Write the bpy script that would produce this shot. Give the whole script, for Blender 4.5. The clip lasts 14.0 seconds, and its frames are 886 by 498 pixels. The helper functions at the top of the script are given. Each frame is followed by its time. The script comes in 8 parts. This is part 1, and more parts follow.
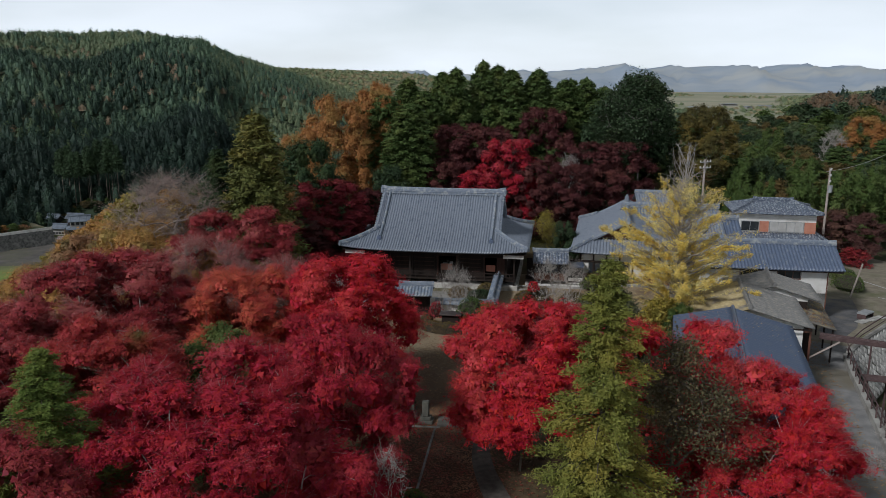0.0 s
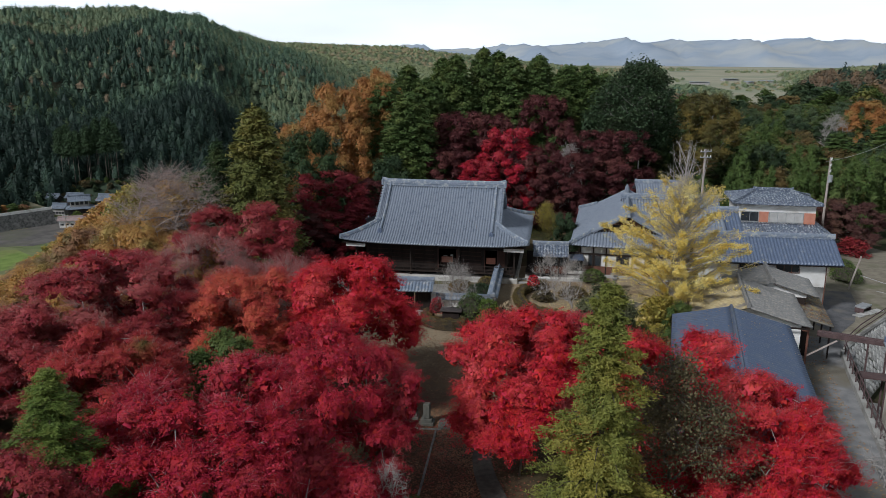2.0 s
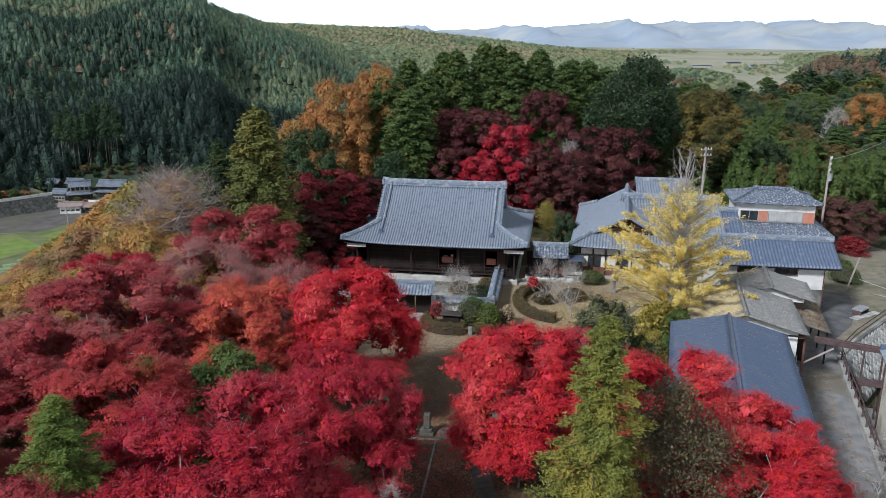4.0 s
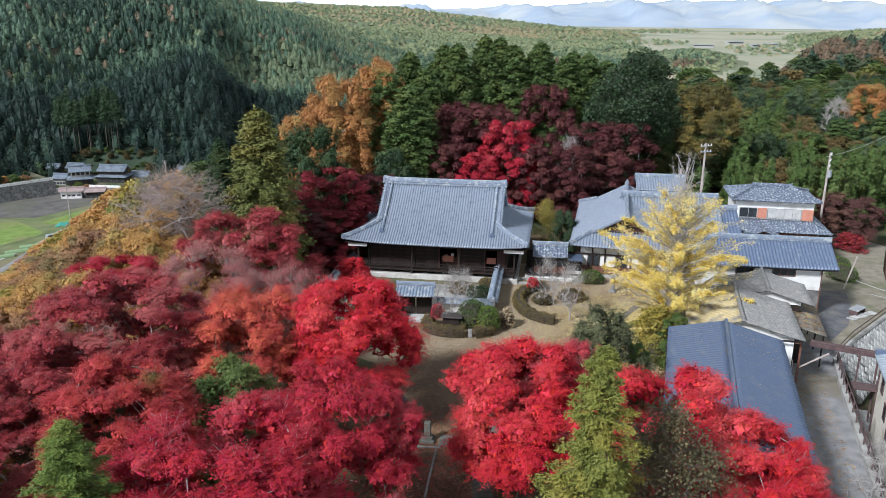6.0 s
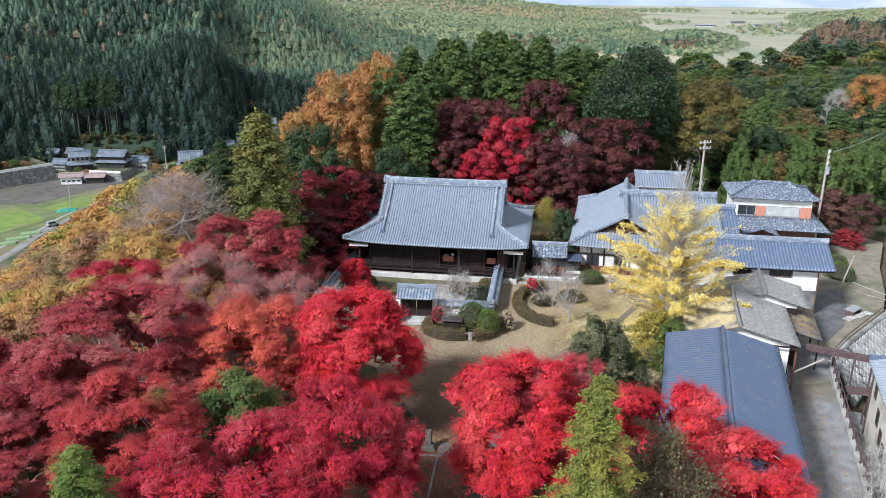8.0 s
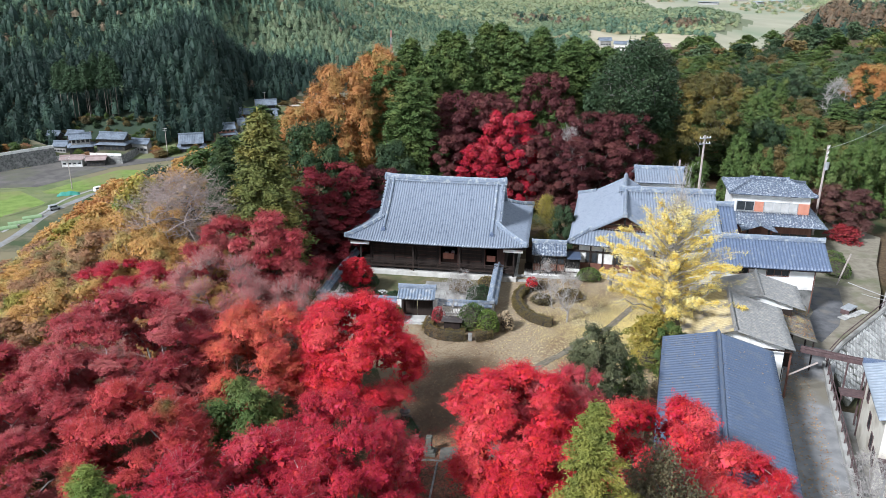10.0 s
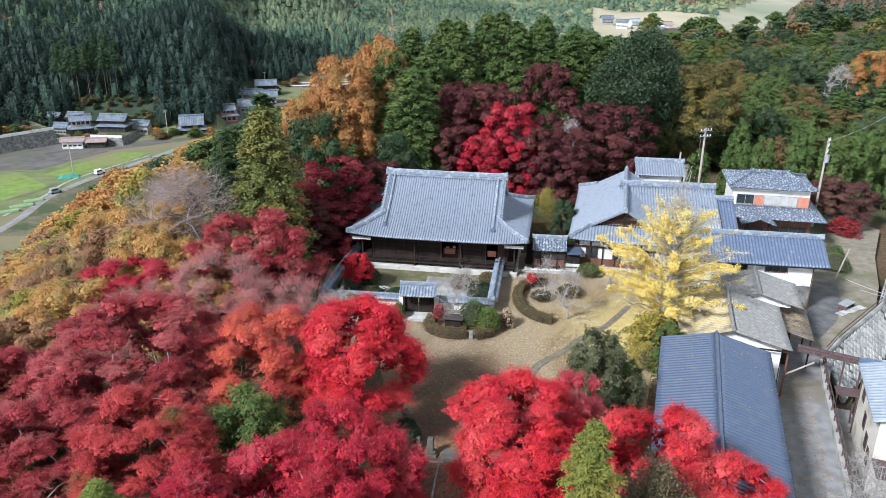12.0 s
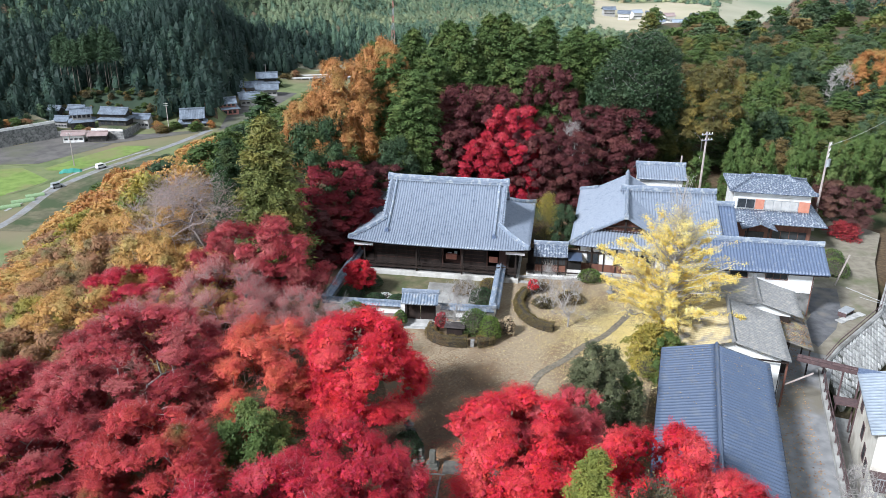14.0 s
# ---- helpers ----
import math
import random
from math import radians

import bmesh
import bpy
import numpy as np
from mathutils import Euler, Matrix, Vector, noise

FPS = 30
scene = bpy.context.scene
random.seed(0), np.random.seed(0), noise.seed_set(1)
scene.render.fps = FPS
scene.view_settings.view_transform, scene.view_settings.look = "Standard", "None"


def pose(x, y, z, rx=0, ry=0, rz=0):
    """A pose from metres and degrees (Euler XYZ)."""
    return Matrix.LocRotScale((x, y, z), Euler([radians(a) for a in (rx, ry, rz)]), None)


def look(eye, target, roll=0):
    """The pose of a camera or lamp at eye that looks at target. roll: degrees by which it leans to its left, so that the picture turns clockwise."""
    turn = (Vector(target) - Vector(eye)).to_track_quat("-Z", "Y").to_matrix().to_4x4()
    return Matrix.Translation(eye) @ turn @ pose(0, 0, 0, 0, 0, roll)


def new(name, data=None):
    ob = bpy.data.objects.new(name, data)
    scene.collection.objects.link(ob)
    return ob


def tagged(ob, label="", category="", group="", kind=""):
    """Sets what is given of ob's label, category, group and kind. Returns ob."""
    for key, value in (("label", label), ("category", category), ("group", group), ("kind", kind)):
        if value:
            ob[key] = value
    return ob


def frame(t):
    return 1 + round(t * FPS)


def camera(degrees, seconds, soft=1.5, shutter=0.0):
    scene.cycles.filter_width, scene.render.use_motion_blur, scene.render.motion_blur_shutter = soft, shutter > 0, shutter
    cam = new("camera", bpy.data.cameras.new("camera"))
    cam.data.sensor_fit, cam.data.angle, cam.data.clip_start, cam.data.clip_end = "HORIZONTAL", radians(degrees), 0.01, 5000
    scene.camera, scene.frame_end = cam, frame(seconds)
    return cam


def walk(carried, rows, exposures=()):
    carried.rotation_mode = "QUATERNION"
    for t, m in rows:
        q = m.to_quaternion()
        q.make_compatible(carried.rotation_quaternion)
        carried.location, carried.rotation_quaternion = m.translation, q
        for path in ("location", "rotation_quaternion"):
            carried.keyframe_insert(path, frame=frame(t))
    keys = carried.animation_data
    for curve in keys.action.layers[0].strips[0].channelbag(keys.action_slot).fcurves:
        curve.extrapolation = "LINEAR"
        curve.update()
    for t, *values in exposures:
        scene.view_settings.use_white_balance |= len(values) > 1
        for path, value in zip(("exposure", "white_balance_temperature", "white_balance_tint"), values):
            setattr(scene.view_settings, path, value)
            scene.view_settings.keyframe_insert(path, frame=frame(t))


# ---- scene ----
cam = camera(58.5, 14.0, soft=0.7)
PATH = [
    (0.0, (0.307, 0.070, 20.246), (0.286, 2.023, 19.815), 0.2),
    (0.5, (0.283, 0.077, 20.648), (0.262, 2.026, 20.201), 0.2),
    (1.0, (0.273, 0.120, 21.066), (0.253, 2.066, 20.605), 0.2),
    (1.5, (0.250, 0.174, 21.531), (0.229, 2.117, 21.055), 0.2),
    (2.0, (0.231, 0.196, 21.997), (0.211, 2.134, 21.505), 0.2),
    (2.5, (0.221, 0.242, 22.444), (0.200, 2.178, 21.941), 0.2),
    (3.0, (0.211, 0.284, 22.906), (0.190, 2.217, 22.392), 0.3),
    (5.5, (0.198, 0.312, 25.350), (0.178, 2.228, 24.778), 0.4),
    (6.0, (0.194, 0.304, 25.849), (0.173, 2.217, 25.264), 0.4),
    (6.5, (0.192, 0.257, 26.378), (0.170, 2.165, 25.782), 0.4),
    (7.0, (0.152, 0.263, 26.878), (0.131, 2.168, 26.270), 0.4),
    (7.5, (0.131, 0.245, 27.437), (0.111, 2.146, 26.816), 0.4),
    (8.0, (0.132, 0.295, 27.948), (0.112, 2.192, 27.315), 0.4),
    (10.5, (0.124, 0.236, 30.612), (0.103, 2.109, 29.912), 0.5),
    (11.0, (0.119, 0.333, 31.062), (0.098, 2.201, 30.349), 0.5),
    (11.5, (0.082, 0.339, 31.511), (0.061, 2.203, 30.785), 0.5),
    (12.0, (0.066, 0.390, 31.990), (0.044, 2.248, 31.250), 0.5),
    (12.5, (0.023, 0.490, 32.432), (0.002, 2.343, 31.678), 0.5),
    (13.0, (-0.005, 0.589, 32.858), (-0.027, 2.437, 32.093), 0.5),
    (13.5, (-0.024, 0.682, 33.260), (-0.046, 2.530, 32.495), 0.6),
    (14.0, (-0.066, 0.688, 33.613), (-0.089, 2.537, 32.849), 0.6),
]
walk(cam, [(t, look(eye, target, roll)) for t, eye, target, roll in PATH],
     exposures=[(0.0, -1.3, 6040, 10), (3.0, -0.76, 5830, 10), (6.0, -0.05, 5730, 10), (11.0, 0.24, 5690, 10), (14.0, 0.31, 5660, 10)])

# ---- light: thin bright cloud, a soft low autumn sun from behind the left shoulder ----
SUN_AZ, SUN_EL = radians(-132), radians(40)      # azimuth clockwise from +y
world = bpy.data.worlds.new("world")
scene.world = world
world.use_nodes = True
wn, wl = world.node_tree.nodes, world.node_tree.links
wn.clear()
w_out = wn.new("ShaderNodeOutputWorld")
w_bg = wn.new("ShaderNodeBackground")
w_sky = wn.new("ShaderNodeTexSky")
w_sky.sky_type, w_sky.sun_disc = "NISHITA", False
w_sky.sun_elevation, w_sky.sun_rotation = SUN_EL, SUN_AZ
w_co = wn.new("ShaderNodeTexCoord")
w_map = wn.new("ShaderNodeMapping")
w_map.inputs["Scale"].default_value = (1.5, 1.5, 6.0)
w_noise = wn.new("ShaderNodeTexNoise")
w_noise.inputs["Scale"].default_value, w_noise.inputs["Detail"].default_value = 1.6, 7.0
w_ramp = wn.new("ShaderNodeMapRange")
w_ramp.inputs["From Min"].default_value, w_ramp.inputs["From Max"].default_value = 0.3, 0.6
w_ramp.inputs["To Min"].default_value, w_ramp.inputs["To Max"].default_value = 0.62, 1.0
w_mix = wn.new("ShaderNodeMix")
w_mix.data_type = "RGBA"
w_mix.inputs["B"].default_value = (10.7, 11.2, 11.5, 1)
wl.new(w_co.outputs["Generated"], w_map.inputs["Vector"])
wl.new(w_map.outputs["Vector"], w_noise.inputs["Vector"])
wl.new(w_noise.outputs["Fac"], w_ramp.inputs["Value"])
wl.new(w_ramp.outputs["Result"], w_mix.inputs["Factor"])
wl.new(w_sky.outputs["Color"], w_mix.inputs["A"])
# thin cloud is brighter low down, where one looks along it
w_sep = wn.new("ShaderNodeSeparateXYZ")
w_low = wn.new("ShaderNodeMapRange")
w_low.inputs["From Min"].default_value, w_low.inputs["From Max"].default_value = 0.0, 0.5
w_low.inputs["To Min"].default_value, w_low.inputs["To Max"].default_value = 2.45, 0.45
w_gain = wn.new("ShaderNodeVectorMath")
w_gain.operation = "SCALE"
wl.new(w_co.outputs["Generated"], w_sep.inputs["Vector"])
wl.new(w_sep.outputs["Z"], w_low.inputs["Value"])
wl.new(w_mix.outputs["Result"], w_gain.inputs[0])
wl.new(w_low.outputs["Result"], w_gain.inputs["Scale"])
wl.new(w_gain.outputs["Vector"], w_bg.inputs["Color"])
w_bg.inputs["Strength"].default_value = 0.09
wl.new(w_bg.outputs["Background"], w_out.inputs["Surface"])

sun_data = bpy.data.lights.new("sun", "SUN")
sun_data.energy, sun_data.angle, sun_data.color = 5.0, radians(9), (1.0, 0.965, 0.92)
sun = new("sun", sun_data)
toward_sun = Vector((math.sin(SUN_AZ) * math.cos(SUN_EL), math.cos(SUN_AZ) * math.cos(SUN_EL), math.sin(SUN_EL)))
sun.matrix_world = look(toward_sun * 300, (0, 0, 0))


# ---- materials ----
def mat(name, c1, c2, scale=3.0, rough=0.8, bump=0.25, bscale=None, c3=None, scale3=0.4, amount3=0.5,
        per=None, var=0.2, hue=0.0, transl=0.0, metal=0.0, spec=0.3, detail=5.0, stretch=None):
    """Two colours mixed by fine noise, a third by coarse noise; brightness varies from object to object or piece to piece."""
    m = bpy.data.materials.new(name)
    m.use_nodes = True
    n, l = m.node_tree.nodes, m.node_tree.links
    b = n["Principled BSDF"]
    b.inputs["Roughness"].default_value, b.inputs["Metallic"].default_value = rough, metal
    b.inputs["Specular IOR Level"].default_value = spec
    geo = n.new("ShaderNodeNewGeometry")
    where = geo.outputs["Position"]
    if stretch:
        mp = n.new("ShaderNodeMapping")
        mp.inputs["Scale"].default_value = stretch
        l.new(where, mp.inputs["Vector"])
        where = mp.outputs["Vector"]

    def cloud(sc, lo, hi, det):
        t = n.new("ShaderNodeTexNoise")
        t.inputs["Scale"].default_value, t.inputs["Detail"].default_value = sc, det
        l.new(where, t.inputs["Vector"])
        r = n.new("ShaderNodeMapRange")
        r.inputs["From Min"].default_value, r.inputs["From Max"].default_value = lo, hi
        l.new(t.outputs["Fac"], r.inputs["Value"])
        return t.outputs["Fac"], r.outputs["Result"]

    def blend(f, a, c):
        x = n.new("ShaderNodeMix")
        x.data_type = "RGBA"
        l.new(f, x.inputs["Factor"])
        if isinstance(a, tuple):
            x.inputs["A"].default_value = (*a, 1)
        else:
            l.new(a, x.inputs["A"])
        x.inputs["B"].default_value = (*c, 1)
        return x.outputs["Result"]

    raw, f = cloud(scale, 0.35, 0.65, detail)
    col = blend(f, c1, c2)
    if c3:
        _, f3 = cloud(scale3, 0.62 - 0.3 * amount3, 0.78 - 0.3 * amount3, 4.0)
        col = blend(f3, col, c3)
    if per:
        src = geo.outputs["Random Per Island"] if per == "island" else n.new("ShaderNodeObjectInfo").outputs["Random"]
        hsv = n.new("ShaderNodeHueSaturation")
        r = n.new("ShaderNodeMapRange")
        r.inputs["To Min"].default_value, r.inputs["To Max"].default_value = 1 - var, 1 + var
        l.new(src, r.inputs["Value"])
        l.new(r.outputs["Result"], hsv.inputs["Value"])
        if hue:
            mul = n.new("ShaderNodeMath")
            mul.operation = "MULTIPLY"
            mul.inputs[1].default_value = 7.31
            fr = n.new("ShaderNodeMath")
            fr.operation = "FRACT"
            l.new(src, mul.inputs[0])
            l.new(mul.outputs[0], fr.inputs[0])
            r2 = n.new("ShaderNodeMapRange")
            r2.inputs["To Min"].default_value, r2.inputs["To Max"].default_value = 0.5 - hue, 0.5 + hue
            l.new(fr.outputs[0], r2.inputs["Value"])
            l.new(r2.outputs["Result"], hsv.inputs["Hue"])
        l.new(col, hsv.inputs["Color"])
        col = hsv.outputs["Color"]
    l.new(col, b.inputs["Base Color"])
    if bump:
        bp = n.new("ShaderNodeBump")
        bp.inputs["Strength"].default_value, bp.inputs["Distance"].default_value = bump, 0.05
        if bscale:
            raw, _ = cloud(bscale, 0, 1, 4.0)
        l.new(raw, bp.inputs["Height"])
        l.new(bp.outputs["Normal"], b.inputs["Normal"])
    if transl:
        tr = n.new("ShaderNodeBsdfTranslucent")
        l.new(col, tr.inputs["Color"])
        mx = n.new("ShaderNodeMixShader")
        mx.inputs["Fac"].default_value = transl
        out = n["Material Output"]
        l.new(b.outputs["BSDF"], mx.inputs[1])
        l.new(tr.outputs["BSDF"], mx.inputs[2])
        l.new(mx.outputs["Shader"], out.inputs["Surface"])
    return m


def leaf_mat(name, c1, c2, c3=None, amount3=0.4, var=0.17, hue=0.01, transl=0.09, scale=1.2):
    return mat(name, c1, c2, scale=scale, rough=0.6, bump=0, c3=c3, scale3=0.35, amount3=amount3, per="island", var=var, hue=hue, transl=transl, spec=0.2, detail=3.0)


M = {}
M["ground"] = mat("forest_floor", (0.075, 0.05, 0.03), (0.14, 0.095, 0.05), 2.5, 0.95, 0.5, 9.0, c3=(0.05, 0.065, 0.025), scale3=0.12, amount3=0.55)
M["plaza"] = mat("leaf_strewn_gravel", (0.265, 0.2, 0.128), (0.385, 0.31, 0.208), 5.0, 0.95, 0.3, 25.0, c3=(0.22, 0.155, 0.095), scale3=0.25, amount3=0.55, detail=9.0)
# litter colour darkened for the shade over the approach
M["red_litter"] = mat("shaded_red_leaf_litter", (0.085, 0.042, 0.028), (0.13, 0.072, 0.045), 6.0, 0.95, 0.4, 25.0, c3=(0.07, 0.05, 0.035), scale3=0.5, detail=9.0)
M["asphalt"] = mat("worn_asphalt", (0.21, 0.21, 0.21), (0.29, 0.285, 0.28), 1.2, 0.9, 0.3, 40.0, c3=(0.2, 0.18, 0.14), scale3=0.22, amount3=0.45, detail=8.0)
M["yard"] = mat("earth_yard", (0.2, 0.175, 0.13), (0.28, 0.25, 0.19), 1.2, 0.95, 0.3, 30.0, c3=(0.13, 0.14, 0.07), scale3=0.25, amount3=0.4, detail=8.0)
M["stone"] = mat("grey_stone", (0.15, 0.147, 0.138), (0.26, 0.253, 0.24), 3.0, 0.85, 0.4, 14.0, per="object", var=0.25)
M["dark_path"] = mat("dark_cobble", (0.085, 0.078, 0.068), (0.14, 0.128, 0.11), 3.0, 0.9, 0.5, 12.0, per="object", var=0.3)
M["tile"] = mat("grey_glazed_roof_tile", (0.18, 0.208, 0.258), (0.25, 0.282, 0.335), 9.0, 0.36, 0.3, 16.0, c3=(0.13, 0.155, 0.2), scale3=2.5, amount3=0.25, spec=0.8)
M["tile_ridge"] = mat("pale_grey_ridge_tile", (0.18, 0.215, 0.27), (0.25, 0.285, 0.34), 5.0, 0.5, 0.2, 20.0, c3=(0.4, 0.42, 0.43), scale3=2.5, amount3=0.35, spec=0.4)
M["tile_old"] = mat("weathered_roof_tile", (0.19, 0.187, 0.18), (0.26, 0.255, 0.245), 7.0, 0.6, 0.3, 20.0, c3=(0.32, 0.3, 0.265), scale3=3.0, amount3=0.4, spec=0.4)
M["tile_patch"] = mat("patchy_roof_tile", (0.085, 0.105, 0.145), (0.135, 0.16, 0.21), 2.5, 0.5, 0.3, 9.0, c3=(0.38, 0.41, 0.44), scale3=4.5, amount3=0.42, spec=0.4)
M["tile_blue"] = mat("blue_grey_roof_tile", (0.09, 0.12, 0.185), (0.14, 0.175, 0.255), 9.0, 0.42, 0.2, 20.0, c3=(0.21, 0.24, 0.29), scale3=2.4, amount3=0.2, spec=0.5)
M["tile_litter"] = mat("tile_under_ginkgo_leaves", (0.4, 0.32, 0.17), (0.5, 0.42, 0.24), 5.0, 0.9, 0.4, 20.0, c3=(0.22, 0.2, 0.17), scale3=0.9, amount3=0.42, detail=9.0)
M["metal_roof"] = mat("blue_grey_sheet_roof", (0.076, 0.102, 0.16), (0.092, 0.12, 0.18), 9.0, 0.42, 0.05, 20.0, c3=(0.11, 0.13, 0.17), scale3=1.2, amount3=0.25, spec=0.5)
M["plaster"] = mat("white_plaster", (0.72, 0.70, 0.66), (0.8, 0.79, 0.76), 1.5, 0.85, 0.1, 20.0, c3=(0.55, 0.52, 0.47), scale3=0.6, amount3=0.25)
M["cream"] = mat("cream_wall", (0.70, 0.66, 0.57), (0.78, 0.74, 0.65), 1.5, 0.85, 0.1, 20.0, c3=(0.5, 0.45, 0.37), scale3=0.5, amount3=0.25)
M["wood"] = mat("dark_old_timber", (0.018, 0.013, 0.011), (0.036, 0.024, 0.019), 3.0, 0.75, 0.3, 12.0, stretch=(1, 1, 0.15))
M["wood_red"] = mat("reddish_timber", (0.13, 0.055, 0.04), (0.19, 0.09, 0.06), 3.0, 0.7, 0.2, 12.0, stretch=(1, 1, 0.15))
M["salmon"] = mat("salmon_panel", (0.5, 0.2, 0.13), (0.56, 0.25, 0.17), 2.0, 0.7, 0.1)
M["glass"] = mat("dark_window_glass", (0.03, 0.035, 0.04), (0.05, 0.055, 0.06), 2.0, 0.12, 0.0, spec=0.6)
M["steel"] = mat("galvanised_steel", (0.35, 0.36, 0.37), (0.45, 0.46, 0.47), 3.0, 0.5, 0.1, metal=0.4)
M["rust"] = mat("brown_painted_steel", (0.085, 0.055, 0.055), (0.13, 0.085, 0.082), 3.0, 0.7, 0.2)
M["dark_asphalt"] = mat("dark_grey_asphalt", (0.1, 0.1, 0.105), (0.15, 0.148, 0.15), 1.5, 0.85, 0.3, 30.0, c3=(0.2, 0.18, 0.15), scale3=0.4, amount3=0.35, detail=8.0)
M["bark_mauve"] = mat("mauve_grey_bark", (0.3, 0.24, 0.215), (0.43, 0.36, 0.33), 4.0, 0.9, 0.4, 12.0)
M["base"] = mat("pale_limewashed_base", (0.5, 0.48, 0.44), (0.62, 0.6, 0.56), 1.5, 0.9, 0.2, 14.0, c3=(0.36, 0.34, 0.3), scale3=0.8, amount3=0.35)
M["wood_brown"] = mat("brown_door_timber", (0.05, 0.026, 0.02), (0.085, 0.042, 0.032), 3.0, 0.7, 0.2, 12.0, stretch=(1, 1, 0.15))
M["concrete"] = mat("weathered_concrete", (0.3, 0.29, 0.27), (0.42, 0.41, 0.38), 1.0, 0.9, 0.25, 12.0, c3=(0.2, 0.19, 0.17), scale3=0.4, amount3=0.4)
M["pole"] = mat("concrete_pole", (0.36, 0.3, 0.27), (0.46, 0.4, 0.36), 2.0, 0.85, 0.1)
M["bark"] = mat("grey_brown_bark", (0.10, 0.085, 0.07), (0.2, 0.17, 0.14), 4.0, 0.9, 0.5, 12.0, stretch=(1, 1, 0.3))
M["bark_pale"] = mat("pale_lichen_bark", (0.32, 0.29, 0.27), (0.48, 0.45, 0.42), 4.0, 0.9, 0.4, 12.0)
M["bark_dark"] = mat("dark_bark", (0.045, 0.038, 0.03), (0.09, 0.075, 0.06), 4.0, 0.9, 0.5, 12.0)
M["grass"] = mat("valley_grass", (0.14, 0.205, 0.045), (0.2, 0.275, 0.065), 0.4, 0.95, 0.2, 6.0, c3=(0.2, 0.2, 0.08), scale3=0.08, amount3=0.4)
M["grass_dull"] = mat("dull_meadow", (0.12, 0.15, 0.06), (0.18, 0.2, 0.09), 0.2, 0.95, 0.2, 6.0, c3=(0.2, 0.17, 0.1), scale3=0.03, amount3=0.5)
M["bare_field"] = mat("bare_paddy", (0.1, 0.092, 0.085), (0.15, 0.138, 0.125), 0.3, 0.95, 0.2, 6.0, c3=(0.12, 0.12, 0.08), scale3=0.06, amount3=0.4)
# aerial haze over the ranges is put into this pale blue
M["far_mountain"] = mat("haze_blue_mountain", (0.32, 0.385, 0.47), (0.39, 0.445, 0.51), 0.004, 1.0, 0.0, c3=(0.46, 0.485, 0.49), scale3=0.0022, amount3=0.5, spec=0.0)
# distance haze is put into the pale colours of this far ground
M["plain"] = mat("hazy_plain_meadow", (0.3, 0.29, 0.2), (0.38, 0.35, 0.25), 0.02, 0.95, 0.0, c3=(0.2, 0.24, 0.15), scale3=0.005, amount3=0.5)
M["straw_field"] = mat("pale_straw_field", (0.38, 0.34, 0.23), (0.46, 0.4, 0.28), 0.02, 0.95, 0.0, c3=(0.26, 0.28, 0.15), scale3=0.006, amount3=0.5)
M["lichen_roof"] = mat("moss_stained_old_tile", (0.13, 0.12, 0.11), (0.22, 0.2, 0.17), 2.0, 0.8, 0.3, 9.0, c3=(0.3, 0.25, 0.13), scale3=1.2, amount3=0.45)
M["block"] = mat("pale_stone_block", (0.36, 0.35, 0.33), (0.5, 0.49, 0.46), 2.0, 0.9, 0.3, 12.0, per="object", var=0.22)
M["teal"] = mat("teal_tarpaulin", (0.05, 0.24, 0.18), (0.08, 0.3, 0.23), 1.0, 0.6, 0.1)
M["pink_roof"] = mat("faded_red_sheet", (0.3, 0.23, 0.215), (0.38, 0.29, 0.27), 0.6, 0.7, 0.1)
# black for shaded openings, also for tyres
M["black"] = mat("shade_and_tyre_black", (0.012, 0.011, 0.01), (0.02, 0.018, 0.016), 2.0, 0.8, 0.0)
# white farm walls greyed for the shade over the valley
M["valley_wall"] = mat("shade_grey_farm_wall", (0.3, 0.29, 0.27), (0.42, 0.41, 0.39), 0.6, 0.9, 0.1)
M["valley_tile"] = mat("farm_roof_tile", (0.15, 0.18, 0.22), (0.21, 0.24, 0.28), 1.5, 0.5, 0.1, c3=(0.12, 0.14, 0.17), scale3=0.4)
M["curtain"] = mat("curtained_glass", (0.45, 0.44, 0.42), (0.55, 0.54, 0.52), 2.0, 0.2, 0.0, spec=0.5)
M["tile_dark"] = mat("dark_brown_tile", (0.05, 0.042, 0.04), (0.09, 0.075, 0.07), 4.0, 0.5, 0.2, 14.0)
M["tile_cap"] = mat("blue_grey_coping_tile", (0.15, 0.19, 0.25), (0.22, 0.26, 0.32), 6.0, 0.45, 0.2, 20.0, c3=(0.34, 0.36, 0.38), scale3=2.0, amount3=0.4, spec=0.5)
M["mortar"] = mat("dark_mossy_mortar", (0.10, 0.10, 0.085), (0.16, 0.155, 0.13), 3.0, 0.95, 0.3)
M["sheet_grey"] = mat("light_grey_sheet", (0.28, 0.32, 0.37), (0.36, 0.40, 0.45), 2.0, 0.5, 0.1, spec=0.5)
M["dark_path2"] = mat("grey_cobble", (0.135, 0.12, 0.095), (0.21, 0.185, 0.145), 3.0, 0.9, 0.4, 12.0, per="object", var=0.3)
M["cable"] = mat("pale_cable", (0.45, 0.45, 0.44), (0.55, 0.55, 0.54), 3.0, 0.6, 0.0)
M["salmon_pale"] = mat("pale_red_wall", (0.45, 0.2, 0.17), (0.52, 0.26, 0.22), 1.0, 0.8, 0.1)
M["rubble"] = mat("dark_rubble_masonry", (0.10, 0.10, 0.095), (0.24, 0.235, 0.22), 1.4, 0.9, 0.5, 3.0, c3=(0.3, 0.29, 0.27), scale3=0.5, amount3=0.3)
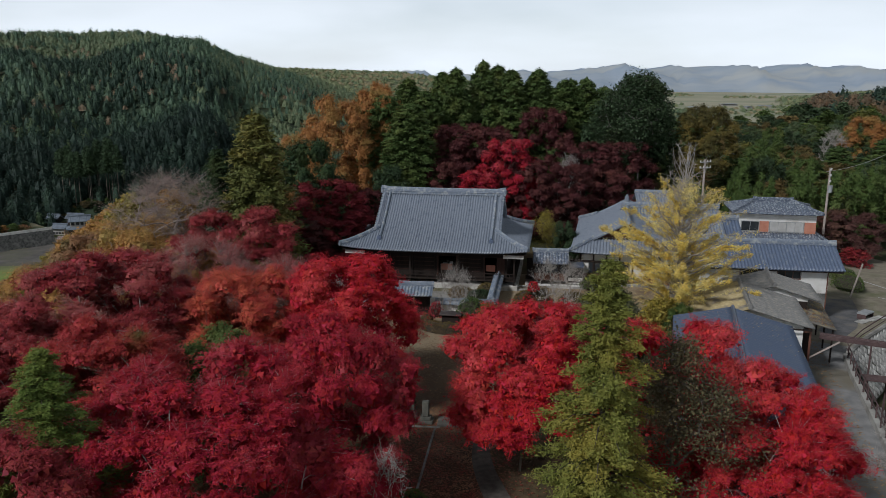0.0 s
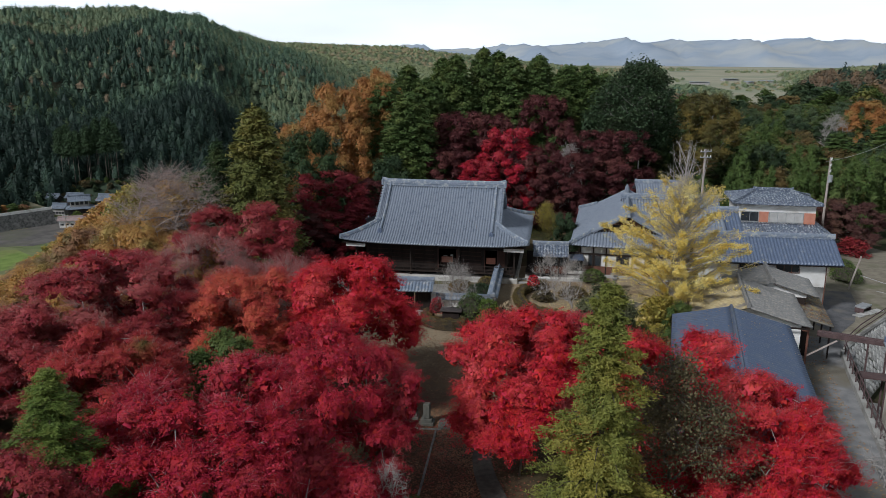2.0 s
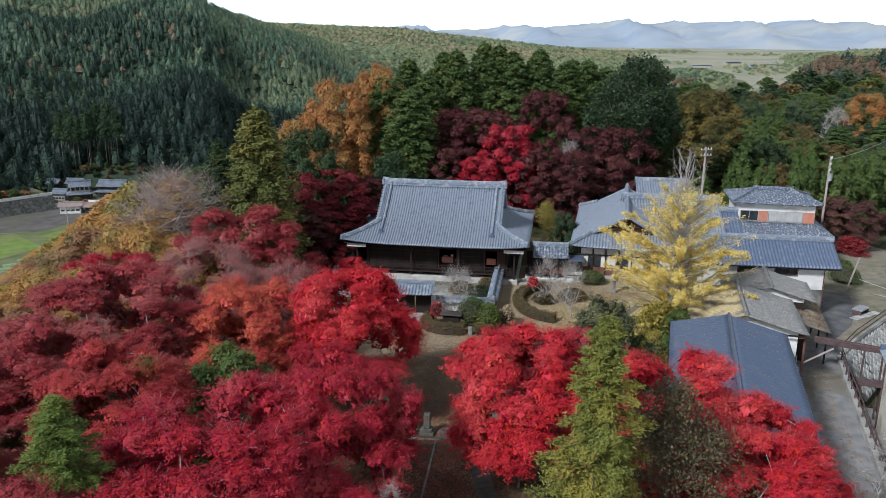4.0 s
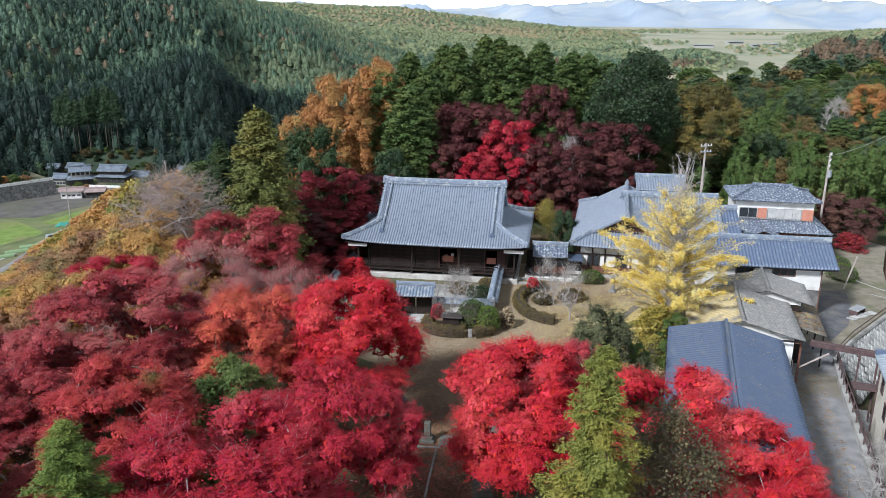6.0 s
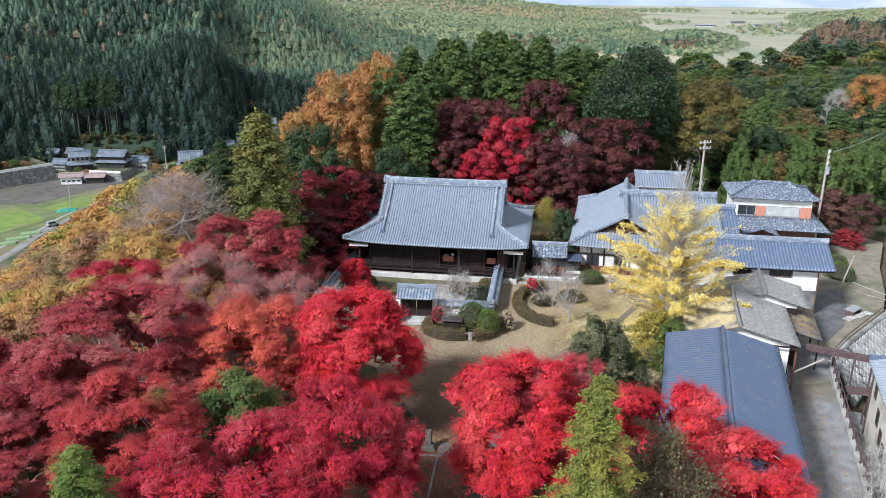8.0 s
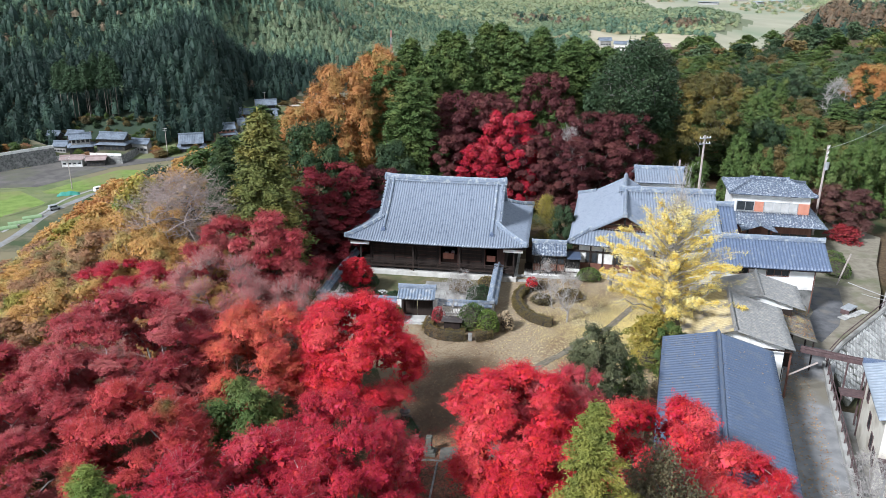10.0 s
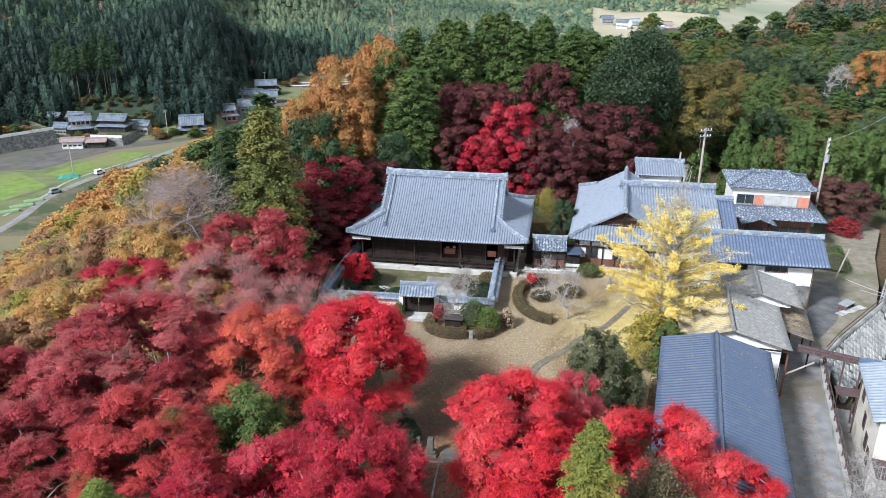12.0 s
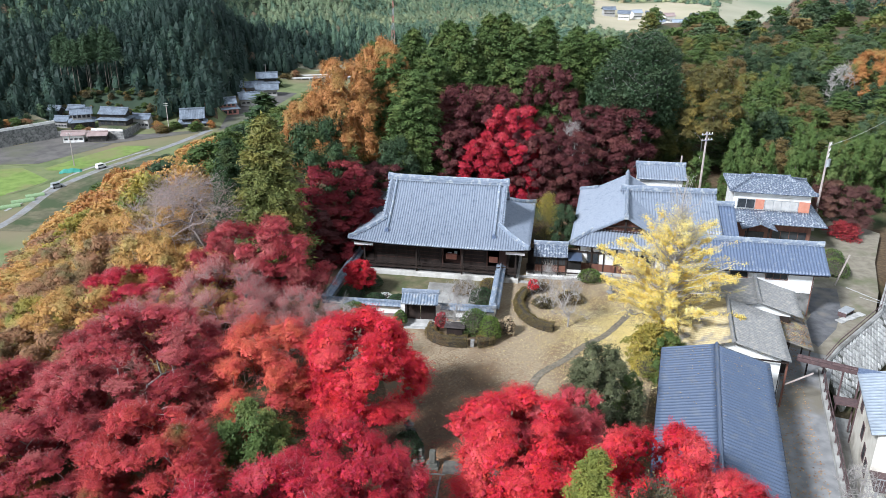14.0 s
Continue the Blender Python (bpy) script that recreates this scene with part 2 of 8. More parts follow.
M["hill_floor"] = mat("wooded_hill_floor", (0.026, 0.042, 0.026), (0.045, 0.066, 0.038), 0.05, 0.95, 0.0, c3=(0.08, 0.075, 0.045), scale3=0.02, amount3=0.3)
# hill floor colour lightened to stand for haze
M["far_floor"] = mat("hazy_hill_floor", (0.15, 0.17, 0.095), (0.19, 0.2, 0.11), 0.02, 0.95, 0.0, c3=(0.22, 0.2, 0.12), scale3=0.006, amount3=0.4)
M["path_earth"] = mat("leafy_path_earth", (0.19, 0.155, 0.105), (0.27, 0.225, 0.155), 6.0, 0.95, 0.3, 25.0, c3=(0.13, 0.115, 0.09), scale3=1.5, amount3=0.45, detail=8.0)
M["clearing"] = mat("scrub_clearing", (0.1, 0.095, 0.055), (0.17, 0.15, 0.09), 0.4, 0.95, 0.4, 3.0, c3=(0.06, 0.08, 0.035), scale3=0.15, amount3=0.6)
M["court"] = mat("mossy_court_earth", (0.13, 0.115, 0.065), (0.2, 0.175, 0.1), 1.5, 0.95, 0.3, 12.0, c3=(0.1, 0.11, 0.05), scale3=0.5, amount3=0.5, detail=8.0)
M["net"] = mat("pale_green_net", (0.2, 0.3, 0.14), (0.27, 0.36, 0.2), 2.0, 0.8, 0.1)
# dark wall colour carries the shade on the valley houses
M["valley_dark"] = mat("shaded_farm_wall", (0.035, 0.032, 0.03), (0.065, 0.058, 0.052), 1.5, 0.85, 0.1)
L = {}
L["scarlet"] = leaf_mat("scarlet_leaves", (0.60, 0.025, 0.036), (0.46, 0.018, 0.03), (0.64, 0.07, 0.07), 0.35)
L["rose"] = leaf_mat("rosy_red_leaves", (0.52, 0.07, 0.085), (0.44, 0.05, 0.065), (0.56, 0.14, 0.14), 0.4)
L["crimson"] = leaf_mat("crimson_leaves", (0.45, 0.022, 0.042), (0.33, 0.018, 0.032), (0.5, 0.07, 0.085), 0.35)
L["wine"] = leaf_mat("wine_red_leaves", (0.37, 0.046, 0.052), (0.27, 0.035, 0.04), (0.41, 0.115, 0.105), 0.4)
L["maroon"] = leaf_mat("maroon_leaves", (0.108, 0.029, 0.03), (0.08, 0.023, 0.025), (0.145, 0.05, 0.043), 0.45)
L["dusk"] = leaf_mat("dusky_brown_leaves", (0.13, 0.06, 0.05), (0.10, 0.045, 0.04), (0.17, 0.09, 0.06), 0.4)
L["vermilion"] = leaf_mat("vermilion_leaves", (0.62, 0.14, 0.07), (0.52, 0.08, 0.06), (0.48, 0.06, 0.06), 0.45)
L["salmon"] = leaf_mat("salmon_red_leaves", (0.48, 0.06, 0.05), (0.38, 0.035, 0.04), (0.1, 0.12, 0.03), 0.15)
L["pink"] = leaf_mat("dusky_pink_leaves", (0.44, 0.145, 0.135), (0.36, 0.11, 0.105), (0.48, 0.25, 0.21), 0.4)
L["rust"] = leaf_mat("rust_orange_leaves", (0.44, 0.205, 0.066), (0.36, 0.165, 0.058), (0.41, 0.255, 0.085), 0.4, var=0.16)
L["amber"] = leaf_mat("amber_leaves", (0.52, 0.295, 0.09), (0.43, 0.235, 0.075), (0.4, 0.3, 0.1), 0.45)
L["brown"] = leaf_mat("brown_leaves", (0.34, 0.18, 0.09), (0.26, 0.14, 0.075), (0.22, 0.19, 0.08), 0.4)
L["ginkgo"] = leaf_mat("ginkgo_yellow_leaves", (0.87, 0.71, 0.2), (0.81, 0.63, 0.15), (0.89, 0.78, 0.34), 0.4, var=0.18, transl=0.25)
L["cypress"] = leaf_mat("cypress_green_leaves", (0.068, 0.108, 0.032), (0.09, 0.136, 0.038), (0.125, 0.158, 0.043), 0.4, transl=0.15, var=0.18)
L["cedar"] = leaf_mat("cedar_green_leaves", (0.035, 0.065, 0.028), (0.05, 0.085, 0.032), (0.065, 0.09, 0.03), 0.4, transl=0.15)
L["olive"] = leaf_mat("olive_conifer_leaves", (0.235, 0.24, 0.05), (0.175, 0.195, 0.045), (0.31, 0.27, 0.055), 0.45, transl=0.2)
L["evergreen"] = leaf_mat("dark_evergreen_leaves", (0.036, 0.064, 0.029), (0.05, 0.08, 0.036), (0.072, 0.102, 0.047), 0.35, transl=0.12)
L["bronze"] = leaf_mat("bronze_conifer_leaves", (0.165, 0.135, 0.042), (0.115, 0.105, 0.038), (0.27, 0.2, 0.05), 0.45, transl=0.2)
L["grey_olive"] = leaf_mat("grey_olive_leaves", (0.14, 0.112, 0.055), (0.1, 0.088, 0.045), (0.19, 0.15, 0.08), 0.4, var=0.25)
L["bush"] = leaf_mat("fresh_green_leaves", (0.092, 0.137, 0.036), (0.068, 0.108, 0.03), (0.145, 0.17, 0.045), 0.4)
L["hedge"] = leaf_mat("brownish_hedge_leaves", (0.165, 0.125, 0.045), (0.13, 0.1, 0.038), (0.2, 0.13, 0.052), 0.45, var=0.1)
L["bamboo"] = leaf_mat("bamboo_leaves", (0.11, 0.165, 0.042), (0.08, 0.128, 0.036), (0.16, 0.205, 0.065), 0.4)
L["yellow_green"] = leaf_mat("yellow_green_leaves", (0.4, 0.31, 0.06), (0.26, 0.225, 0.05), (0.12, 0.15, 0.035), 0.5)
L["twig"] = leaf_mat("withered_pink_twigs", (0.4, 0.27, 0.22), (0.32, 0.21, 0.17), (0.46, 0.31, 0.23), 0.4)
L["white_flower"] = leaf_mat("white_flower", (0.75, 0.75, 0.72), (0.65, 0.66, 0.6), var=0.2)

# cypress and cedar greens blued for haze and darkened for cloud shade
L["far_green"] = leaf_mat("haze_blue_cypress_green", (0.03, 0.058, 0.042), (0.041, 0.074, 0.05), (0.052, 0.086, 0.053), 0.4, transl=0.1, scale=0.05, var=0.12)
L["far_dark"] = leaf_mat("shaded_far_cedar_green", (0.016, 0.033, 0.026), (0.022, 0.042, 0.03), (0.028, 0.05, 0.033), 0.4, transl=0.1, scale=0.05, var=0.12)
L["far_light"] = leaf_mat("far_mixed_green", (0.09, 0.13, 0.06), (0.07, 0.11, 0.055), (0.12, 0.15, 0.07), 0.4, transl=0.1, scale=0.05, var=0.12)
L["far_brown"] = leaf_mat("far_autumn_brown", (0.17, 0.12, 0.075), (0.125, 0.1, 0.068), (0.22, 0.135, 0.075), 0.4, transl=0.1, scale=0.05)
# sunlit, hazed copies of the far leaf colours
L["mid_green"] = leaf_mat("sunlit_cypress_green", (0.085, 0.142, 0.095), (0.108, 0.168, 0.105), (0.13, 0.188, 0.112), 0.4, transl=0.1, scale=0.03, var=0.12)
L["mid_light"] = leaf_mat("sunlit_mixed_green", (0.175, 0.22, 0.12), (0.145, 0.195, 0.112), (0.21, 0.235, 0.135), 0.4, transl=0.1, scale=0.03, var=0.12)
L["mid_brown"] = leaf_mat("sunlit_autumn_brown", (0.27, 0.2, 0.13), (0.22, 0.175, 0.11), (0.3, 0.22, 0.15), 0.4, transl=0.1, scale=0.03)
# haze over the far hills is put into this paler brown
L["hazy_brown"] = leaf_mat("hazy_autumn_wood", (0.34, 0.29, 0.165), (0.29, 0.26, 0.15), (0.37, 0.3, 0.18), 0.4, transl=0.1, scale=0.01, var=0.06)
L["yellow_green2"] = leaf_mat("lime_green_leaves", (0.15, 0.2, 0.04), (0.105, 0.155, 0.033), (0.22, 0.24, 0.05), 0.4)
L["straw"] = leaf_mat("dry_straw_blades", (0.38, 0.29, 0.18), (0.3, 0.22, 0.13), (0.46, 0.37, 0.25), 0.4)
L["litter"] = leaf_mat("dry_fallen_leaves", (0.3, 0.17, 0.08), (0.42, 0.29, 0.15), (0.22, 0.11, 0.05), 0.45, var=0.4)
L["red_litter"] = leaf_mat("red_fallen_leaves", (0.26, 0.06, 0.045), (0.2, 0.09, 0.05), (0.33, 0.17, 0.09), 0.45, var=0.4)
L["far_dark2"] = leaf_mat("edge_cedar_green", (0.04, 0.07, 0.035), (0.055, 0.09, 0.042), (0.06, 0.1, 0.045), 0.4, transl=0.1, scale=0.1)
L["wine_dark"] = leaf_mat("dark_wine_leaves", (0.2, 0.022, 0.03), (0.15, 0.018, 0.024), (0.26, 0.045, 0.045), 0.4)
# far-hill greens paled for haze and sunlight
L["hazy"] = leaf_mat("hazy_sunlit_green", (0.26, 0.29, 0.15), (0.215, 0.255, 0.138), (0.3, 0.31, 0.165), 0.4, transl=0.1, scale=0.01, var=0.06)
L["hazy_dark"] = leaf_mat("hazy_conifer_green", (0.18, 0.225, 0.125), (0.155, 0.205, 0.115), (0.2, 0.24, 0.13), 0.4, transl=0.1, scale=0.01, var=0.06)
L["ginkgo_litter"] = leaf_mat("fallen_ginkgo_yellow", (0.74, 0.6, 0.25), (0.62, 0.5, 0.2), (0.78, 0.67, 0.36), 0.4)
L["olive_green"] = leaf_mat("olive_cedar_leaves", (0.14, 0.15, 0.04), (0.105, 0.12, 0.035), (0.2, 0.18, 0.045), 0.45)
L["camellia"] = leaf_mat("glossy_camellia_leaves", (0.09, 0.098, 0.045), (0.062, 0.072, 0.034), (0.14, 0.145, 0.075), 0.4, var=0.3)
L["dark_litter"] = leaf_mat("dark_brown_leaf_litter", (0.185, 0.12, 0.072), (0.15, 0.095, 0.06), (0.22, 0.15, 0.09), 0.4, var=0.1)

# ---- ground ----
def part(name, data, material, parent=None, label=""):
    """One mesh object, from a bmesh or a mesh, under a thing or part."""
    if isinstance(data, bmesh.types.BMesh):
        me = bpy.data.meshes.new(name)
        data.to_mesh(me)
        data.free()
        data = me
    if material and not data.materials:
        data.materials.append(material)
    ob = new(name, data)
    if parent:
        ob.parent = parent
    return tagged(ob, label)


def mesh_from(name, verts, faces):
    """A mesh from vertex and face arrays; all faces have the same number of corners."""
    verts, faces = np.asarray(verts, dtype=np.float32), np.asarray(faces, dtype=np.int32)
    me = bpy.data.meshes.new(name)
    k = faces.shape[1]
    me.vertices.add(len(verts))
    me.vertices.foreach_set("co", verts.ravel())
    me.loops.add(faces.size)
    me.loops.foreach_set("vertex_index", faces.ravel())
    me.polygons.add(len(faces))
    me.polygons.foreach_set("loop_start", np.arange(0, faces.size, k, dtype=np.int32))
    me.update(calc_edges=True)
    return me


def sstep(a, b, x):
    t = np.clip((np.asarray(x, dtype=float) - a) / (b - a), 0, 1)
    return t * t * (3 - 2 * t)


def side(ax, ay, bx, by, x, y):
    """Signed distance to the right of the line from a to b."""
    ln = math.hypot(bx - ax, by - ay)
    return ((x - ax) * (by - ay) - (y - ay) * (bx - ax)) / ln


def ripple(x, y, s):
    return np.sin(x / s + 1.3) * np.cos(y / s * 1.17 - 0.4) + 0.5 * np.sin(x / s * 2.3 - y / s * 1.9 + 2.1)


BASE_AZ = [-60, -32, -27, -21, -17, -14.5, -10.5, -6, -1, 8, 30, 60]
BASE_R = [300, 318, 326, 318, 312, 392, 418, 440, 470, 540, 760, 760]
RIDGE_R = [650, 720, 740, 720, 700, 740, 760, 900, 1150, 1400, 1500, 1500]
RIDGE_Z = [31, 40, 45, 44, 38, 30, 16, -6, -26, -37, -37, -37]
MID_AZ = [-60, -14, -4, 2, 8.8, 12.7, 15, 21, 24, 28, 60]
MID_Z = [40, 60, 60, 38, 15, 4, 0, 0, 10, 30, 40]
PEAK_AZ = [-180, -40, -5, 3, 9, 14, 18, 22.5, 25, 28, 40, 180]
PEAK_Z = [110, 90, 20, 22, 50, 66, 58, 72, 58, 62, 80, 110]


def height(x, y):
    x, y = np.asarray(x, dtype=float), np.asarray(y, dtype=float)
    r, az = np.hypot(x, y), np.degrees(np.arctan2(x, y))
    edge = -25 - 0.2 * np.clip(y - 45, 0, 50) + 0.1 * np.clip(y - 95, 0, 60)
    dl = edge - x
    db = y - (132 + 2.6 * np.clip(x - 12, 0, 60))
    d = 0.5 * (dl + db + np.sqrt((dl - db) ** 2 + 60))
    h = -41.5 * sstep(-2, 68, d)
    # lower yard and lane on the right, and the low ground beyond its wall
    lane = side(16.2, 30, 24.5, 62, x, y)
    h = h - 2.3 * sstep(-2.4, -0.6, lane) * sstep(104, 97, y - 0.3 * (x - 30))
    low = side(23.0, 30, 31.6, 56, x, y)
    h = h - 3.0 * sstep(-1.4, 0.0, low) * sstep(68, 62, y - 0.9 * (x - 33))
    # wooded rise on the right
    h = h + sstep(96, 130, y) * (3 * np.exp(-((x - 105) / 55) ** 2 - ((y - 190) / 75) ** 2)) + 48 * np.exp(-((r - 500) / 130) ** 2) * sstep(18.2, 25.0, az) * sstep(80, 50, az)
    # hills across the valley
    r0, r1 = np.interp(az, BASE_AZ, BASE_R), np.interp(az, BASE_AZ, RIDGE_R)
    rz = np.interp(az, BASE_AZ, RIDGE_Z)
    up = np.clip((r - r0) / (r1 - r0), 0, 1.6)
    rise = np.where(up < 1, np.sin(up * math.pi / 2) ** 1.15, np.cos((up - 1) * 1.3))
    hill = (rz + 40) * np.clip(rise, 0, 1) * (1 + (0.2 * ripple(x, y, 75) + 0.15 * ripple(x, y, 41)) * np.clip(up * 3, 0, 1) * np.clip(1.15 - up, 0, 1) + 0.22 * np.sin(np.radians(az) * 36 + 0.9 + 0.6 * np.sin(r / 90)) * np.clip(up * 3, 0, 1) * np.clip(0.95 - up, 0, 1))
    h = h + hill
    # far hills and mountains
    h = h + 8 * np.exp(-((r - 880) / 200) ** 2) * sstep(12, 8.5, az) * sstep(-9, -3, az) * (0.8 + 0.3 * ripple(x, y, 90))
    h = h + 17 * np.exp(-((r - 980) / 140) ** 2) * np.exp(-((az - 16.3) / 3.0) ** 2)
    h = h + 16 * np.exp(-((r - 1180) / 190) ** 2) * sstep(15.0, 10.5, az) * sstep(-9, -2, az) * (0.85 + 0.2 * ripple(x, y, 130))
    h = h + 8 * np.exp(-((r - 1550) / 170) ** 2) * sstep(21.5, 26, az) * sstep(60, 40, az)
    mid = np.interp(az, MID_AZ, MID_Z) * np.exp(-((r - 1900) / 300) ** 2) * (0.92 + 0.1 * ripple(x, y, 260))
    h = np.where(r > 1500, h * sstep(2100, 1500, r) - 38 * (1 - sstep(2100, 1500, r)), h)
    h = h + mid
    rough = np.clip((r - 140) / 200, 0, 1) * sstep(-39, -34, h)
    return h + rough * (1.6 * ripple(x, y, 21) + 0.7 * ripple(x, y, 8.3))


def ground_z(x, y):
    return float(height(x, y))


def build_ground():
    az = np.radians(np.concatenate([np.linspace(-180, -46, 50, endpoint=False), np.linspace(-46, 46, 300, endpoint=False), np.linspace(46, 180, 50, endpoint=False)]))
    k = np.arange(1, 171)
    rr = 14 * (np.exp(k * 0.0342) - 1)
    rr = rr * (4700 / rr[-1])
    gx, gy = np.outer(rr, np.sin(az)), np.outer(rr, np.cos(az))
    gz = height(gx, gy)
    v = np.column_stack([gx.ravel(), gy.ravel(), gz.ravel()])
    v = np.vstack([v, [[0, 0, ground_z(0, 0)]]])
    n = len(az)
    i, j = np.meshgrid(np.arange(len(rr) - 1), np.arange(n), indexing="ij")
    j2 = (j + 1) % n
    f = np.column_stack([(i * n + j).ravel(), (i * n + j2).ravel(), ((i + 1) * n + j2).ravel(), ((i + 1) * n + j).ravel()])
    c = len(v) - 1
    me = mesh_from("ground", v, f)
    bm = bmesh.new()
    bm.from_mesh(me)
    bm.verts.ensure_lookup_table()
    for a in range(n):
        bm.faces.new((bm.verts[c], bm.verts[a], bm.verts[(a + 1) % n]))
    bmesh.ops.recalc_face_normals(bm, faces=bm.faces)
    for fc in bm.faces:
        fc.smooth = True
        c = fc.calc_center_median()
        # open country beyond the near hills, in colours paled for haze
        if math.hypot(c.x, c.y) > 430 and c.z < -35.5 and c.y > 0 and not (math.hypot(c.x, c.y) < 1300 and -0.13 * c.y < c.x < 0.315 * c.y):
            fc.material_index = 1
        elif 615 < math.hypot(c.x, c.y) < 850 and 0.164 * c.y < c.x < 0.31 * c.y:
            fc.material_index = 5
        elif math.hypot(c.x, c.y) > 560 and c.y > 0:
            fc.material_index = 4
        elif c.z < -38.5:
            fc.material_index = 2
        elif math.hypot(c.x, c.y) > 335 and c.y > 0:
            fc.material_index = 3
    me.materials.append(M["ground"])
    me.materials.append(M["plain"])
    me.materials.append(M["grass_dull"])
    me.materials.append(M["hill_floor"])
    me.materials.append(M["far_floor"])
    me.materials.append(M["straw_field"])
    bm.to_mesh(me)
    bm.free()
    return tagged(part("ground", me, M["ground"]), "wooded hillside ground covered in fallen leaves and soil", "ground", kind="structure")


ground = build_ground()


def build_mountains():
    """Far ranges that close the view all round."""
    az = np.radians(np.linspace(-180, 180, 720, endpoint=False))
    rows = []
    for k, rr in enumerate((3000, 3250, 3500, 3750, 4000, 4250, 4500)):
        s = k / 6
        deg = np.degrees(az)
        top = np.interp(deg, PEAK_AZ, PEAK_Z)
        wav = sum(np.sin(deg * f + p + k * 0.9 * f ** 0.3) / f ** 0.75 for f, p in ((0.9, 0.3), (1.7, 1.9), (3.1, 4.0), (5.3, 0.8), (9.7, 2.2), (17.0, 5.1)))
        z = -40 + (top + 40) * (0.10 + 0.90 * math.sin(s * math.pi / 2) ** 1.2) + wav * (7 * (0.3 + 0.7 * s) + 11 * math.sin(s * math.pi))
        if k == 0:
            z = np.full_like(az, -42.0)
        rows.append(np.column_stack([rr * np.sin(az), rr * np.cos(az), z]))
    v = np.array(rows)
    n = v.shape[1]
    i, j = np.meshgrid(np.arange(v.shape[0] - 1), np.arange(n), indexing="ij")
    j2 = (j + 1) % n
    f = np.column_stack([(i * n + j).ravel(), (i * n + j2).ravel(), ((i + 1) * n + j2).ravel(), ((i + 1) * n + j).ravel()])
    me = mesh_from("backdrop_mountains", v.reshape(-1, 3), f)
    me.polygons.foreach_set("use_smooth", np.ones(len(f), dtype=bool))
    tagged(part("backdrop_mountains", me, M["far_mountain"]), "distant haze-blue mountain range across the plain", "mountains", kind="structure")


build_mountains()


def sheet(name, outline, z, material, label, category, kind="structure", lift=0.0, follow=False):
    """A flat piece of ground with a given outline; follow: each corner lies on the ground."""
    bm = bmesh.new()
    vs = [bm.verts.new((x, y, (ground_z(x, y) if follow else z) + lift)) for x, y in outline]
    f = bm.faces.new(vs)
    if f.normal.z < 0:
        f.normal_flip()
    return tagged(part(name, bm, material), label, category, kind=kind)


def ribbon(name, line, widths, z, material, label, category, kind="structure", lift=0.03, follow=True, smooth_steps=6):
    """A way along a line of points, with its width at each."""
    pts = []
    for i in range(len(line) - 1):
        p0, p1, p2, p3 = (np.array(line[max(0, min(len(line) - 1, k))], dtype=float) for k in (i - 1, i, i + 1, i + 2))
        for k in range(smooth_steps):
            t = k / smooth_steps
            q = 0.5 * (2 * p1 + (p2 - p0) * t + (2 * p0 - 5 * p1 + 4 * p2 - p3) * t * t + (3 * p1 - p0 - 3 * p2 + p3) * t ** 3)
            pts.append((q, widths[i] + (widths[i + 1] - widths[i]) * t))
    pts.append((np.array(line[-1], dtype=float), widths[-1]))
    bm = bmesh.new()
    last = None
    for i, (q, w) in enumerate(pts):
        d = pts[min(i + 1, len(pts) - 1)][0] - pts[max(0, i - 1)][0]
        d /= np.linalg.norm(d)
        nrm = np.array([d[1], -d[0]])
        pair = []
        for s in (-1, 1):
            c = q + nrm * s * w / 2
            pair.append(bm.verts.new((c[0], c[1], (ground_z(*c) if follow else z) + lift)))
        if last:
            bm.faces.new((last[0], last[1], pair[1], pair[0]))
        last = pair
    bmesh.ops.recalc_face_normals(bm, faces=bm.faces)
    if bm.faces[:][0].normal.z < 0:
        bmesh.ops.reverse_faces(bm, faces=bm.faces)
    return tagged(part(name, bm, material), label, category, kind=kind)


LANE = [(15.6, 18), (20.2, 33), (24.0, 45), (27.8, 56), (31.4, 63.5)]
LANE_W = [5.0, 5.0, 5.0, 5.2, 5.6]
sheet("pavement_forecourt", [(-12.4, 79.5), (-12.6, 60), (-5.5, 55), (-3.4, 46), (-2.4, 40), (-2.2, 18), (2.4, 18), (2.2, 40), (5, 43), (13.2, 46), (15.8, 54.5), (18, 62), (21.5, 68), (20.5, 80)], 0.0, M["plaza"], "brown gravel forecourt strewn with fallen leaves", "forecourt", lift=0.02)
# the dark litter colour also stands for shade under the maples
sheet("pavement_approach", [(-2.3, 18.5), (2.3, 18.5), (2.1, 40), (4.2, 43), (2.6, 47.5), (-1.2, 48.5), (-3.2, 46), (-2.3, 40)], 0.0, M["red_litter"], "approach strewn with red maple leaves, its earth darkened for tree shade", "approach", lift=0.026)
ribbon("road", LANE, LANE_W, -1.6, M["asphalt"], "narrow grey asphalt lane beside the barn", "road", lift=0.0, follow=False, smooth_steps=10)
sheet("yard_asphalt", [(33.2, 64.0), (36.4, 67.6), (38.8, 72), (40.4, 76.6), (36.6, 77.2), (35.2, 70.5), (32.6, 66.8)], -1.6, M["dark_asphalt"], "dark grey asphalt beside the long house", "asphalt")
sheet("yard", [(28.4, 63.0), (34.0, 62.4), (37.5, 66.0), (41.2, 70.0), (44.5, 76), (48, 84), (53, 93), (50, 99), (31.5, 99), (30, 88), (26.5, 75)], -1.62, M["yard"], "leaf-strewn earth and asphalt yard before the long house", "yard")

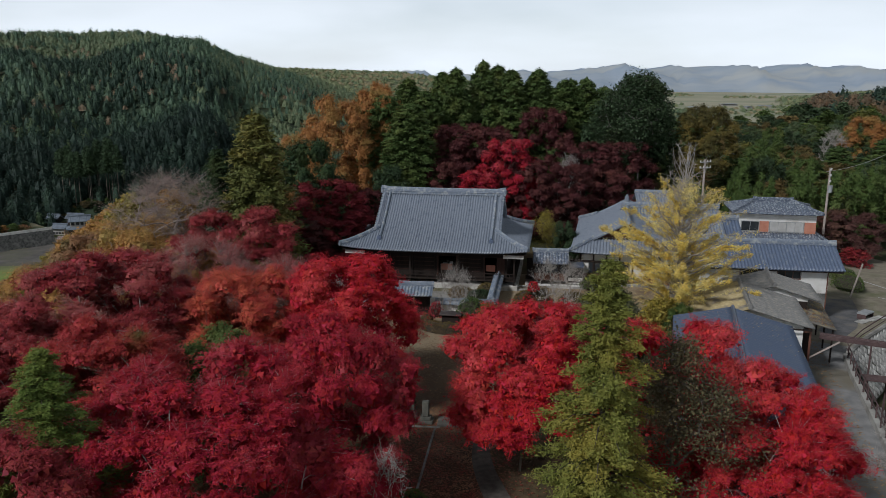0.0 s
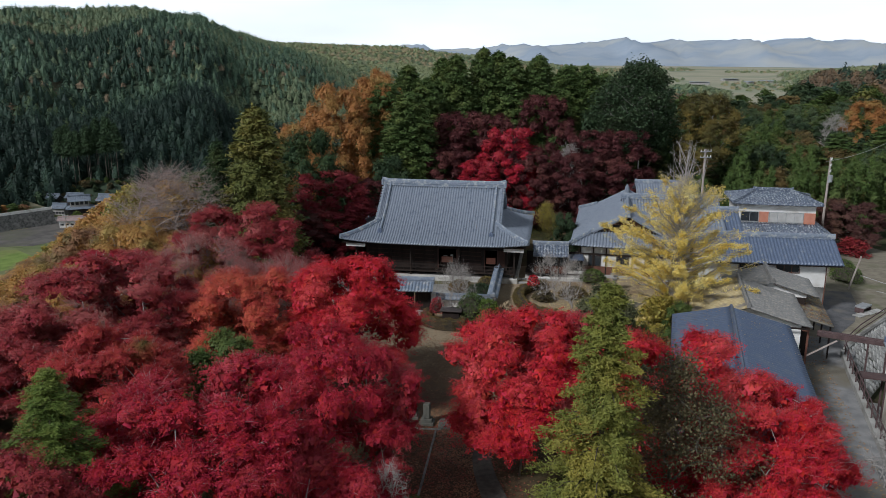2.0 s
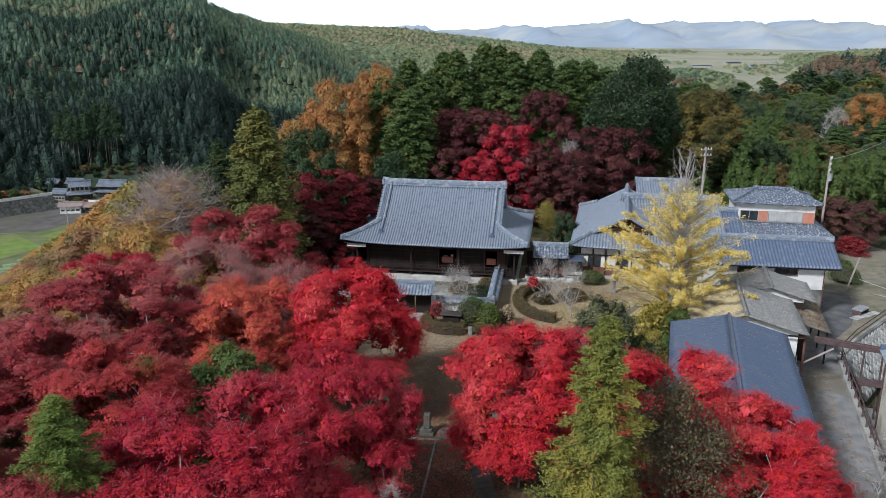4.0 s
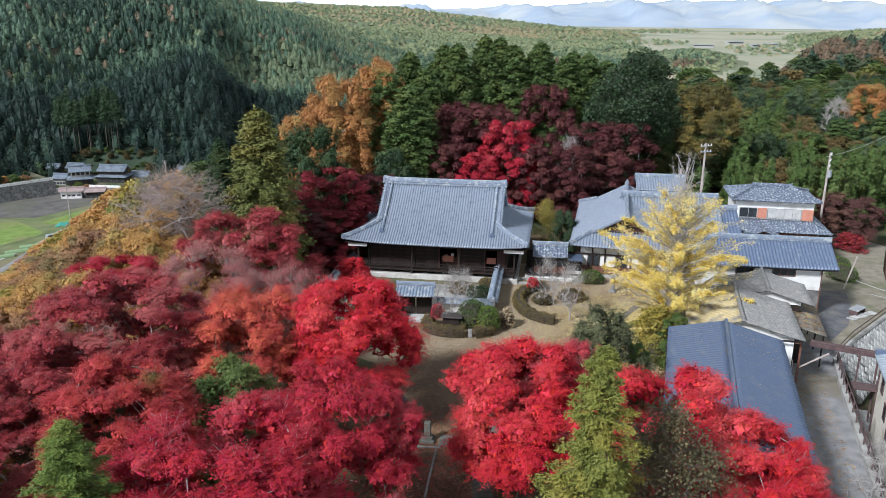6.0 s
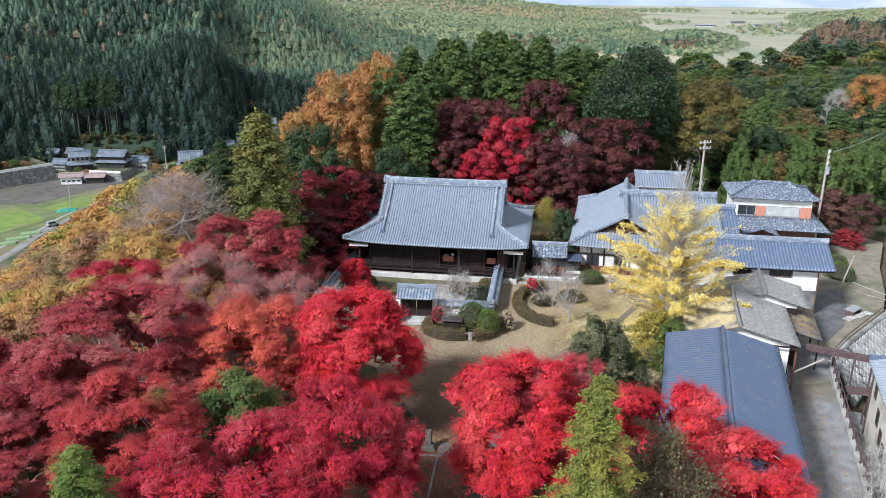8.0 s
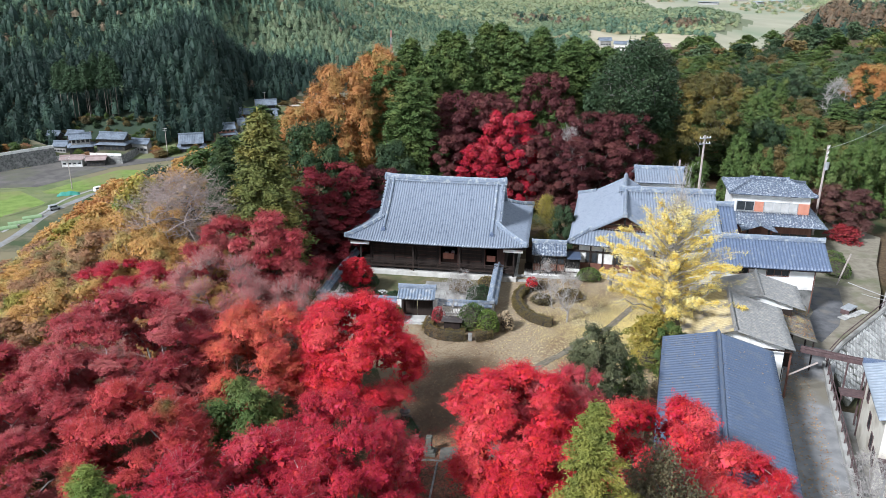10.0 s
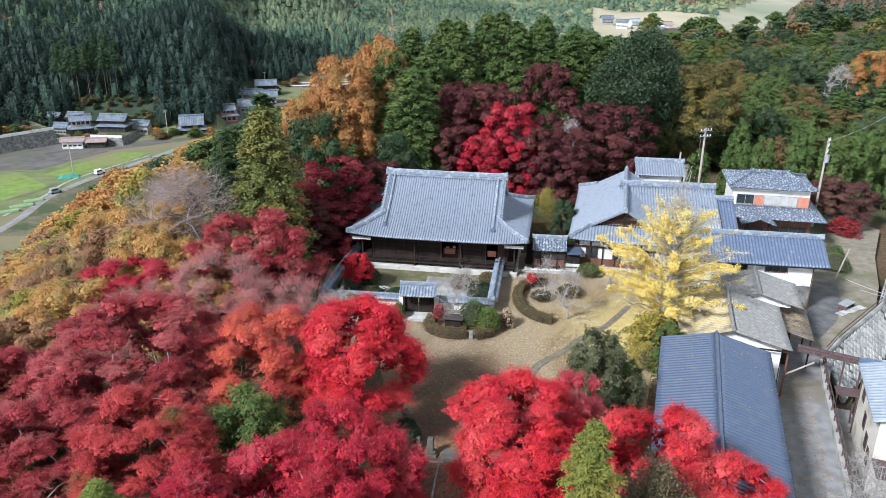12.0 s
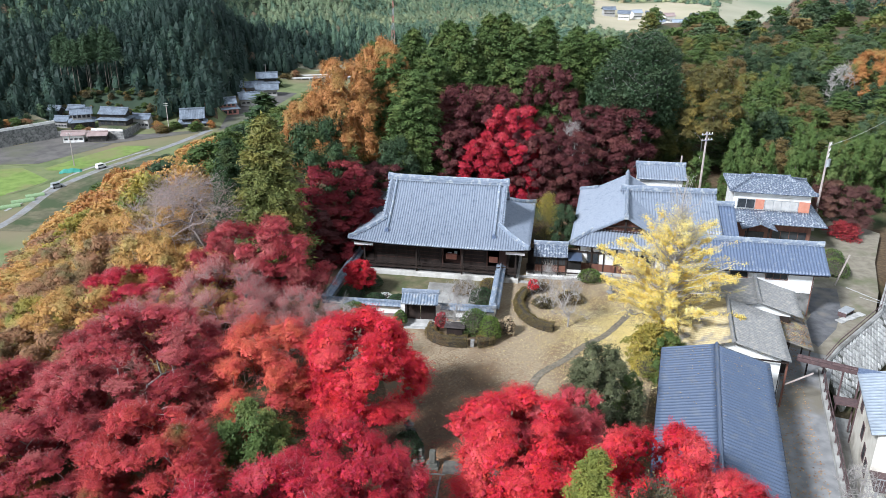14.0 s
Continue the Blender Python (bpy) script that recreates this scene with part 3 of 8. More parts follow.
# ---- plants: a wooden skeleton of tapered limbs, and a crown of many small leaves ----
def tubes(segs, sides=5):
    """Tapered prisms along segments (p0, p1, r0, r1)."""
    s = np.array([[*a, *b, r0, r1] for a, b, r0, r1 in segs], dtype=np.float64)
    a, b = s[:, 0:3], s[:, 3:6]
    d = b - a
    d /= np.maximum(np.linalg.norm(d, axis=1, keepdims=True), 1e-6)
    ref = np.where(np.abs(d[:, 2:3]) < 0.9, np.array([[0, 0, 1.0]]), np.array([[1.0, 0, 0]]))
    u = np.cross(d, ref)
    u /= np.linalg.norm(u, axis=1, keepdims=True)
    w = np.cross(d, u)
    ang = np.arange(sides) * 2 * math.pi / sides
    ring = u[:, None, :] * np.cos(ang)[None, :, None] + w[:, None, :] * np.sin(ang)[None, :, None]
    lo = a[:, None, :] + ring * s[:, 6][:, None, None]
    hi = b[:, None, :] + ring * s[:, 7][:, None, None]
    v = np.concatenate([lo, hi], axis=1).reshape(-1, 3)
    base = np.arange(len(s))[:, None] * 2 * sides
    k = np.arange(sides)
    k2 = (k + 1) % sides
    f = np.stack([base + k, base + k2, base + sides + k2, base + sides + k], axis=2).reshape(-1, 4)
    return v, f


def leaves(rng, centre, size, flat=0.5, aspect=0.75):
    """One small three-cornered leaf at each centre; flat leans its face towards the sky."""
    n = len(centre)
    nrm = rng.normal(size=(n, 3))
    nrm[:, 2] = np.abs(nrm[:, 2]) + flat * 2
    nrm /= np.linalg.norm(nrm, axis=1, keepdims=True)
    t = rng.normal(size=(n, 3))
    t -= nrm * (t * nrm).sum(1, keepdims=True)
    t /= np.linalg.norm(t, axis=1, keepdims=True)
    w = np.cross(nrm, t)
    sz = (size * rng.uniform(0.6, 1.3, size=n))[:, None] * 0.62
    v = np.stack([centre - t * sz * 0.6 + w * sz * aspect, centre + t * sz, centre - t * sz * 0.6 - w * sz * aspect], axis=1).reshape(-1, 3)
    return v, np.arange(3 * n).reshape(n, 3)


def skeleton(rng, tips, trunk, r_tip=0.02, power=0.42):
    """Limbs from a trunk polyline to every tip; each tip joins the nearest branch nearer to the root."""
    nodes = [np.array(p, dtype=float) for p in trunk]
    par = [-1] + list(range(len(trunk) - 1))
    fork = nodes[-1]
    order = np.argsort(np.linalg.norm((tips - fork) * [1, 1, 0.8], axis=1))
    for i in order:
        tip = tips[i]
        arr = np.array(nodes)
        dist = np.linalg.norm(arr - tip, axis=1) + 0.9 * np.maximum(arr[:, 2] - tip[2] + 0.3, 0)
        dist[: max(1, len(trunk) // 2)] += 3.0
        k = int(np.argmin(dist))
        p0 = nodes[k]
        for q in (0.35, 0.7, 1.0):
            sag = np.array([0, 0, 0.12 * np.linalg.norm(tip - p0) * math.sin(q * math.pi)])
            nodes.append(p0 + (tip - p0) * q + sag + rng.normal(size=3) * 0.05 * (q < 1))
            par.append(k if q == 0.35 else len(nodes) - 2)
    cnt = np.zeros(len(nodes))
    child = np.zeros(len(nodes), dtype=bool)
    for i, p in enumerate(par):
        if p >= 0:
            child[p] = True
    for i in range(len(nodes) - 1, 0, -1):
        if not child[i]:
            cnt[i] += 1
        cnt[par[i]] += cnt[i]
    rad = r_tip * np.maximum(cnt, 1) ** power
    return [(nodes[p], nodes[i], min(rad[p], rad[i] * 1.35), rad[i]) for i, p in enumerate(par) if p >= 0], nodes


def broad_tree(seed, R, H, base=0.3, pads=110, per_pad=300, pad_r=0.9, thick=0.28, leaf=0.14, flat=0.6, hollow=0.45,
               dome=1.0, twigs=5, bark=None, foliage=None, r_tip=0.018, lean=(0, 0), droop=0.25, twig_out=1.0, bare=0.0, fan=0.0, aspect=0.75, wild=1.0, sides=4):
    """Meshes (wood, crown) of a broad tree with its foot at the origin: radius R, height H, foliage from base * H upwards."""
    rng = np.random.default_rng(seed)
    lobes = rng.uniform(0, 2 * math.pi, 3)
    tips = []
    while len(tips) < pads:
        a = rng.uniform(0, 2 * math.pi)
        u = rng.uniform(0, 1)                      # height up the crown
        rim = math.sqrt(max(0.0, 1 - (max(u - 0.25, -0.1) / 0.75) ** 2 * dome)) * (0.75 + 0.25 * min(1, u / 0.25))
        wob = 1 + wild * (0.13 * math.sin(2 * a + lobes[0]) + 0.10 * math.sin(3 * a + lobes[1] + 4 * u) + 0.07 * math.sin(5 * a + lobes[2]))
        q = math.sqrt(rng.uniform(hollow ** 2, 1))
        if q < 0.8 and u < 0.55 and rng.uniform() < 0.6:
            continue
        rr = max(0.0, R * rim * wob * q - pad_r * 0.5)
        z = H * (base + (1 - base) * u) - thick
        tips.append((rr * math.cos(a) + lean[0] * u, rr * math.sin(a) + lean[1] * u, z))
    tips = np.array(tips)
    zf = H * base * 0.75
    trunk = [(0, 0, -0.6), (0.05 * R * rng.normal(), 0.05 * R * rng.normal(), zf * 0.5), (0.06 * R * rng.normal(), 0.06 * R * rng.normal(), zf)]
    segs, nodes = skeleton(rng, tips, trunk, r_tip)
    tw = []
    for c in tips:
        for _ in range(twigs):
            a, ln = rng.uniform(0, 2 * math.pi), pad_r * rng.uniform(0.6, 1.15) * twig_out
            e = c + np.array([math.cos(a) * ln, math.sin(a) * ln, thick * rng.uniform(-0.2, 1.3) - droop * ln * 0.4])
            tw.append((c, e, r_tip * 0.65, r_tip * 0.2))
    v1, f1 = tubes(segs, sides)
    if tw:
        v2, f2 = tubes(tw, 3)
        v1, f1 = np.vstack([v1, v2]), np.vstack([f1, f2 + len(v1)])
    wood = mesh_from("limbs", v1, f1)
    wood.materials.append(bark or M["bark"])
    keep = tips[rng.uniform(size=len(tips)) >= bare]
    n = len(keep) * per_pad
    if n == 0:
        return wood, None
    pr = pad_r * rng.uniform(0.6, 1.3, size=(len(keep), 1))
    a = rng.uniform(0, 2 * math.pi, size=(len(keep), per_pad))
    q = np.sqrt(rng.uniform(0, 1, size=(len(keep), per_pad))) * (1 + 0.25 * np.sin(3 * a + rng.uniform(0, 6, size=(len(keep), 1))))
    tilt = rng.normal(size=(len(keep), 2, 1)) * 0.14
    dx, dy = q * pr * np.cos(a), q * pr * np.sin(a)
    dz = rng.normal(size=dx.shape) * thick * 0.5 * (1.15 - 0.7 * q) + tilt[:, 0] * dx + tilt[:, 1] * dy - droop * pr * q ** 2
    dz += 0.10 * thick * np.sin(dx * 7) * np.cos(dy * 6)
    if fan:
        # each spray is a flat fan that points away from the stem, rising a little and then drooping
        out = np.arctan2(keep[:, 1], keep[:, 0])[:, None] + rng.normal(size=(len(keep), 1)) * 0.5
        s = rng.uniform(-0.35, 1.0, size=dx.shape)
        lat = rng.normal(size=dx.shape) * 0.42 * (1.05 - 0.75 * np.clip(s, 0, 1)) + 0.12 * np.sin(s * 9 + rng.uniform(0, 6, size=(len(keep), 1)))
        ln = pr * (1 + fan * rng.uniform(0.1, 0.7, size=(len(keep), 1)))
        dx = ln * s * np.cos(out) - pr * lat * np.sin(out)
        dy = ln * s * np.sin(out) + pr * lat * np.cos(out)
        lift = rng.normal(size=(len(keep), 1)) * 0.10 + 0.06
        dz = rng.normal(size=dx.shape) * thick * 0.42 * (1.2 - 0.6 * np.abs(s)) + lift * ln * s - droop * ln * np.clip(s, 0, 1) ** 2 - 0.12 * pr * lat ** 2
    c = keep[:, None, :] + np.stack([dx, dy, dz], axis=2)
    crown = mesh_from("foliage", *leaves(rng, c.reshape(-1, 3), leaf, flat, aspect))
    if foliage:
        crown.materials.append(foliage)
    return wood, crown


def turned_leaves(rng, centre, facing, size, spread=0.8, aspect=0.6, along=None):
    """Small three-cornered leaves, each facing roughly the way given for it."""
    n = len(centre)
    nrm = facing + rng.normal(size=(n, 3)) * spread
    nrm /= np.linalg.norm(nrm, axis=1, keepdims=True)
    t = rng.normal(size=(n, 3)) if along is None else along + rng.normal(size=(n, 3)) * 0.45
    t -= nrm * (t * nrm).sum(1, keepdims=True)
    t /= np.linalg.norm(t, axis=1, keepdims=True)
    w = np.cross(nrm, t)
    sz = (size * rng.uniform(0.6, 1.3, size=n))[:, None] * 0.62
    v = np.stack([centre - t * sz * 0.6 + w * sz * aspect, centre + t * sz, centre - t * sz * 0.6 - w * sz * aspect], axis=1).reshape(-1, 3)
    return v, np.arange(3 * n).reshape(n, 3)


def cloud_tree(seed, R, H, base=0.28, clumps=38, sprays=36, per=60, leaf=0.085, lump=(0.2, 0.33), tall=0.62, rise=0.45, outward=0.8, fuzz=0.07,
               twig=0.35, bark=None, r_tip=0.02, wild=1.0, start=0.4, sides=4, foliage=None, bare=0.0, dome=0.4, spread=0.45, core=0.62, feather=False):
    """Meshes (wood, crown) of a broad tree whose crown is many rounded clumps of feathery sprays, with dark gaps between them."""
    rng = np.random.default_rng(seed)
    ph = rng.uniform(0, 2 * math.pi, 3)
    tips, shell, rad = [], [], []
    for i in range(clumps):
        v = ((i + 0.5) / clumps) ** 0.9 + rng.normal() * 0.03
        v = min(0.92, max(0.0, v * 0.93))
        a = i * 2.39996 + rng.normal() * 0.28
        rim = (1 - v ** (1 / dome)) ** dome * (0.82 + 0.18 * min(1, v / 0.25))
        wob = 1 + wild * (0.12 * math.sin(2 * a + ph[0]) + 0.09 * math.sin(3 * a + ph[1] + 3 * v) + 0.06 * math.sin(5 * a + ph[2]))
        cr = R * rng.uniform(*lump) * (1 - 0.2 * v)
        rr = max(0.0, R * rim * wob * rng.uniform(0.88, 1.06) - cr * 0.5)
        z = H * (base + (1 - base) * (v + 0.07) * rng.uniform(0.92, 1.0)) - cr * tall
        tips.append((rr * math.cos(a), rr * math.sin(a), z))
        up = np.array([math.cos(a) * (1 - v * v), math.sin(a) * (1 - v * v), 0.15 + 1.1 * v])
        shell.append(up / np.linalg.norm(up))
        rad.append(cr)
    tips, shell, rad = np.array(tips), np.array(shell), np.array(rad)
    zf = H * base * 0.7
    trunk = [(0, 0, -0.6), (0.05 * R * rng.normal(), 0.05 * R * rng.normal(), zf * 0.5), (0.06 * R * rng.normal(), 0.06 * R * rng.normal(), zf)]
    segs, _ = skeleton(rng, tips, trunk, r_tip, 0.5)
    v1, f1 = tubes(segs, sides)
    n = len(tips)
    d = shell[:, None, :] * outward + rng.normal(size=(n, sprays, 3)) * 0.8 + np.array([0, 0, rise])
    d /= np.linalg.norm(d, axis=2, keepdims=True)
    ln = rad[:, None, None] * rng.uniform(0.72, 1.18, size=(n, sprays, 1))
    tip = tips[:, None, :] + d * ln * np.array([1, 1, tall])
    root = np.repeat(tips[:, None, :], sprays, axis=1) - shell[:, None, :] * rad[:, None, None] * 0.15
    pick = np.argwhere(rng.uniform(size=(n, sprays)) < twig)
    if len(pick):
        tw = [(root[i, k], root[i, k] + (tip[i, k] - root[i, k]) * rng.uniform(0.85, 1.14), r_tip * 0.6, r_tip * 0.24) for i, k in pick]
        v2, f2 = tubes(tw, 3)
        v1, f1 = np.vstack([v1, v2]), np.vstack([f1, f2 + len(v1)])
    wood = mesh_from("limbs", v1, f1)
    wood.materials.append(bark or M["bark"])
    q = rng.uniform(start, 1.06, size=(n, sprays, per, 1))
    c = root[:, :, None, :] + (tip - root)[:, :, None, :] * q
    # sprays are flat, wider in the middle, their ends nodding
    wide = fuzz * (1.3 - 0.6 * q) * np.sqrt(rad / rad.mean())[:, None, None, None]
    c = c + rng.normal(size=c.shape) * wide * np.array([1.4, 1.4, 0.7])
    c[..., 2] -= (np.clip(q[..., 0] - 0.6, 0, 1) ** 2) * rad[:, None, None] * 0.35
    face = d[:, :, None, :] * 0.8 + np.array([0, 0, 0.7]) + 0 * c
    keep = rng.uniform(size=(n, sprays)) >= bare
    way = (d[:, :, None, :] + 0 * c)[keep].reshape(-1, 3) if feather else None
    c, face = c[keep].reshape(-1, 3), face[keep].reshape(-1, 3)
    v, f = turned_leaves(rng, c, face, leaf, spread, 0.34 if feather else 0.6, way)
    if core:
        # close-packed inner leaves, which shut the view through every clump
        m = 230
        o = rng.normal(size=(n, m, 3)) + shell[:, None, :] * 0.8
        o /= np.linalg.norm(o, axis=2, keepdims=True)
        c2 = tips[:, None, :] + o * (rad[:, None, None] * core * rng.uniform(0.75, 1.1, size=(n, m, 1))) * np.array([1, 1, tall])
        v2, f2 = turned_leaves(rng, c2.reshape(-1, 3), (o + np.array([0, 0, 0.3])).reshape(-1, 3), np.repeat(rad, m) * 0.2, 0.4, 0.8)
        f = np.vstack([f, f2 + len(v)])
        v = np.vstack([v, v2])
    crown = mesh_from("foliage", v, f)
    if foliage:
        crown.materials.append(foliage)
    return wood, crown


def conifer(seed, R, H, base=0.1, boughs=150, per=60, leaf=0.2, shape=0.8, droop=0.3, clump=0.32, bark=None, foliage=None, lift=0.15, ragged=0.25, stout=1.0):
    """Meshes (wood, crown) of a conifer: boughs all round the trunk, each with sprays along it."""
    rng = np.random.default_rng(seed)
    r0, r1 = stout * (0.02 * H ** 0.9 + 0.05), stout * (0.012 * H ** 0.9 + 0.02)
    segs = [((0, 0, -0.6), (0, 0, H * 0.5), r0, r1), ((0, 0, H * 0.5), (0, 0, H * 0.97), r1, 0.015)]
    u = (np.arange(boughs) + rng.uniform(0, 1, boughs)) / boughs
    u = 1 - (1 - u) ** 0.9
    a = np.arange(boughs) * 2.39996 + rng.normal(size=boughs) * 0.3
    ln = R * (np.maximum(1 - u, 0.0) ** shape * (0.85 + 0.15 * np.minimum(1, u / 0.12)) + 0.03) * rng.uniform(1 - ragged, 1 + ragged * 0.6, boughs)
    z0 = H * (base + (0.98 - base) * u)
    pts, ways = [], []
    for i in range(boughs):
        d = np.array([math.cos(a[i]), math.sin(a[i]), 0])
        tip = d * ln[i] + np.array([0, 0, z0[i] + ln[i] * (lift - droop * 0.6)])
        mid = d * ln[i] * 0.55 + np.array([0, 0, z0[i] + ln[i] * lift * 0.7])
        r = 0.012 + 0.012 * ln[i]
        segs += [((0, 0, z0[i]), tuple(mid), r, r * 0.6), (tuple(mid), tuple(tip), r * 0.6, 0.006)]
        k = max(8, int(per * (0.35 + 0.65 * ln[i] / R)))
        s = np.sqrt(rng.uniform(0.08, 1, size=k))
        on = d[None, :] * (s * ln[i])[:, None]
        on[:, 2] += z0[i] + ln[i] * (lift * s - droop * 0.6 * s ** 2.2)
        spread = clump * (0.5 + 0.7 * ln[i] / R) * (1.25 - 0.75 * s)[:, None]
        pts.append(on + rng.normal(size=(k, 3)) * spread * np.array([1, 1, 0.55]))
        ways.append(np.repeat([d + (0, 0, 0.35)], k, axis=0))
    top = rng.normal(size=(20, 3)) * [0.12, 0.12, 0.3] + [0, 0, H * 0.97]
    pts.append(top)
    ways.append(np.repeat([(0.0, 0.0, 1.0)], len(top), axis=0))
    wood = mesh_from("limbs", *tubes(segs, 3))
    wood.materials.append(bark or M["bark_dark"])
    way = np.vstack(ways)
    crown = mesh_from("foliage", *turned_leaves(rng, np.vstack(pts), way * 0.5 + (0, 0, 0.6), leaf * 1.55, 0.55, 0.36, way))
    if foliage:
        crown.materials.append(foliage)
    return wood, crown


def ginkgo_meshes(seed, R, H):
    """A ginkgo with a straight stem, bare grey twigs in the middle and on top, and long arms hung with tufts of leaves."""
    rng = np.random.default_rng(seed)
    segs, pts = [], []
    top = np.array([0.3, 0.2, H * 0.97])
    stem = [np.array([0, 0, -0.6]), np.array([0.1, 0, H * 0.3]), np.array([0.2, 0.1, H * 0.65]), top]
    for i, (r0, r1) in enumerate(((0.34, 0.25), (0.25, 0.14), (0.14, 0.02))):
        segs.append((stem[i], stem[i + 1], r0, r1))
    arms = 150
    for i in range(arms):
        u = (i + rng.uniform()) / arms
        z = H * (0.13 + 0.66 * u)
        a = i * 2.39996 + rng.normal() * 0.4
        ln = R * (1 - u) ** 0.75 * rng.choice([0.5, 0.8, 1.0, 1.12]) * rng.uniform(0.85, 1.1) + 0.4
        rise = rng.uniform(0.35, 0.85) + 0.9 * u ** 1.2
        d = np.array([math.cos(a), math.sin(a), 0])
        p = np.array([0.2 * u, 0.1 * u, z])
        n = 6
        r = 0.022 + 0.011 * ln
        line = [p]
        for k in range(n):
            s = (k + 1) / n
            q = p + d * ln * s + np.array([0, 0, ln * rise * s * (1 - 0.35 * s)]) + rng.normal(size=3) * 0.12
            segs.append((line[-1], q, r * (1 - 0.8 * k / n), r * (1 - 0.8 * (k + 1) / n)))
            line.append(q)
        ln_arr = np.array(line)
        bare = rng.uniform() < 0.22 + 0.6 * u ** 1.5
        full = (0.12 if bare else rng.uniform(0.75, 1.1)) * np.clip(1.35 - 0.9 * u, 0.2, 1)
        # short side shoots; on leafy arms each carries a hanging tuft
        shoots = int(8 + 5 * ln)
        for _ in range(shoots):
            s = rng.uniform(0.2, 1.0)
            k = min(n - 1, int(s * n))
            b = ln_arr[k] + (ln_arr[k + 1] - ln_arr[k]) * (s * n - k)
            e = b + rng.normal(size=3) * [0.26, 0.26, 0.16] + d * 0.18 + [0, 0, 0.12]
            segs.append((b, e, 0.011, 0.004))
            w = int(58 * full * (0.25 + 0.75 * min(1.0, s / 0.45)) * rng.uniform(0.5, 1.4))
            t = rng.uniform(0.1, 1.1, size=(w, 1))
            drop = np.abs(rng.normal(size=w)) * 0.12
            tuft = b + (e - b) * t + rng.normal(size=(w, 3)) * 0.065
            tuft[:, 2] -= drop
            pts.append(tuft)
        m = int(ln * 150 * full)
        s = rng.uniform(0.35, 1.08, size=m)
        idx = np.clip(s * n, 0, n - 1e-6)
        k = idx.astype(int)
        c = ln_arr[k] + (ln_arr[np.minimum(k + 1, n)] - ln_arr[k]) * (idx - k)[:, None]
        off = rng.normal(size=(m, 3)) * 0.075
        off[:, 2] -= 0.04
        pts.append(c + off)
    for i in range(60):
        z = H * rng.uniform(0.4, 0.92)
        a, out = rng.uniform(0, 2 * math.pi), rng.uniform(0.4, 1.8) * (1.2 - z / H) * 2
        p = np.array([0.25, 0.15, z])
        q = p + np.array([math.cos(a) * out, math.sin(a) * out, rng.uniform(0.7, 1.6)])
        e = q + np.array([math.cos(a) * 0.2, math.sin(a) * 0.2, min(rng.uniform(0.6, 1.5), max(0.3, H * 1.02 - q[2]))])
        segs += [(p, q, 0.028, 0.015), (q, e, 0.015, 0.004)]
        for _ in range(4):
            t = q + rng.normal(size=3) * [0.35, 0.35, 0.25] + [0, 0, 0.2]
            segs.append((q + (e - q) * rng.uniform(0, 0.6), t, 0.01, 0.004))
    wood = mesh_from("limbs", *tubes(segs, 4))
    wood.materials.append(M["bark_pale"])
    crown = mesh_from("foliage", *leaves(rng, np.vstack(pts), 0.082, 0.4, 0.6))
    crown.materials.append(L["ginkgo"])
    return wood, crown


def plant(name, meshes, x, y, material=None, s=1.0, sz=None, turn=0.0, z=None, label="", category="tree", group="", lean=(0, 0)):
    """A tree standing at x, y."""
    wood, crown = meshes
    e = new(name)
    zz = ground_z(x, y) if z is None else z
    e.matrix_world = pose(x, y, zz, lean[0], lean[1], turn) @ Matrix.Diagonal((s, s, sz or s, 1))
    part("trunk", wood, None, e)
    if crown:
        c = part("crown", crown, None, e)
        if material:
            # one mesh in many leaf colours
            if not len(crown.materials):
                crown.materials.append(material)
            c.material_slots[0].link = "OBJECT"
            c.material_slots[0].material = material
    return tagged(e, label, category, group)


# ---- buildings ----
def thing(name, x=0, y=0, z=0, turn=0, label="", category="", group="", kind=""):
    e = new(name)
    e.matrix_world = pose(x, y, z, 0, 0, turn)
    return tagged(e, label, category, group, kind)


def box(bm, x0, x1, y0, y1, z0, z1):
    vs = [bm.verts.new((x, y, z)) for z in (z0, z1) for x, y in ((x0, y0), (x1, y0), (x1, y1), (x0, y1))]
    for f in ((3, 2, 1, 0), (4, 5, 6, 7), (0, 1, 5, 4), (1, 2, 6, 5), (2, 3, 7, 6), (3, 0, 4, 7)):
        bm.faces.new([vs[i] for i in f])


def boxes(*args, bevel=0.0):
    bm = bmesh.new()
    for a in args:
        box(bm, *a)
    if bevel:
        bmesh.ops.bevel(bm, geom=bm.edges[:], offset=bevel, segments=1, affect="EDGES")
    return bm


TILE_PROFILE = ((0.0, 0.0), (0.12, 0.55), (0.3, 1.0), (0.48, 0.55), (0.6, 0.0), (0.8, -0.28))
SHEET_PROFILE = ((0.0, 0.0), (0.06, 1.0), (0.14, 1.0), (0.2, 0.0))


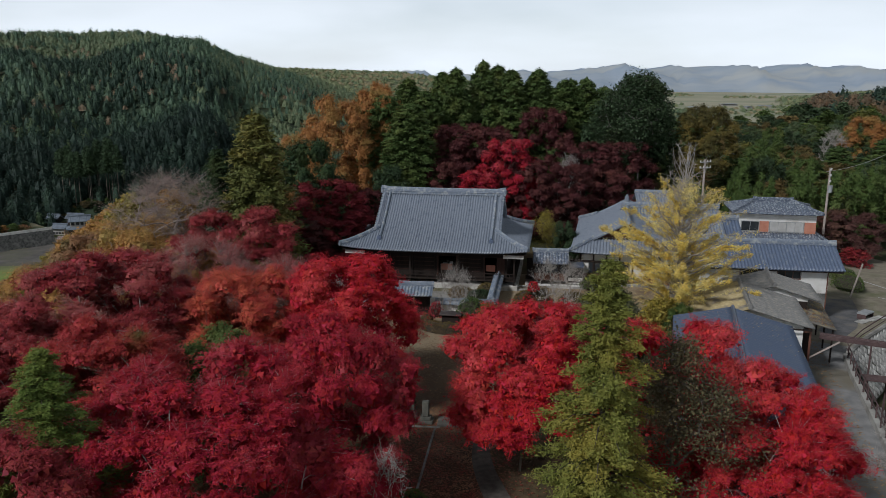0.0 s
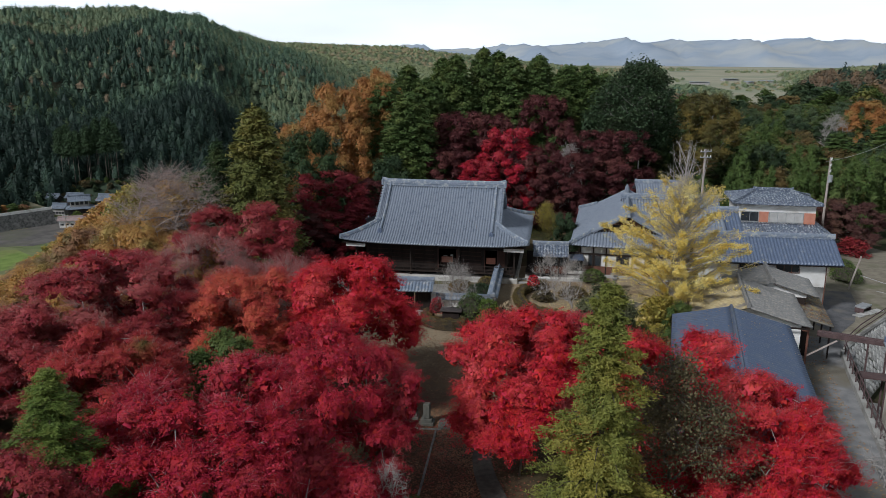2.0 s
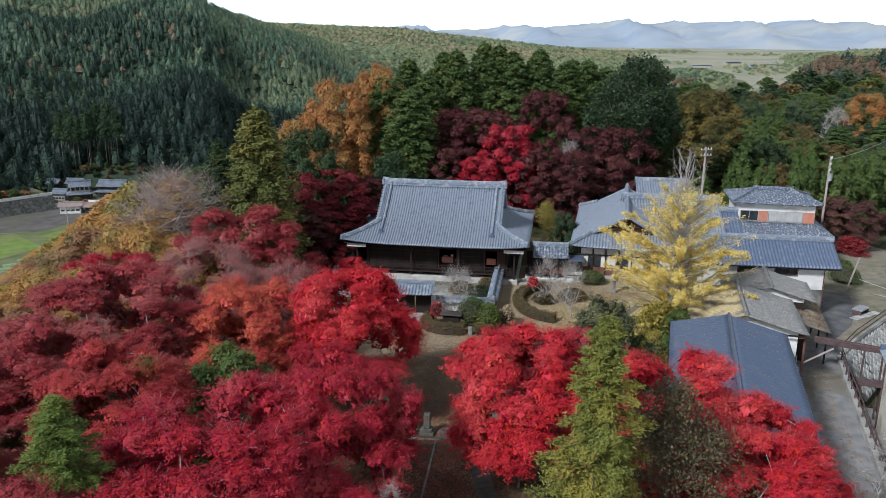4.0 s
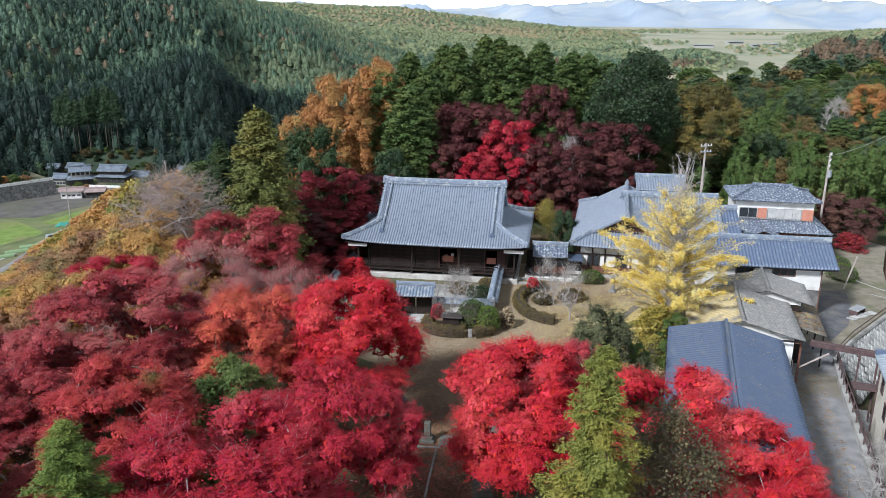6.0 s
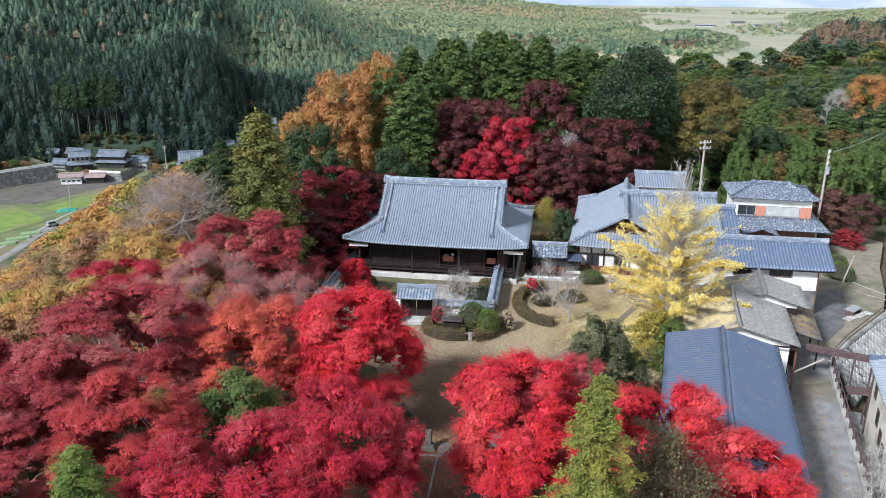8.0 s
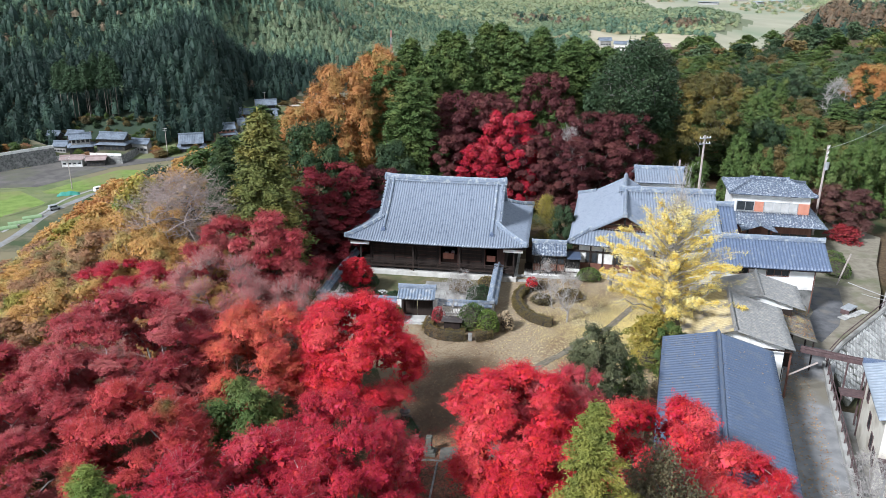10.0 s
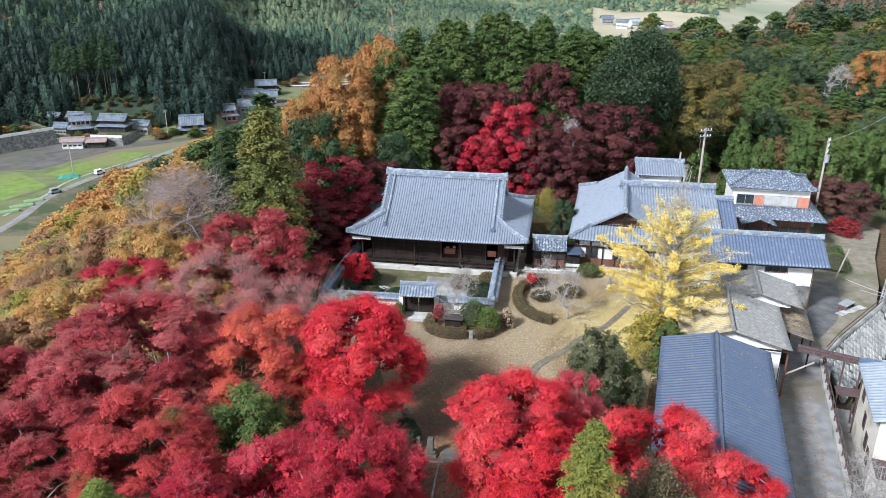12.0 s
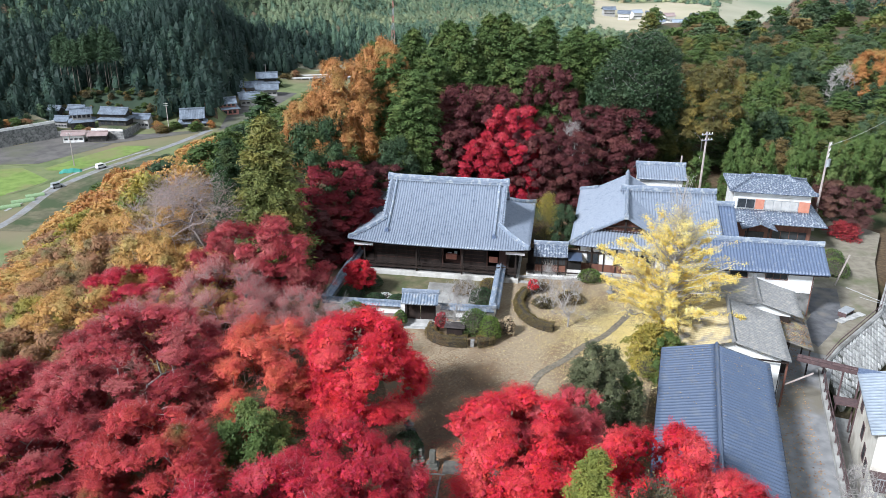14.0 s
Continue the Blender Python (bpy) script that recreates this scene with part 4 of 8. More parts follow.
def roof_slope(width, run, rise, top, curve=0.25, upturn=0.0, pitch=0.28, relief=0.06, steps=12, profile=TILE_PROFILE, course=0.0, low=None, thick=0.10):
    """A tiled slope in its own frame: eave along x from -width/2 to width/2 at y = 0, climbing towards +y. top(x): how far up (0..run) it reaches; low(x): where it starts."""
    n = max(2, int(width / pitch))
    pitch = width / n
    xs, hs = [], []
    for i in range(n):
        for px, ph in profile:
            xs.append(-width / 2 + (i + px) * pitch)
            hs.append(ph * relief)
    xs.append(width / 2)
    hs.append(0.0)
    xs, hs = np.array(xs), np.array(hs)
    tp = np.array([max(0.02, top(x)) for x in xs])
    lo = np.array([low(x) if low else 0.0 for x in xs])
    lo = np.minimum(lo, tp)
    rows = []
    ks = np.linspace(0, 1, steps + 1)
    for k in ks:
        yy = lo + (tp - lo) * k
        q = yy / run
        zz = rise * ((1 - curve) * q + curve * q * q) + hs
        zz = zz + upturn * (np.abs(xs) / (width / 2)) ** 4 * (1 - q) ** 2
        if course:
            zz = zz + 0.03 * (1 - np.mod(yy / course, 1.0))
        rows.append(np.column_stack([xs, yy, zz]))
    top_v = np.array(rows)                       # steps+1, m, 3
    und = top_v.copy()
    und[:, :, 2] -= hs[None, :] + thick
    m = len(xs)
    v = np.vstack([top_v.reshape(-1, 3), und.reshape(-1, 3)])
    N = (steps + 1) * m
    i, j = np.meshgrid(np.arange(steps), np.arange(m - 1), indexing="ij")
    a = (i * m + j).ravel()
    f = [np.column_stack([a, a + 1, a + m + 1, a + m]), np.column_stack([N + a, N + a + m, N + a + m + 1, N + a + 1])]
    e = np.arange(m - 1)
    f.append(np.column_stack([N + e, N + e + 1, e + 1, e]))
    t = steps * m + e
    f.append(np.column_stack([t, t + 1, N + t + 1, N + t]))
    s = np.arange(steps) * m
    f.append(np.column_stack([s, s + m, N + s + m, N + s]))
    s = s + m - 1
    f.append(np.column_stack([s, N + s, N + s + m, s + m]))
    return mesh_from("slope", v, np.vstack(f))


def ridge_mesh(points, w=0.34, h=0.4, cap=0.13):
    """A stacked tile ridge along a polyline: a tapered bar in layers with a round cap."""
    prof = [(-w / 2, -0.1), (-w / 2, h * 0.30), (-w * 0.60, h * 0.33), (-w * 0.60, h * 0.40), (-w * 0.42, h * 0.44), (-w * 0.42, h * 0.78), (-cap, h * 0.82), (-cap * 0.8, h + cap * 0.5),
            (0, h + cap), (cap * 0.8, h + cap * 0.5), (cap, h * 0.82), (w * 0.42, h * 0.78), (w * 0.42, h * 0.44), (w * 0.60, h * 0.40), (w * 0.60, h * 0.33), (w / 2, h * 0.30), (w / 2, -0.1)]
    pts = [Vector(p) for p in points]
    bm = bmesh.new()
    rings = []
    for i, p in enumerate(pts):
        d = (pts[min(i + 1, len(pts) - 1)] - pts[max(i - 1, 0)])
        d.z = 0
        d.normalize()
        s = Vector((d.y, -d.x, 0))
        rings.append([bm.verts.new(p + s * a + Vector((0, 0, b))) for a, b in prof])
    k = len(prof)
    for r0, r1 in zip(rings, rings[1:]):
        for i in range(k):
            bm.faces.new((r0[i], r0[(i + 1) % k], r1[(i + 1) % k], r1[i]))
    bm.faces.new(rings[0][::-1])
    bm.faces.new(rings[-1])
    bmesh.ops.recalc_face_normals(bm, faces=bm.faces)
    return bm


def place(ob, x, y, z, turn=0):
    ob.matrix_local = pose(x, y, z, 0, 0, turn)
    return ob


def gable_roof(parent, w, d, eave, ridge, material, axis="x", pitch=0.3, relief=0.09, curve=0.1, over=0.0, profile=TILE_PROFILE, ridge_w=0.34, ridge_h=0.3, mats=None, course=0.0, ridge_mat=None, skew=0.0):
    """Two slopes and a ridge, skew metres off the middle; axis: the way the ridge runs. w along x, d along y, both with the overhang."""
    ln, half = (w, d / 2) if axis == "x" else (d, w / 2)
    rise = ridge - eave
    for k in (0, 1):
        run = half - (skew, -skew)[k]
        me = roof_slope(ln, run, rise, lambda x: run, curve, 0.05, pitch, relief, 8, profile, course)
        turn = (0, 180)[k] if axis == "x" else (90, -90)[k]
        o = part("roof_slope", me, (mats or (material, material))[k], parent)
        if axis == "x":
            place(o, 0, (-half, half)[k], eave, turn)
        else:
            place(o, (half, -half)[k], 0, eave, turn)
    e = ln / 2 + 0.05
    pts = [(-e, skew, ridge + 0.05), (-e * 0.9, skew, ridge), (e * 0.9, skew, ridge), (e, skew, ridge + 0.05)]
    if axis == "y":
        pts = [(b, a, c) for a, b, c in pts]
    part("ridge", ridge_mesh(pts, ridge_w, ridge_h, 0.11), ridge_mat or material, parent)


def hip_roof(parent, w, d, eave, ridge, ridge_len, material, pitch=0.28, upturn=0.1, curve=0.15, axis="x", relief=0.06):
    """Four slopes meeting in a ridge along x or y."""
    if axis == "y":
        w, d = d, w
    half, end = d / 2, (w - ridge_len) / 2
    rise = ridge - eave
    q = 0 if axis == "x" else 90
    rot = pose(0, 0, 0, 0, 0, q)
    for k in (0, 1):
        me = roof_slope(w, half, rise, lambda x: min(half, max(0, (w / 2 - abs(x)) * half / max(end, 0.01))), curve, upturn, pitch, relief, 9)
        part("roof_slope", me, material, parent).matrix_local = rot @ pose(0, (-half, half)[k], eave, 0, 0, (0, 180)[k])
    if end > 0.05:
        for k in (0, 1):
            me = roof_slope(d, end, rise, lambda x: max(0, (half - abs(x)) * end / half), curve, upturn, pitch, relief, 9)
            part("roof_slope", me, material, parent).matrix_local = rot @ pose((w / 2, -w / 2)[k], 0, eave, 0, 0, (90, -90)[k])
    part("ridge", ridge_mesh([(-ridge_len / 2 - 0.2, 0, ridge + 0.08), (-ridge_len / 2 + 0.3, 0, ridge), (ridge_len / 2 - 0.3, 0, ridge), (ridge_len / 2 + 0.2, 0, ridge + 0.08)], 0.32, 0.3, 0.11), material, parent).matrix_local = rot
    for sx in (-1, 1):
        for sy in (-1, 1):
            pts = []
            for k in range(7):
                s = k / 6
                zz = eave + rise * ((1 - curve) * s + curve * s * s) + upturn * (1 - s) ** 4
                pts.append((sx * (w / 2 - end * s), sy * (half - half * s), zz + 0.02))
            part("hip_ridge", ridge_mesh(pts, 0.24, 0.18, 0.09), material, parent).matrix_local = rot


def gable_wall(parent, w, d, z0, eave, ridge, material, axis="x", name="wall"):
    """A plain body with two pointed ends: w by d, z0 to eave, ridge along axis."""
    bm = bmesh.new()
    if axis == "x":
        ends = [[(x, -d / 2, z0), (x, d / 2, z0), (x, d / 2, eave), (x, 0, ridge), (x, -d / 2, eave)] for x in (-w / 2, w / 2)]
    else:
        ends = [[(w / 2, y, z0), (-w / 2, y, z0), (-w / 2, y, eave), (0, y, ridge), (w / 2, y, eave)] for y in (-d / 2, d / 2)]
    r = [[bm.verts.new(p) for p in e] for e in ends]
    bm.faces.new(r[0][::-1])
    bm.faces.new(r[1])
    for i in range(5):
        bm.faces.new((r[0][i], r[0][(i + 1) % 5], r[1][(i + 1) % 5], r[1][i]))
    bmesh.ops.recalc_face_normals(bm, faces=bm.faces)
    return part(name, bm, material, parent)


def window(parent, x, y, z, w, h, turn=0, panes=2, frame=None, glass=None, depth=0.06, name="window"):
    """A sliding window on a wall face: its outer side looks to -y before the turn."""
    fr = frame or M["steel"]
    bm = boxes((-w / 2, w / 2, -depth, 0.02, -0.05, 0), (-w / 2, w / 2, -depth, 0.02, h, h + 0.05), (-w / 2 - 0.05, -w / 2, -depth, 0.02, -0.05, h + 0.05), (w / 2, w / 2 + 0.05, -depth, 0.02, -0.05, h + 0.05))
    o = place(part(name, bm, fr, parent), x, y, z, turn)
    for i in range(panes):
        a = -w / 2 + w * i / panes
        place(part("pane", boxes((a + 0.03, a + w / panes - 0.03, -depth * 0.5, 0.0, 0.03, h - 0.03)), glass or M["glass"], o), 0, 0, 0)
        if i:
            part("mullion", boxes((a - 0.025, a + 0.025, -depth * 0.8, 0.015, 0, h)), fr, o)
    return o


def irimoya_roof(parent, W, D, E, RZ, rl, end, tile, ridge_tile, gable, lattice, upturn=0.35, pitch=0.25, ridge_w=0.5, ridge_h=0.55, curve=0.35, descending=True):
    """A hip-and-gable roof: ridge along x of length rl; the end skirts climb `end` metres in from the eaves."""
    half, rise = D / 2, RZ - E
    inset = W / 2 - rl / 2
    top_front = lambda x: half if abs(x) <= rl / 2 else max(0.0, (W / 2 - abs(x)) * end / inset)
    for k in (0, 1):
        me = roof_slope(W, half, rise, top_front, curve, upturn, pitch, 0.105, 16)
        place(part("roof_slope", me, tile, parent), 0, (-half, half)[k], E, (0, 180)[k])

    def zz(q):
        return E + rise * ((1 - curve) * q + curve * q * q)

    for k in (0, 1):
        me = roof_slope(D, half * inset / end, rise, lambda x: max(0.0, min((half - abs(x)) * inset / end, inset + 0.5)), curve, upturn, pitch, 0.105, 8)
        place(part("roof_slope", me, tile, parent), (W / 2, -W / 2)[k], 0, E, (90, -90)[k])
    for sx in (-1, 1):
        bm = bmesh.new()
        prof = [(half - half * q, zz(q) - 0.12) for q in np.linspace(end / half, 1, 6)]
        loop = [(-a, b) for a, b in prof] + [(a, b) for a, b in prof[::-1][1:]]
        x = sx * (rl / 2 - 0.35)
        f = bm.faces.new([bm.verts.new((x, a, b)) for a, b in loop])
        bmesh.ops.solidify(bm, geom=[f], thickness=0.12)
        part("gable", bm, gable, parent, "gable panel under the verge")
        y0, z0 = half - end, zz(end / half)
        bars = [(x + sx * 0.14 - 0.05, x + sx * 0.14 + 0.05, -0.1, 0.1, z0, RZ - 0.3)]
        bars += [(x + sx * 0.14 - 0.05, x + sx * 0.14 + 0.05, -y0 * k, y0 * k, z0 + (RZ - z0) * b, z0 + (RZ - z0) * b + 0.16) for k, b in ((0.85, 0.04), (0.5, 0.36))]
        part("gable_lattice", boxes(*bars), lattice, parent)
        g = ridge_h / 0.55
        bm = boxes((sx * (rl / 2 + 0.32) - 0.12, sx * (rl / 2 + 0.32) + 0.12, -0.36 * g, 0.36 * g, RZ - 0.1, RZ + 0.62 * g), (sx * (rl / 2 + 0.32) - 0.1, sx * (rl / 2 + 0.32) + 0.1, -0.18 * g, 0.18 * g, RZ + 0.6 * g, RZ + 0.8 * g), bevel=0.05)
        part("ridge_end_tile", bm, ridge_tile, parent)
        for sy in (-1, 1):
            pts = [(sx * (rl / 2 - 0.55), sy * half * (1 - q), zz(q) + 0.04) for q in np.linspace(1.0, 0.20, 9)]
            e = pts[-1]
            if descending:
                part("descending_ridge", ridge_mesh(pts, 0.24, 0.22, 0.09), ridge_tile, parent)
                part("ridge_end_tile", boxes((e[0] - 0.22, e[0] + 0.22, e[1] - 0.08, e[1] + 0.08, e[2] - 0.05, e[2] + 0.34), (e[0] - 0.12, e[0] + 0.12, e[1] - 0.07, e[1] + 0.07, e[2] + 0.32, e[2] + 0.48), bevel=0.05), M["tile_blue"], parent)
            pts = []
            for q in np.linspace(end / half + 0.03, 0.0, 9):
                s = half * q
                xx = W / 2 - s * inset / end
                pts.append((sx * xx, sy * (half - s), zz(q) + upturn * (1 - q) ** 2 * (xx / (W / 2)) ** 4 + 0.04))
            part("corner_ridge", ridge_mesh(pts, 0.3, 0.26, 0.1), ridge_tile, parent)
            pts = [(sx * (rl / 2 + 0.02), sy * half * (1 - q), zz(q) + 0.03) for q in np.linspace(1.0, end / half, 8)]
            part("verge", ridge_mesh(pts, 0.34, 0.12, 0.09), tile, parent)
            if descending:
                # round tile ends stepping down the verge
                for q in np.linspace(0.98, end / half + 0.02, 15):
                    part("verge_tile", boxes((sx * (rl / 2 + 0.16) - 0.16, sx * (rl / 2 + 0.16) + 0.16, sy * half * (1 - q) - 0.075, sy * half * (1 - q) + 0.075, zz(q) - 0.02, zz(q) + 0.17), bevel=0.04), ridge_tile, parent)
    part("ridge", ridge_mesh([(-rl / 2 - 0.35, 0, RZ + 0.14), (-rl / 2 + 0.5, 0, RZ), (0, 0, RZ - 0.03), (rl / 2 - 0.5, 0, RZ), (rl / 2 + 0.35, 0, RZ + 0.14)], ridge_w, ridge_h, 0.14), ridge_tile, parent)
    part("soffit", boxes((-W / 2 + 0.25, W / 2 - 0.25, -half + 0.25, half - 0.25, E - 0.16, E - 0.06)), M["wood"], parent)


# main hall ---------------------------------------------------------------
def build_hall():
    hall = thing("temple_hall", -0.55, 80.47, 0, -7.8, "old timber temple hall with a sweeping grey tiled hip-and-gable roof", "temple")
    W, D, E, RZ = 18.2, 14.2, 3.8, 8.36
    half = D / 2
    irimoya_roof(hall, W, D, E, RZ, 12.05, 2.8, M["tile"], M["tile_ridge"], M["plaster"], M["wood"], ridge_w=0.42, ridge_h=0.44)
    bw, bd = 6.9, 5.0                                # body half sizes
    fl = 1.0                                         # floor level
    part("foundation", boxes((-bw - 1.2, bw + 1.2, -bd - 1.3, bd + 0.6, -0.3, 0.5), bevel=0.03), M["base"], hall, "low pale stone platform")
    part("floor_frame", boxes((-bw - 1.0, bw + 1.0, -bd - 1.2, bd + 0.3, fl - 0.14, fl)), M["wood"], hall, "dark timber veranda floor")
    part("under_floor", boxes((-bw - 0.2, bw + 0.2, -bd, bd, 0.3, fl - 0.14)), M["wood"], hall)
    part("back_wall", boxes((-bw, bw, bd - 0.15, bd, fl, E)), M["wood"], hall)
    for sx in (-1, 1):
        part("side_wall", boxes((sx * bw - 0.08, sx * bw + 0.08, -bd + 0.1, bd - 0.1, fl, E)), M["wood"], hall)
        part("side_panel", boxes((sx * bw + sx * 0.09 - 0.015, sx * bw + sx * 0.09 + 0.015, -bd + 0.4, bd - 0.4, fl + 1.6, E - 0.5)), M["plaster"], hall, "white plaster upper panel")
    cols = np.linspace(-bw, bw, 7)
    for x in cols:
        part("column", boxes((x - 0.11, x + 0.11, -bd - 0.11, -bd + 0.11, fl, E - 0.1), bevel=0.015), M["wood"], hall)
    for x in (-bw - 0.85, -bw * 0.34, bw * 0.34, bw + 0.85):
        part("veranda_post", boxes((x - 0.08, x + 0.08, -bd - 1.1, -bd - 0.94, 0.35, E - 0.1), bevel=0.01), M["wood"], hall)
    part("lintel", boxes((-bw, bw, -bd - 0.09, -bd + 0.09, 2.95, 3.15)), M["wood"], hall)
    part("lintel", boxes((-bw - 0.95, bw + 0.95, -bd - 1.1, -bd - 0.94, 3.4, 3.65)), M["wood"], hall)
    for i in range(6):
        a, b = cols[i] + 0.13, cols[i + 1] - 0.13
        part("transom", boxes((a, b, -bd - 0.03, -bd + 0.03, 3.15, E - 0.1)), M["wood"], hall)
        if i in (3, 5):
            left, right = ((0.08, 0.08), (0.06, 0.38))[i == 5]
            for c0, c1 in ((a, a + (b - a) * left), (b - (b - a) * right, b)):
                part("sliding_door", boxes((c0, c1, -bd - 0.05, -bd, fl, 2.95)), M["wood_brown"], hall, "brown timber door, pushed open")
        else:
            n = 2
            for k in range(n):
                c0, c1 = a + (b - a) * k / n, a + (b - a) * (k + 1) / n
                dr = part("sliding_door", boxes((c0, c1, -bd - 0.02 - 0.04 * k, -bd + 0.02 - 0.04 * k, fl, 2.95)), M["wood"], hall)
                part("rail", boxes(*[(c0 + 0.03, c1 - 0.03, -bd - 0.05 - 0.04 * k, -bd - 0.02 - 0.04 * k, z, z + 0.05) for z in (1.5, 1.9, 2.3, 2.7)]), M["wood_brown"], dr)
    # altar front and offering box in the opening
    part("altar_cloth", boxes((0.5, 1.6, -bd + 0.35, -bd + 0.6, fl + 0.45, fl + 1.05), bevel=0.03), M["salmon"], hall, "brocade altar cloth in the open bay")
    part("altar_table", boxes((0.3, 2.0, -bd + 0.62, -bd + 1.2, fl, fl + 0.9), bevel=0.02), M["wood_brown"], hall)
    for c0, c1, hh in ((0.6, 1.0, 0.15), (1.3, 1.6, 0.3)):
        part("offering_tray", boxes((c0, c1, -bd + 0.7, -bd + 0.95, fl + 0.9, fl + 0.9 + hh), bevel=0.02), M["plaster"], hall, "white offering tray on the altar table")
    part("hanging_cloth", boxes((4.95, 5.85, -bd + 0.15, -bd + 0.2, fl + 0.5, fl + 1.15), bevel=0.02), M["salmon"], hall, "orange-red cloth in the open bay")
    # low rail
    for x0, x1 in ((-bw - 0.95, 0.0), (0.1, bw + 0.95)):
        part("rail", boxes((x0, x1, -bd - 1.15, -bd - 1.08, fl + 0.55, fl + 0.63), (x0, x1, -bd - 1.15, -bd - 1.08, fl + 0.25, fl + 0.3), *[(x, x + 0.07, -bd - 1.15, -bd - 1.08, fl, fl + 0.6) for x in np.arange(x0, x1, 1.2)]), M["wood"], hall)
    for sx in (-1, 1):
        part("eave_panel", boxes((sx * 7.7 - 0.95, sx * 7.7 + 0.95, -half + 0.5, -half + 0.58, E - 0.55, E - 0.17)), M["plaster"], hall, "white painted eave end")
    return hall


build_hall()


# ---- priest's house and outbuildings ----
def posts(parent, spots, z0, z1, w, material, name="post"):
    for x, y in spots:
        part(name, boxes((x - w / 2, x + w / 2, y - w / 2, y + w / 2, z0, z1), bevel=0.012), material, parent)


def build_priest_house():
    h = thing("priest_house", 19.07, 83.51, 0, 78.3, "large white-plastered priest's house with a grey hip-and-gable roof", "house")
    irimoya_roof(h, 18.2, 10.9, 3.3, 6.15, 14.8, 2.0, M["tile"], M["tile_ridge"], M["wood_red"], M["wood"], upturn=0.12, pitch=0.3, ridge_w=0.42, ridge_h=0.36, curve=0.12, descending=False)
    part("wall", boxes((-8.2, 8.2, -4.4, 4.4, 0.0, 3.05)), M["plaster"], h)
    part("foundation", boxes((-8.5, 8.5, -4.7, 4.7, -0.5, 0.28), bevel=0.03), M["concrete"], h)
    # front end (towards the forecourt) is at -x: dark boards below, timber frame, openings
    part("skirting_board", boxes((-8.3, -8.23, -4.4, 4.4, 0.3, 1.1)), M["wood_red"], h, "reddish board wainscot")
    for y in np.linspace(-4.4, 4.4, 8):
        part("post", boxes((-8.32, -8.2, y - 0.07, y + 0.07, 0.28, 3.05)), M["wood"], h)
    part("beam", boxes((-8.33, -8.2, -4.4, 4.4, 2.25, 2.4)), M["wood"], h)
    for y in (3.0, 0.3, -2.4):
        window(h, -8.23, y, 1.15, 1.1, 1.05, -90, 2, M["wood"], M["glass"])
    for x in np.linspace(-8.2, 8.2, 9):
        part("post", boxes((x - 0.07, x + 0.07, 4.38, 4.46, 0.28, 3.05)), M["wood"], h)
    return h


build_priest_house()


def build_wing():
    h = thing("house_wing", 23.75, 84.3, 0, -6, "tiled wing of the priest's house behind the ginkgo", "house")
    gable_wall(h, 9.2, 9.4, -1.9, 3.7, 6.3, M["plaster"], "x")
    gable_roof(h, 10.2, 11.0, 3.6, 6.4, M["tile"], "x", ridge_h=0.4, pitch=0.3, ridge_mat=M["tile_ridge"])
    w = thing("house_annex", 28.9, 82.6, 0, -6, "low tiled annex at the wing's end", "house")
    gable_wall(w, 2.6, 8.4, -2.0, 3.0, 5.3, M["plaster"], "x")
    gable_roof(w, 3.2, 9.6, 3.0, 5.5, M["tile_blue"], "x", ridge_h=0.32, pitch=0.3, ridge_mat=M["tile_ridge"])
    return h


build_wing()


def build_long_house():
    h = thing("long_house", 29.7, 73.51, 0, -7.7, "long low white house with blue-grey tiled roof", "house")
    part("wall", boxes((-6.0, 5.3, -2.6, 2.7, 0.75, 3.1)), M["wood"], h)
    # dark lower part of the body, down to the yard
    part("foundation", boxes((-6.0, 5.3, -2.62, 2.7, -2.2, 0.75)), M["rubble"], h, "dark lower wall of the long house")
    part("front_wall", boxes((-6.0, 5.3, -2.66, -2.604, 0.8, 3.05)), M["plaster"], h, "white plaster upper wall")
    part("side_wall", boxes((5.304, 5.36, -2.6, 2.7, 0.8, 3.05)), M["plaster"], h, "white plaster upper wall")
    gable_roof(h, 13.0, 6.8, 3.1, 4.85, M["tile_blue"], "x", pitch=0.3, ridge_mat=M["tile_ridge"])
    part("fascia", boxes((-6.4, 6.4, -3.34, -3.28, 2.9, 3.06)), M["wood"], h)
    window(h, 1.9, -2.66, 2.1, 2.0, 0.7, 0, 3, M["wood_red"], M["glass"])
    window(h, -1.6, -2.66, 2.1, 1.6, 0.7, 0, 2, M["wood_red"], M["glass"])
    part("downpipe", boxes((5.22, 5.3, -2.74, -2.67, -1.7, 3.0)), M["wood_red"], h)
    part("skirting_board", boxes((-6.0, 2.0, -2.66, -2.623, -1.7, -0.6)), M["concrete"], h)
    return h


build_long_house()


def build_storehouse():
    h = thing("storehouse", 25.33, 94.6, 0, -6, "small white storehouse with grey tiled roof", "storehouse")
    gable_wall(h, 5.0, 4.0, -1, 5.25, 6.25, M["plaster"], "x")
    gable_roof(h, 5.9, 4.9, 5.25, 6.4, M["tile"], "x", pitch=0.3, ridge_mat=M["tile_ridge"])
    window(h, 1.2, -2.0, 3.4, 0.7, 0.7, 0, 1, M["plaster"], M["glass"])
    return h


build_storehouse()


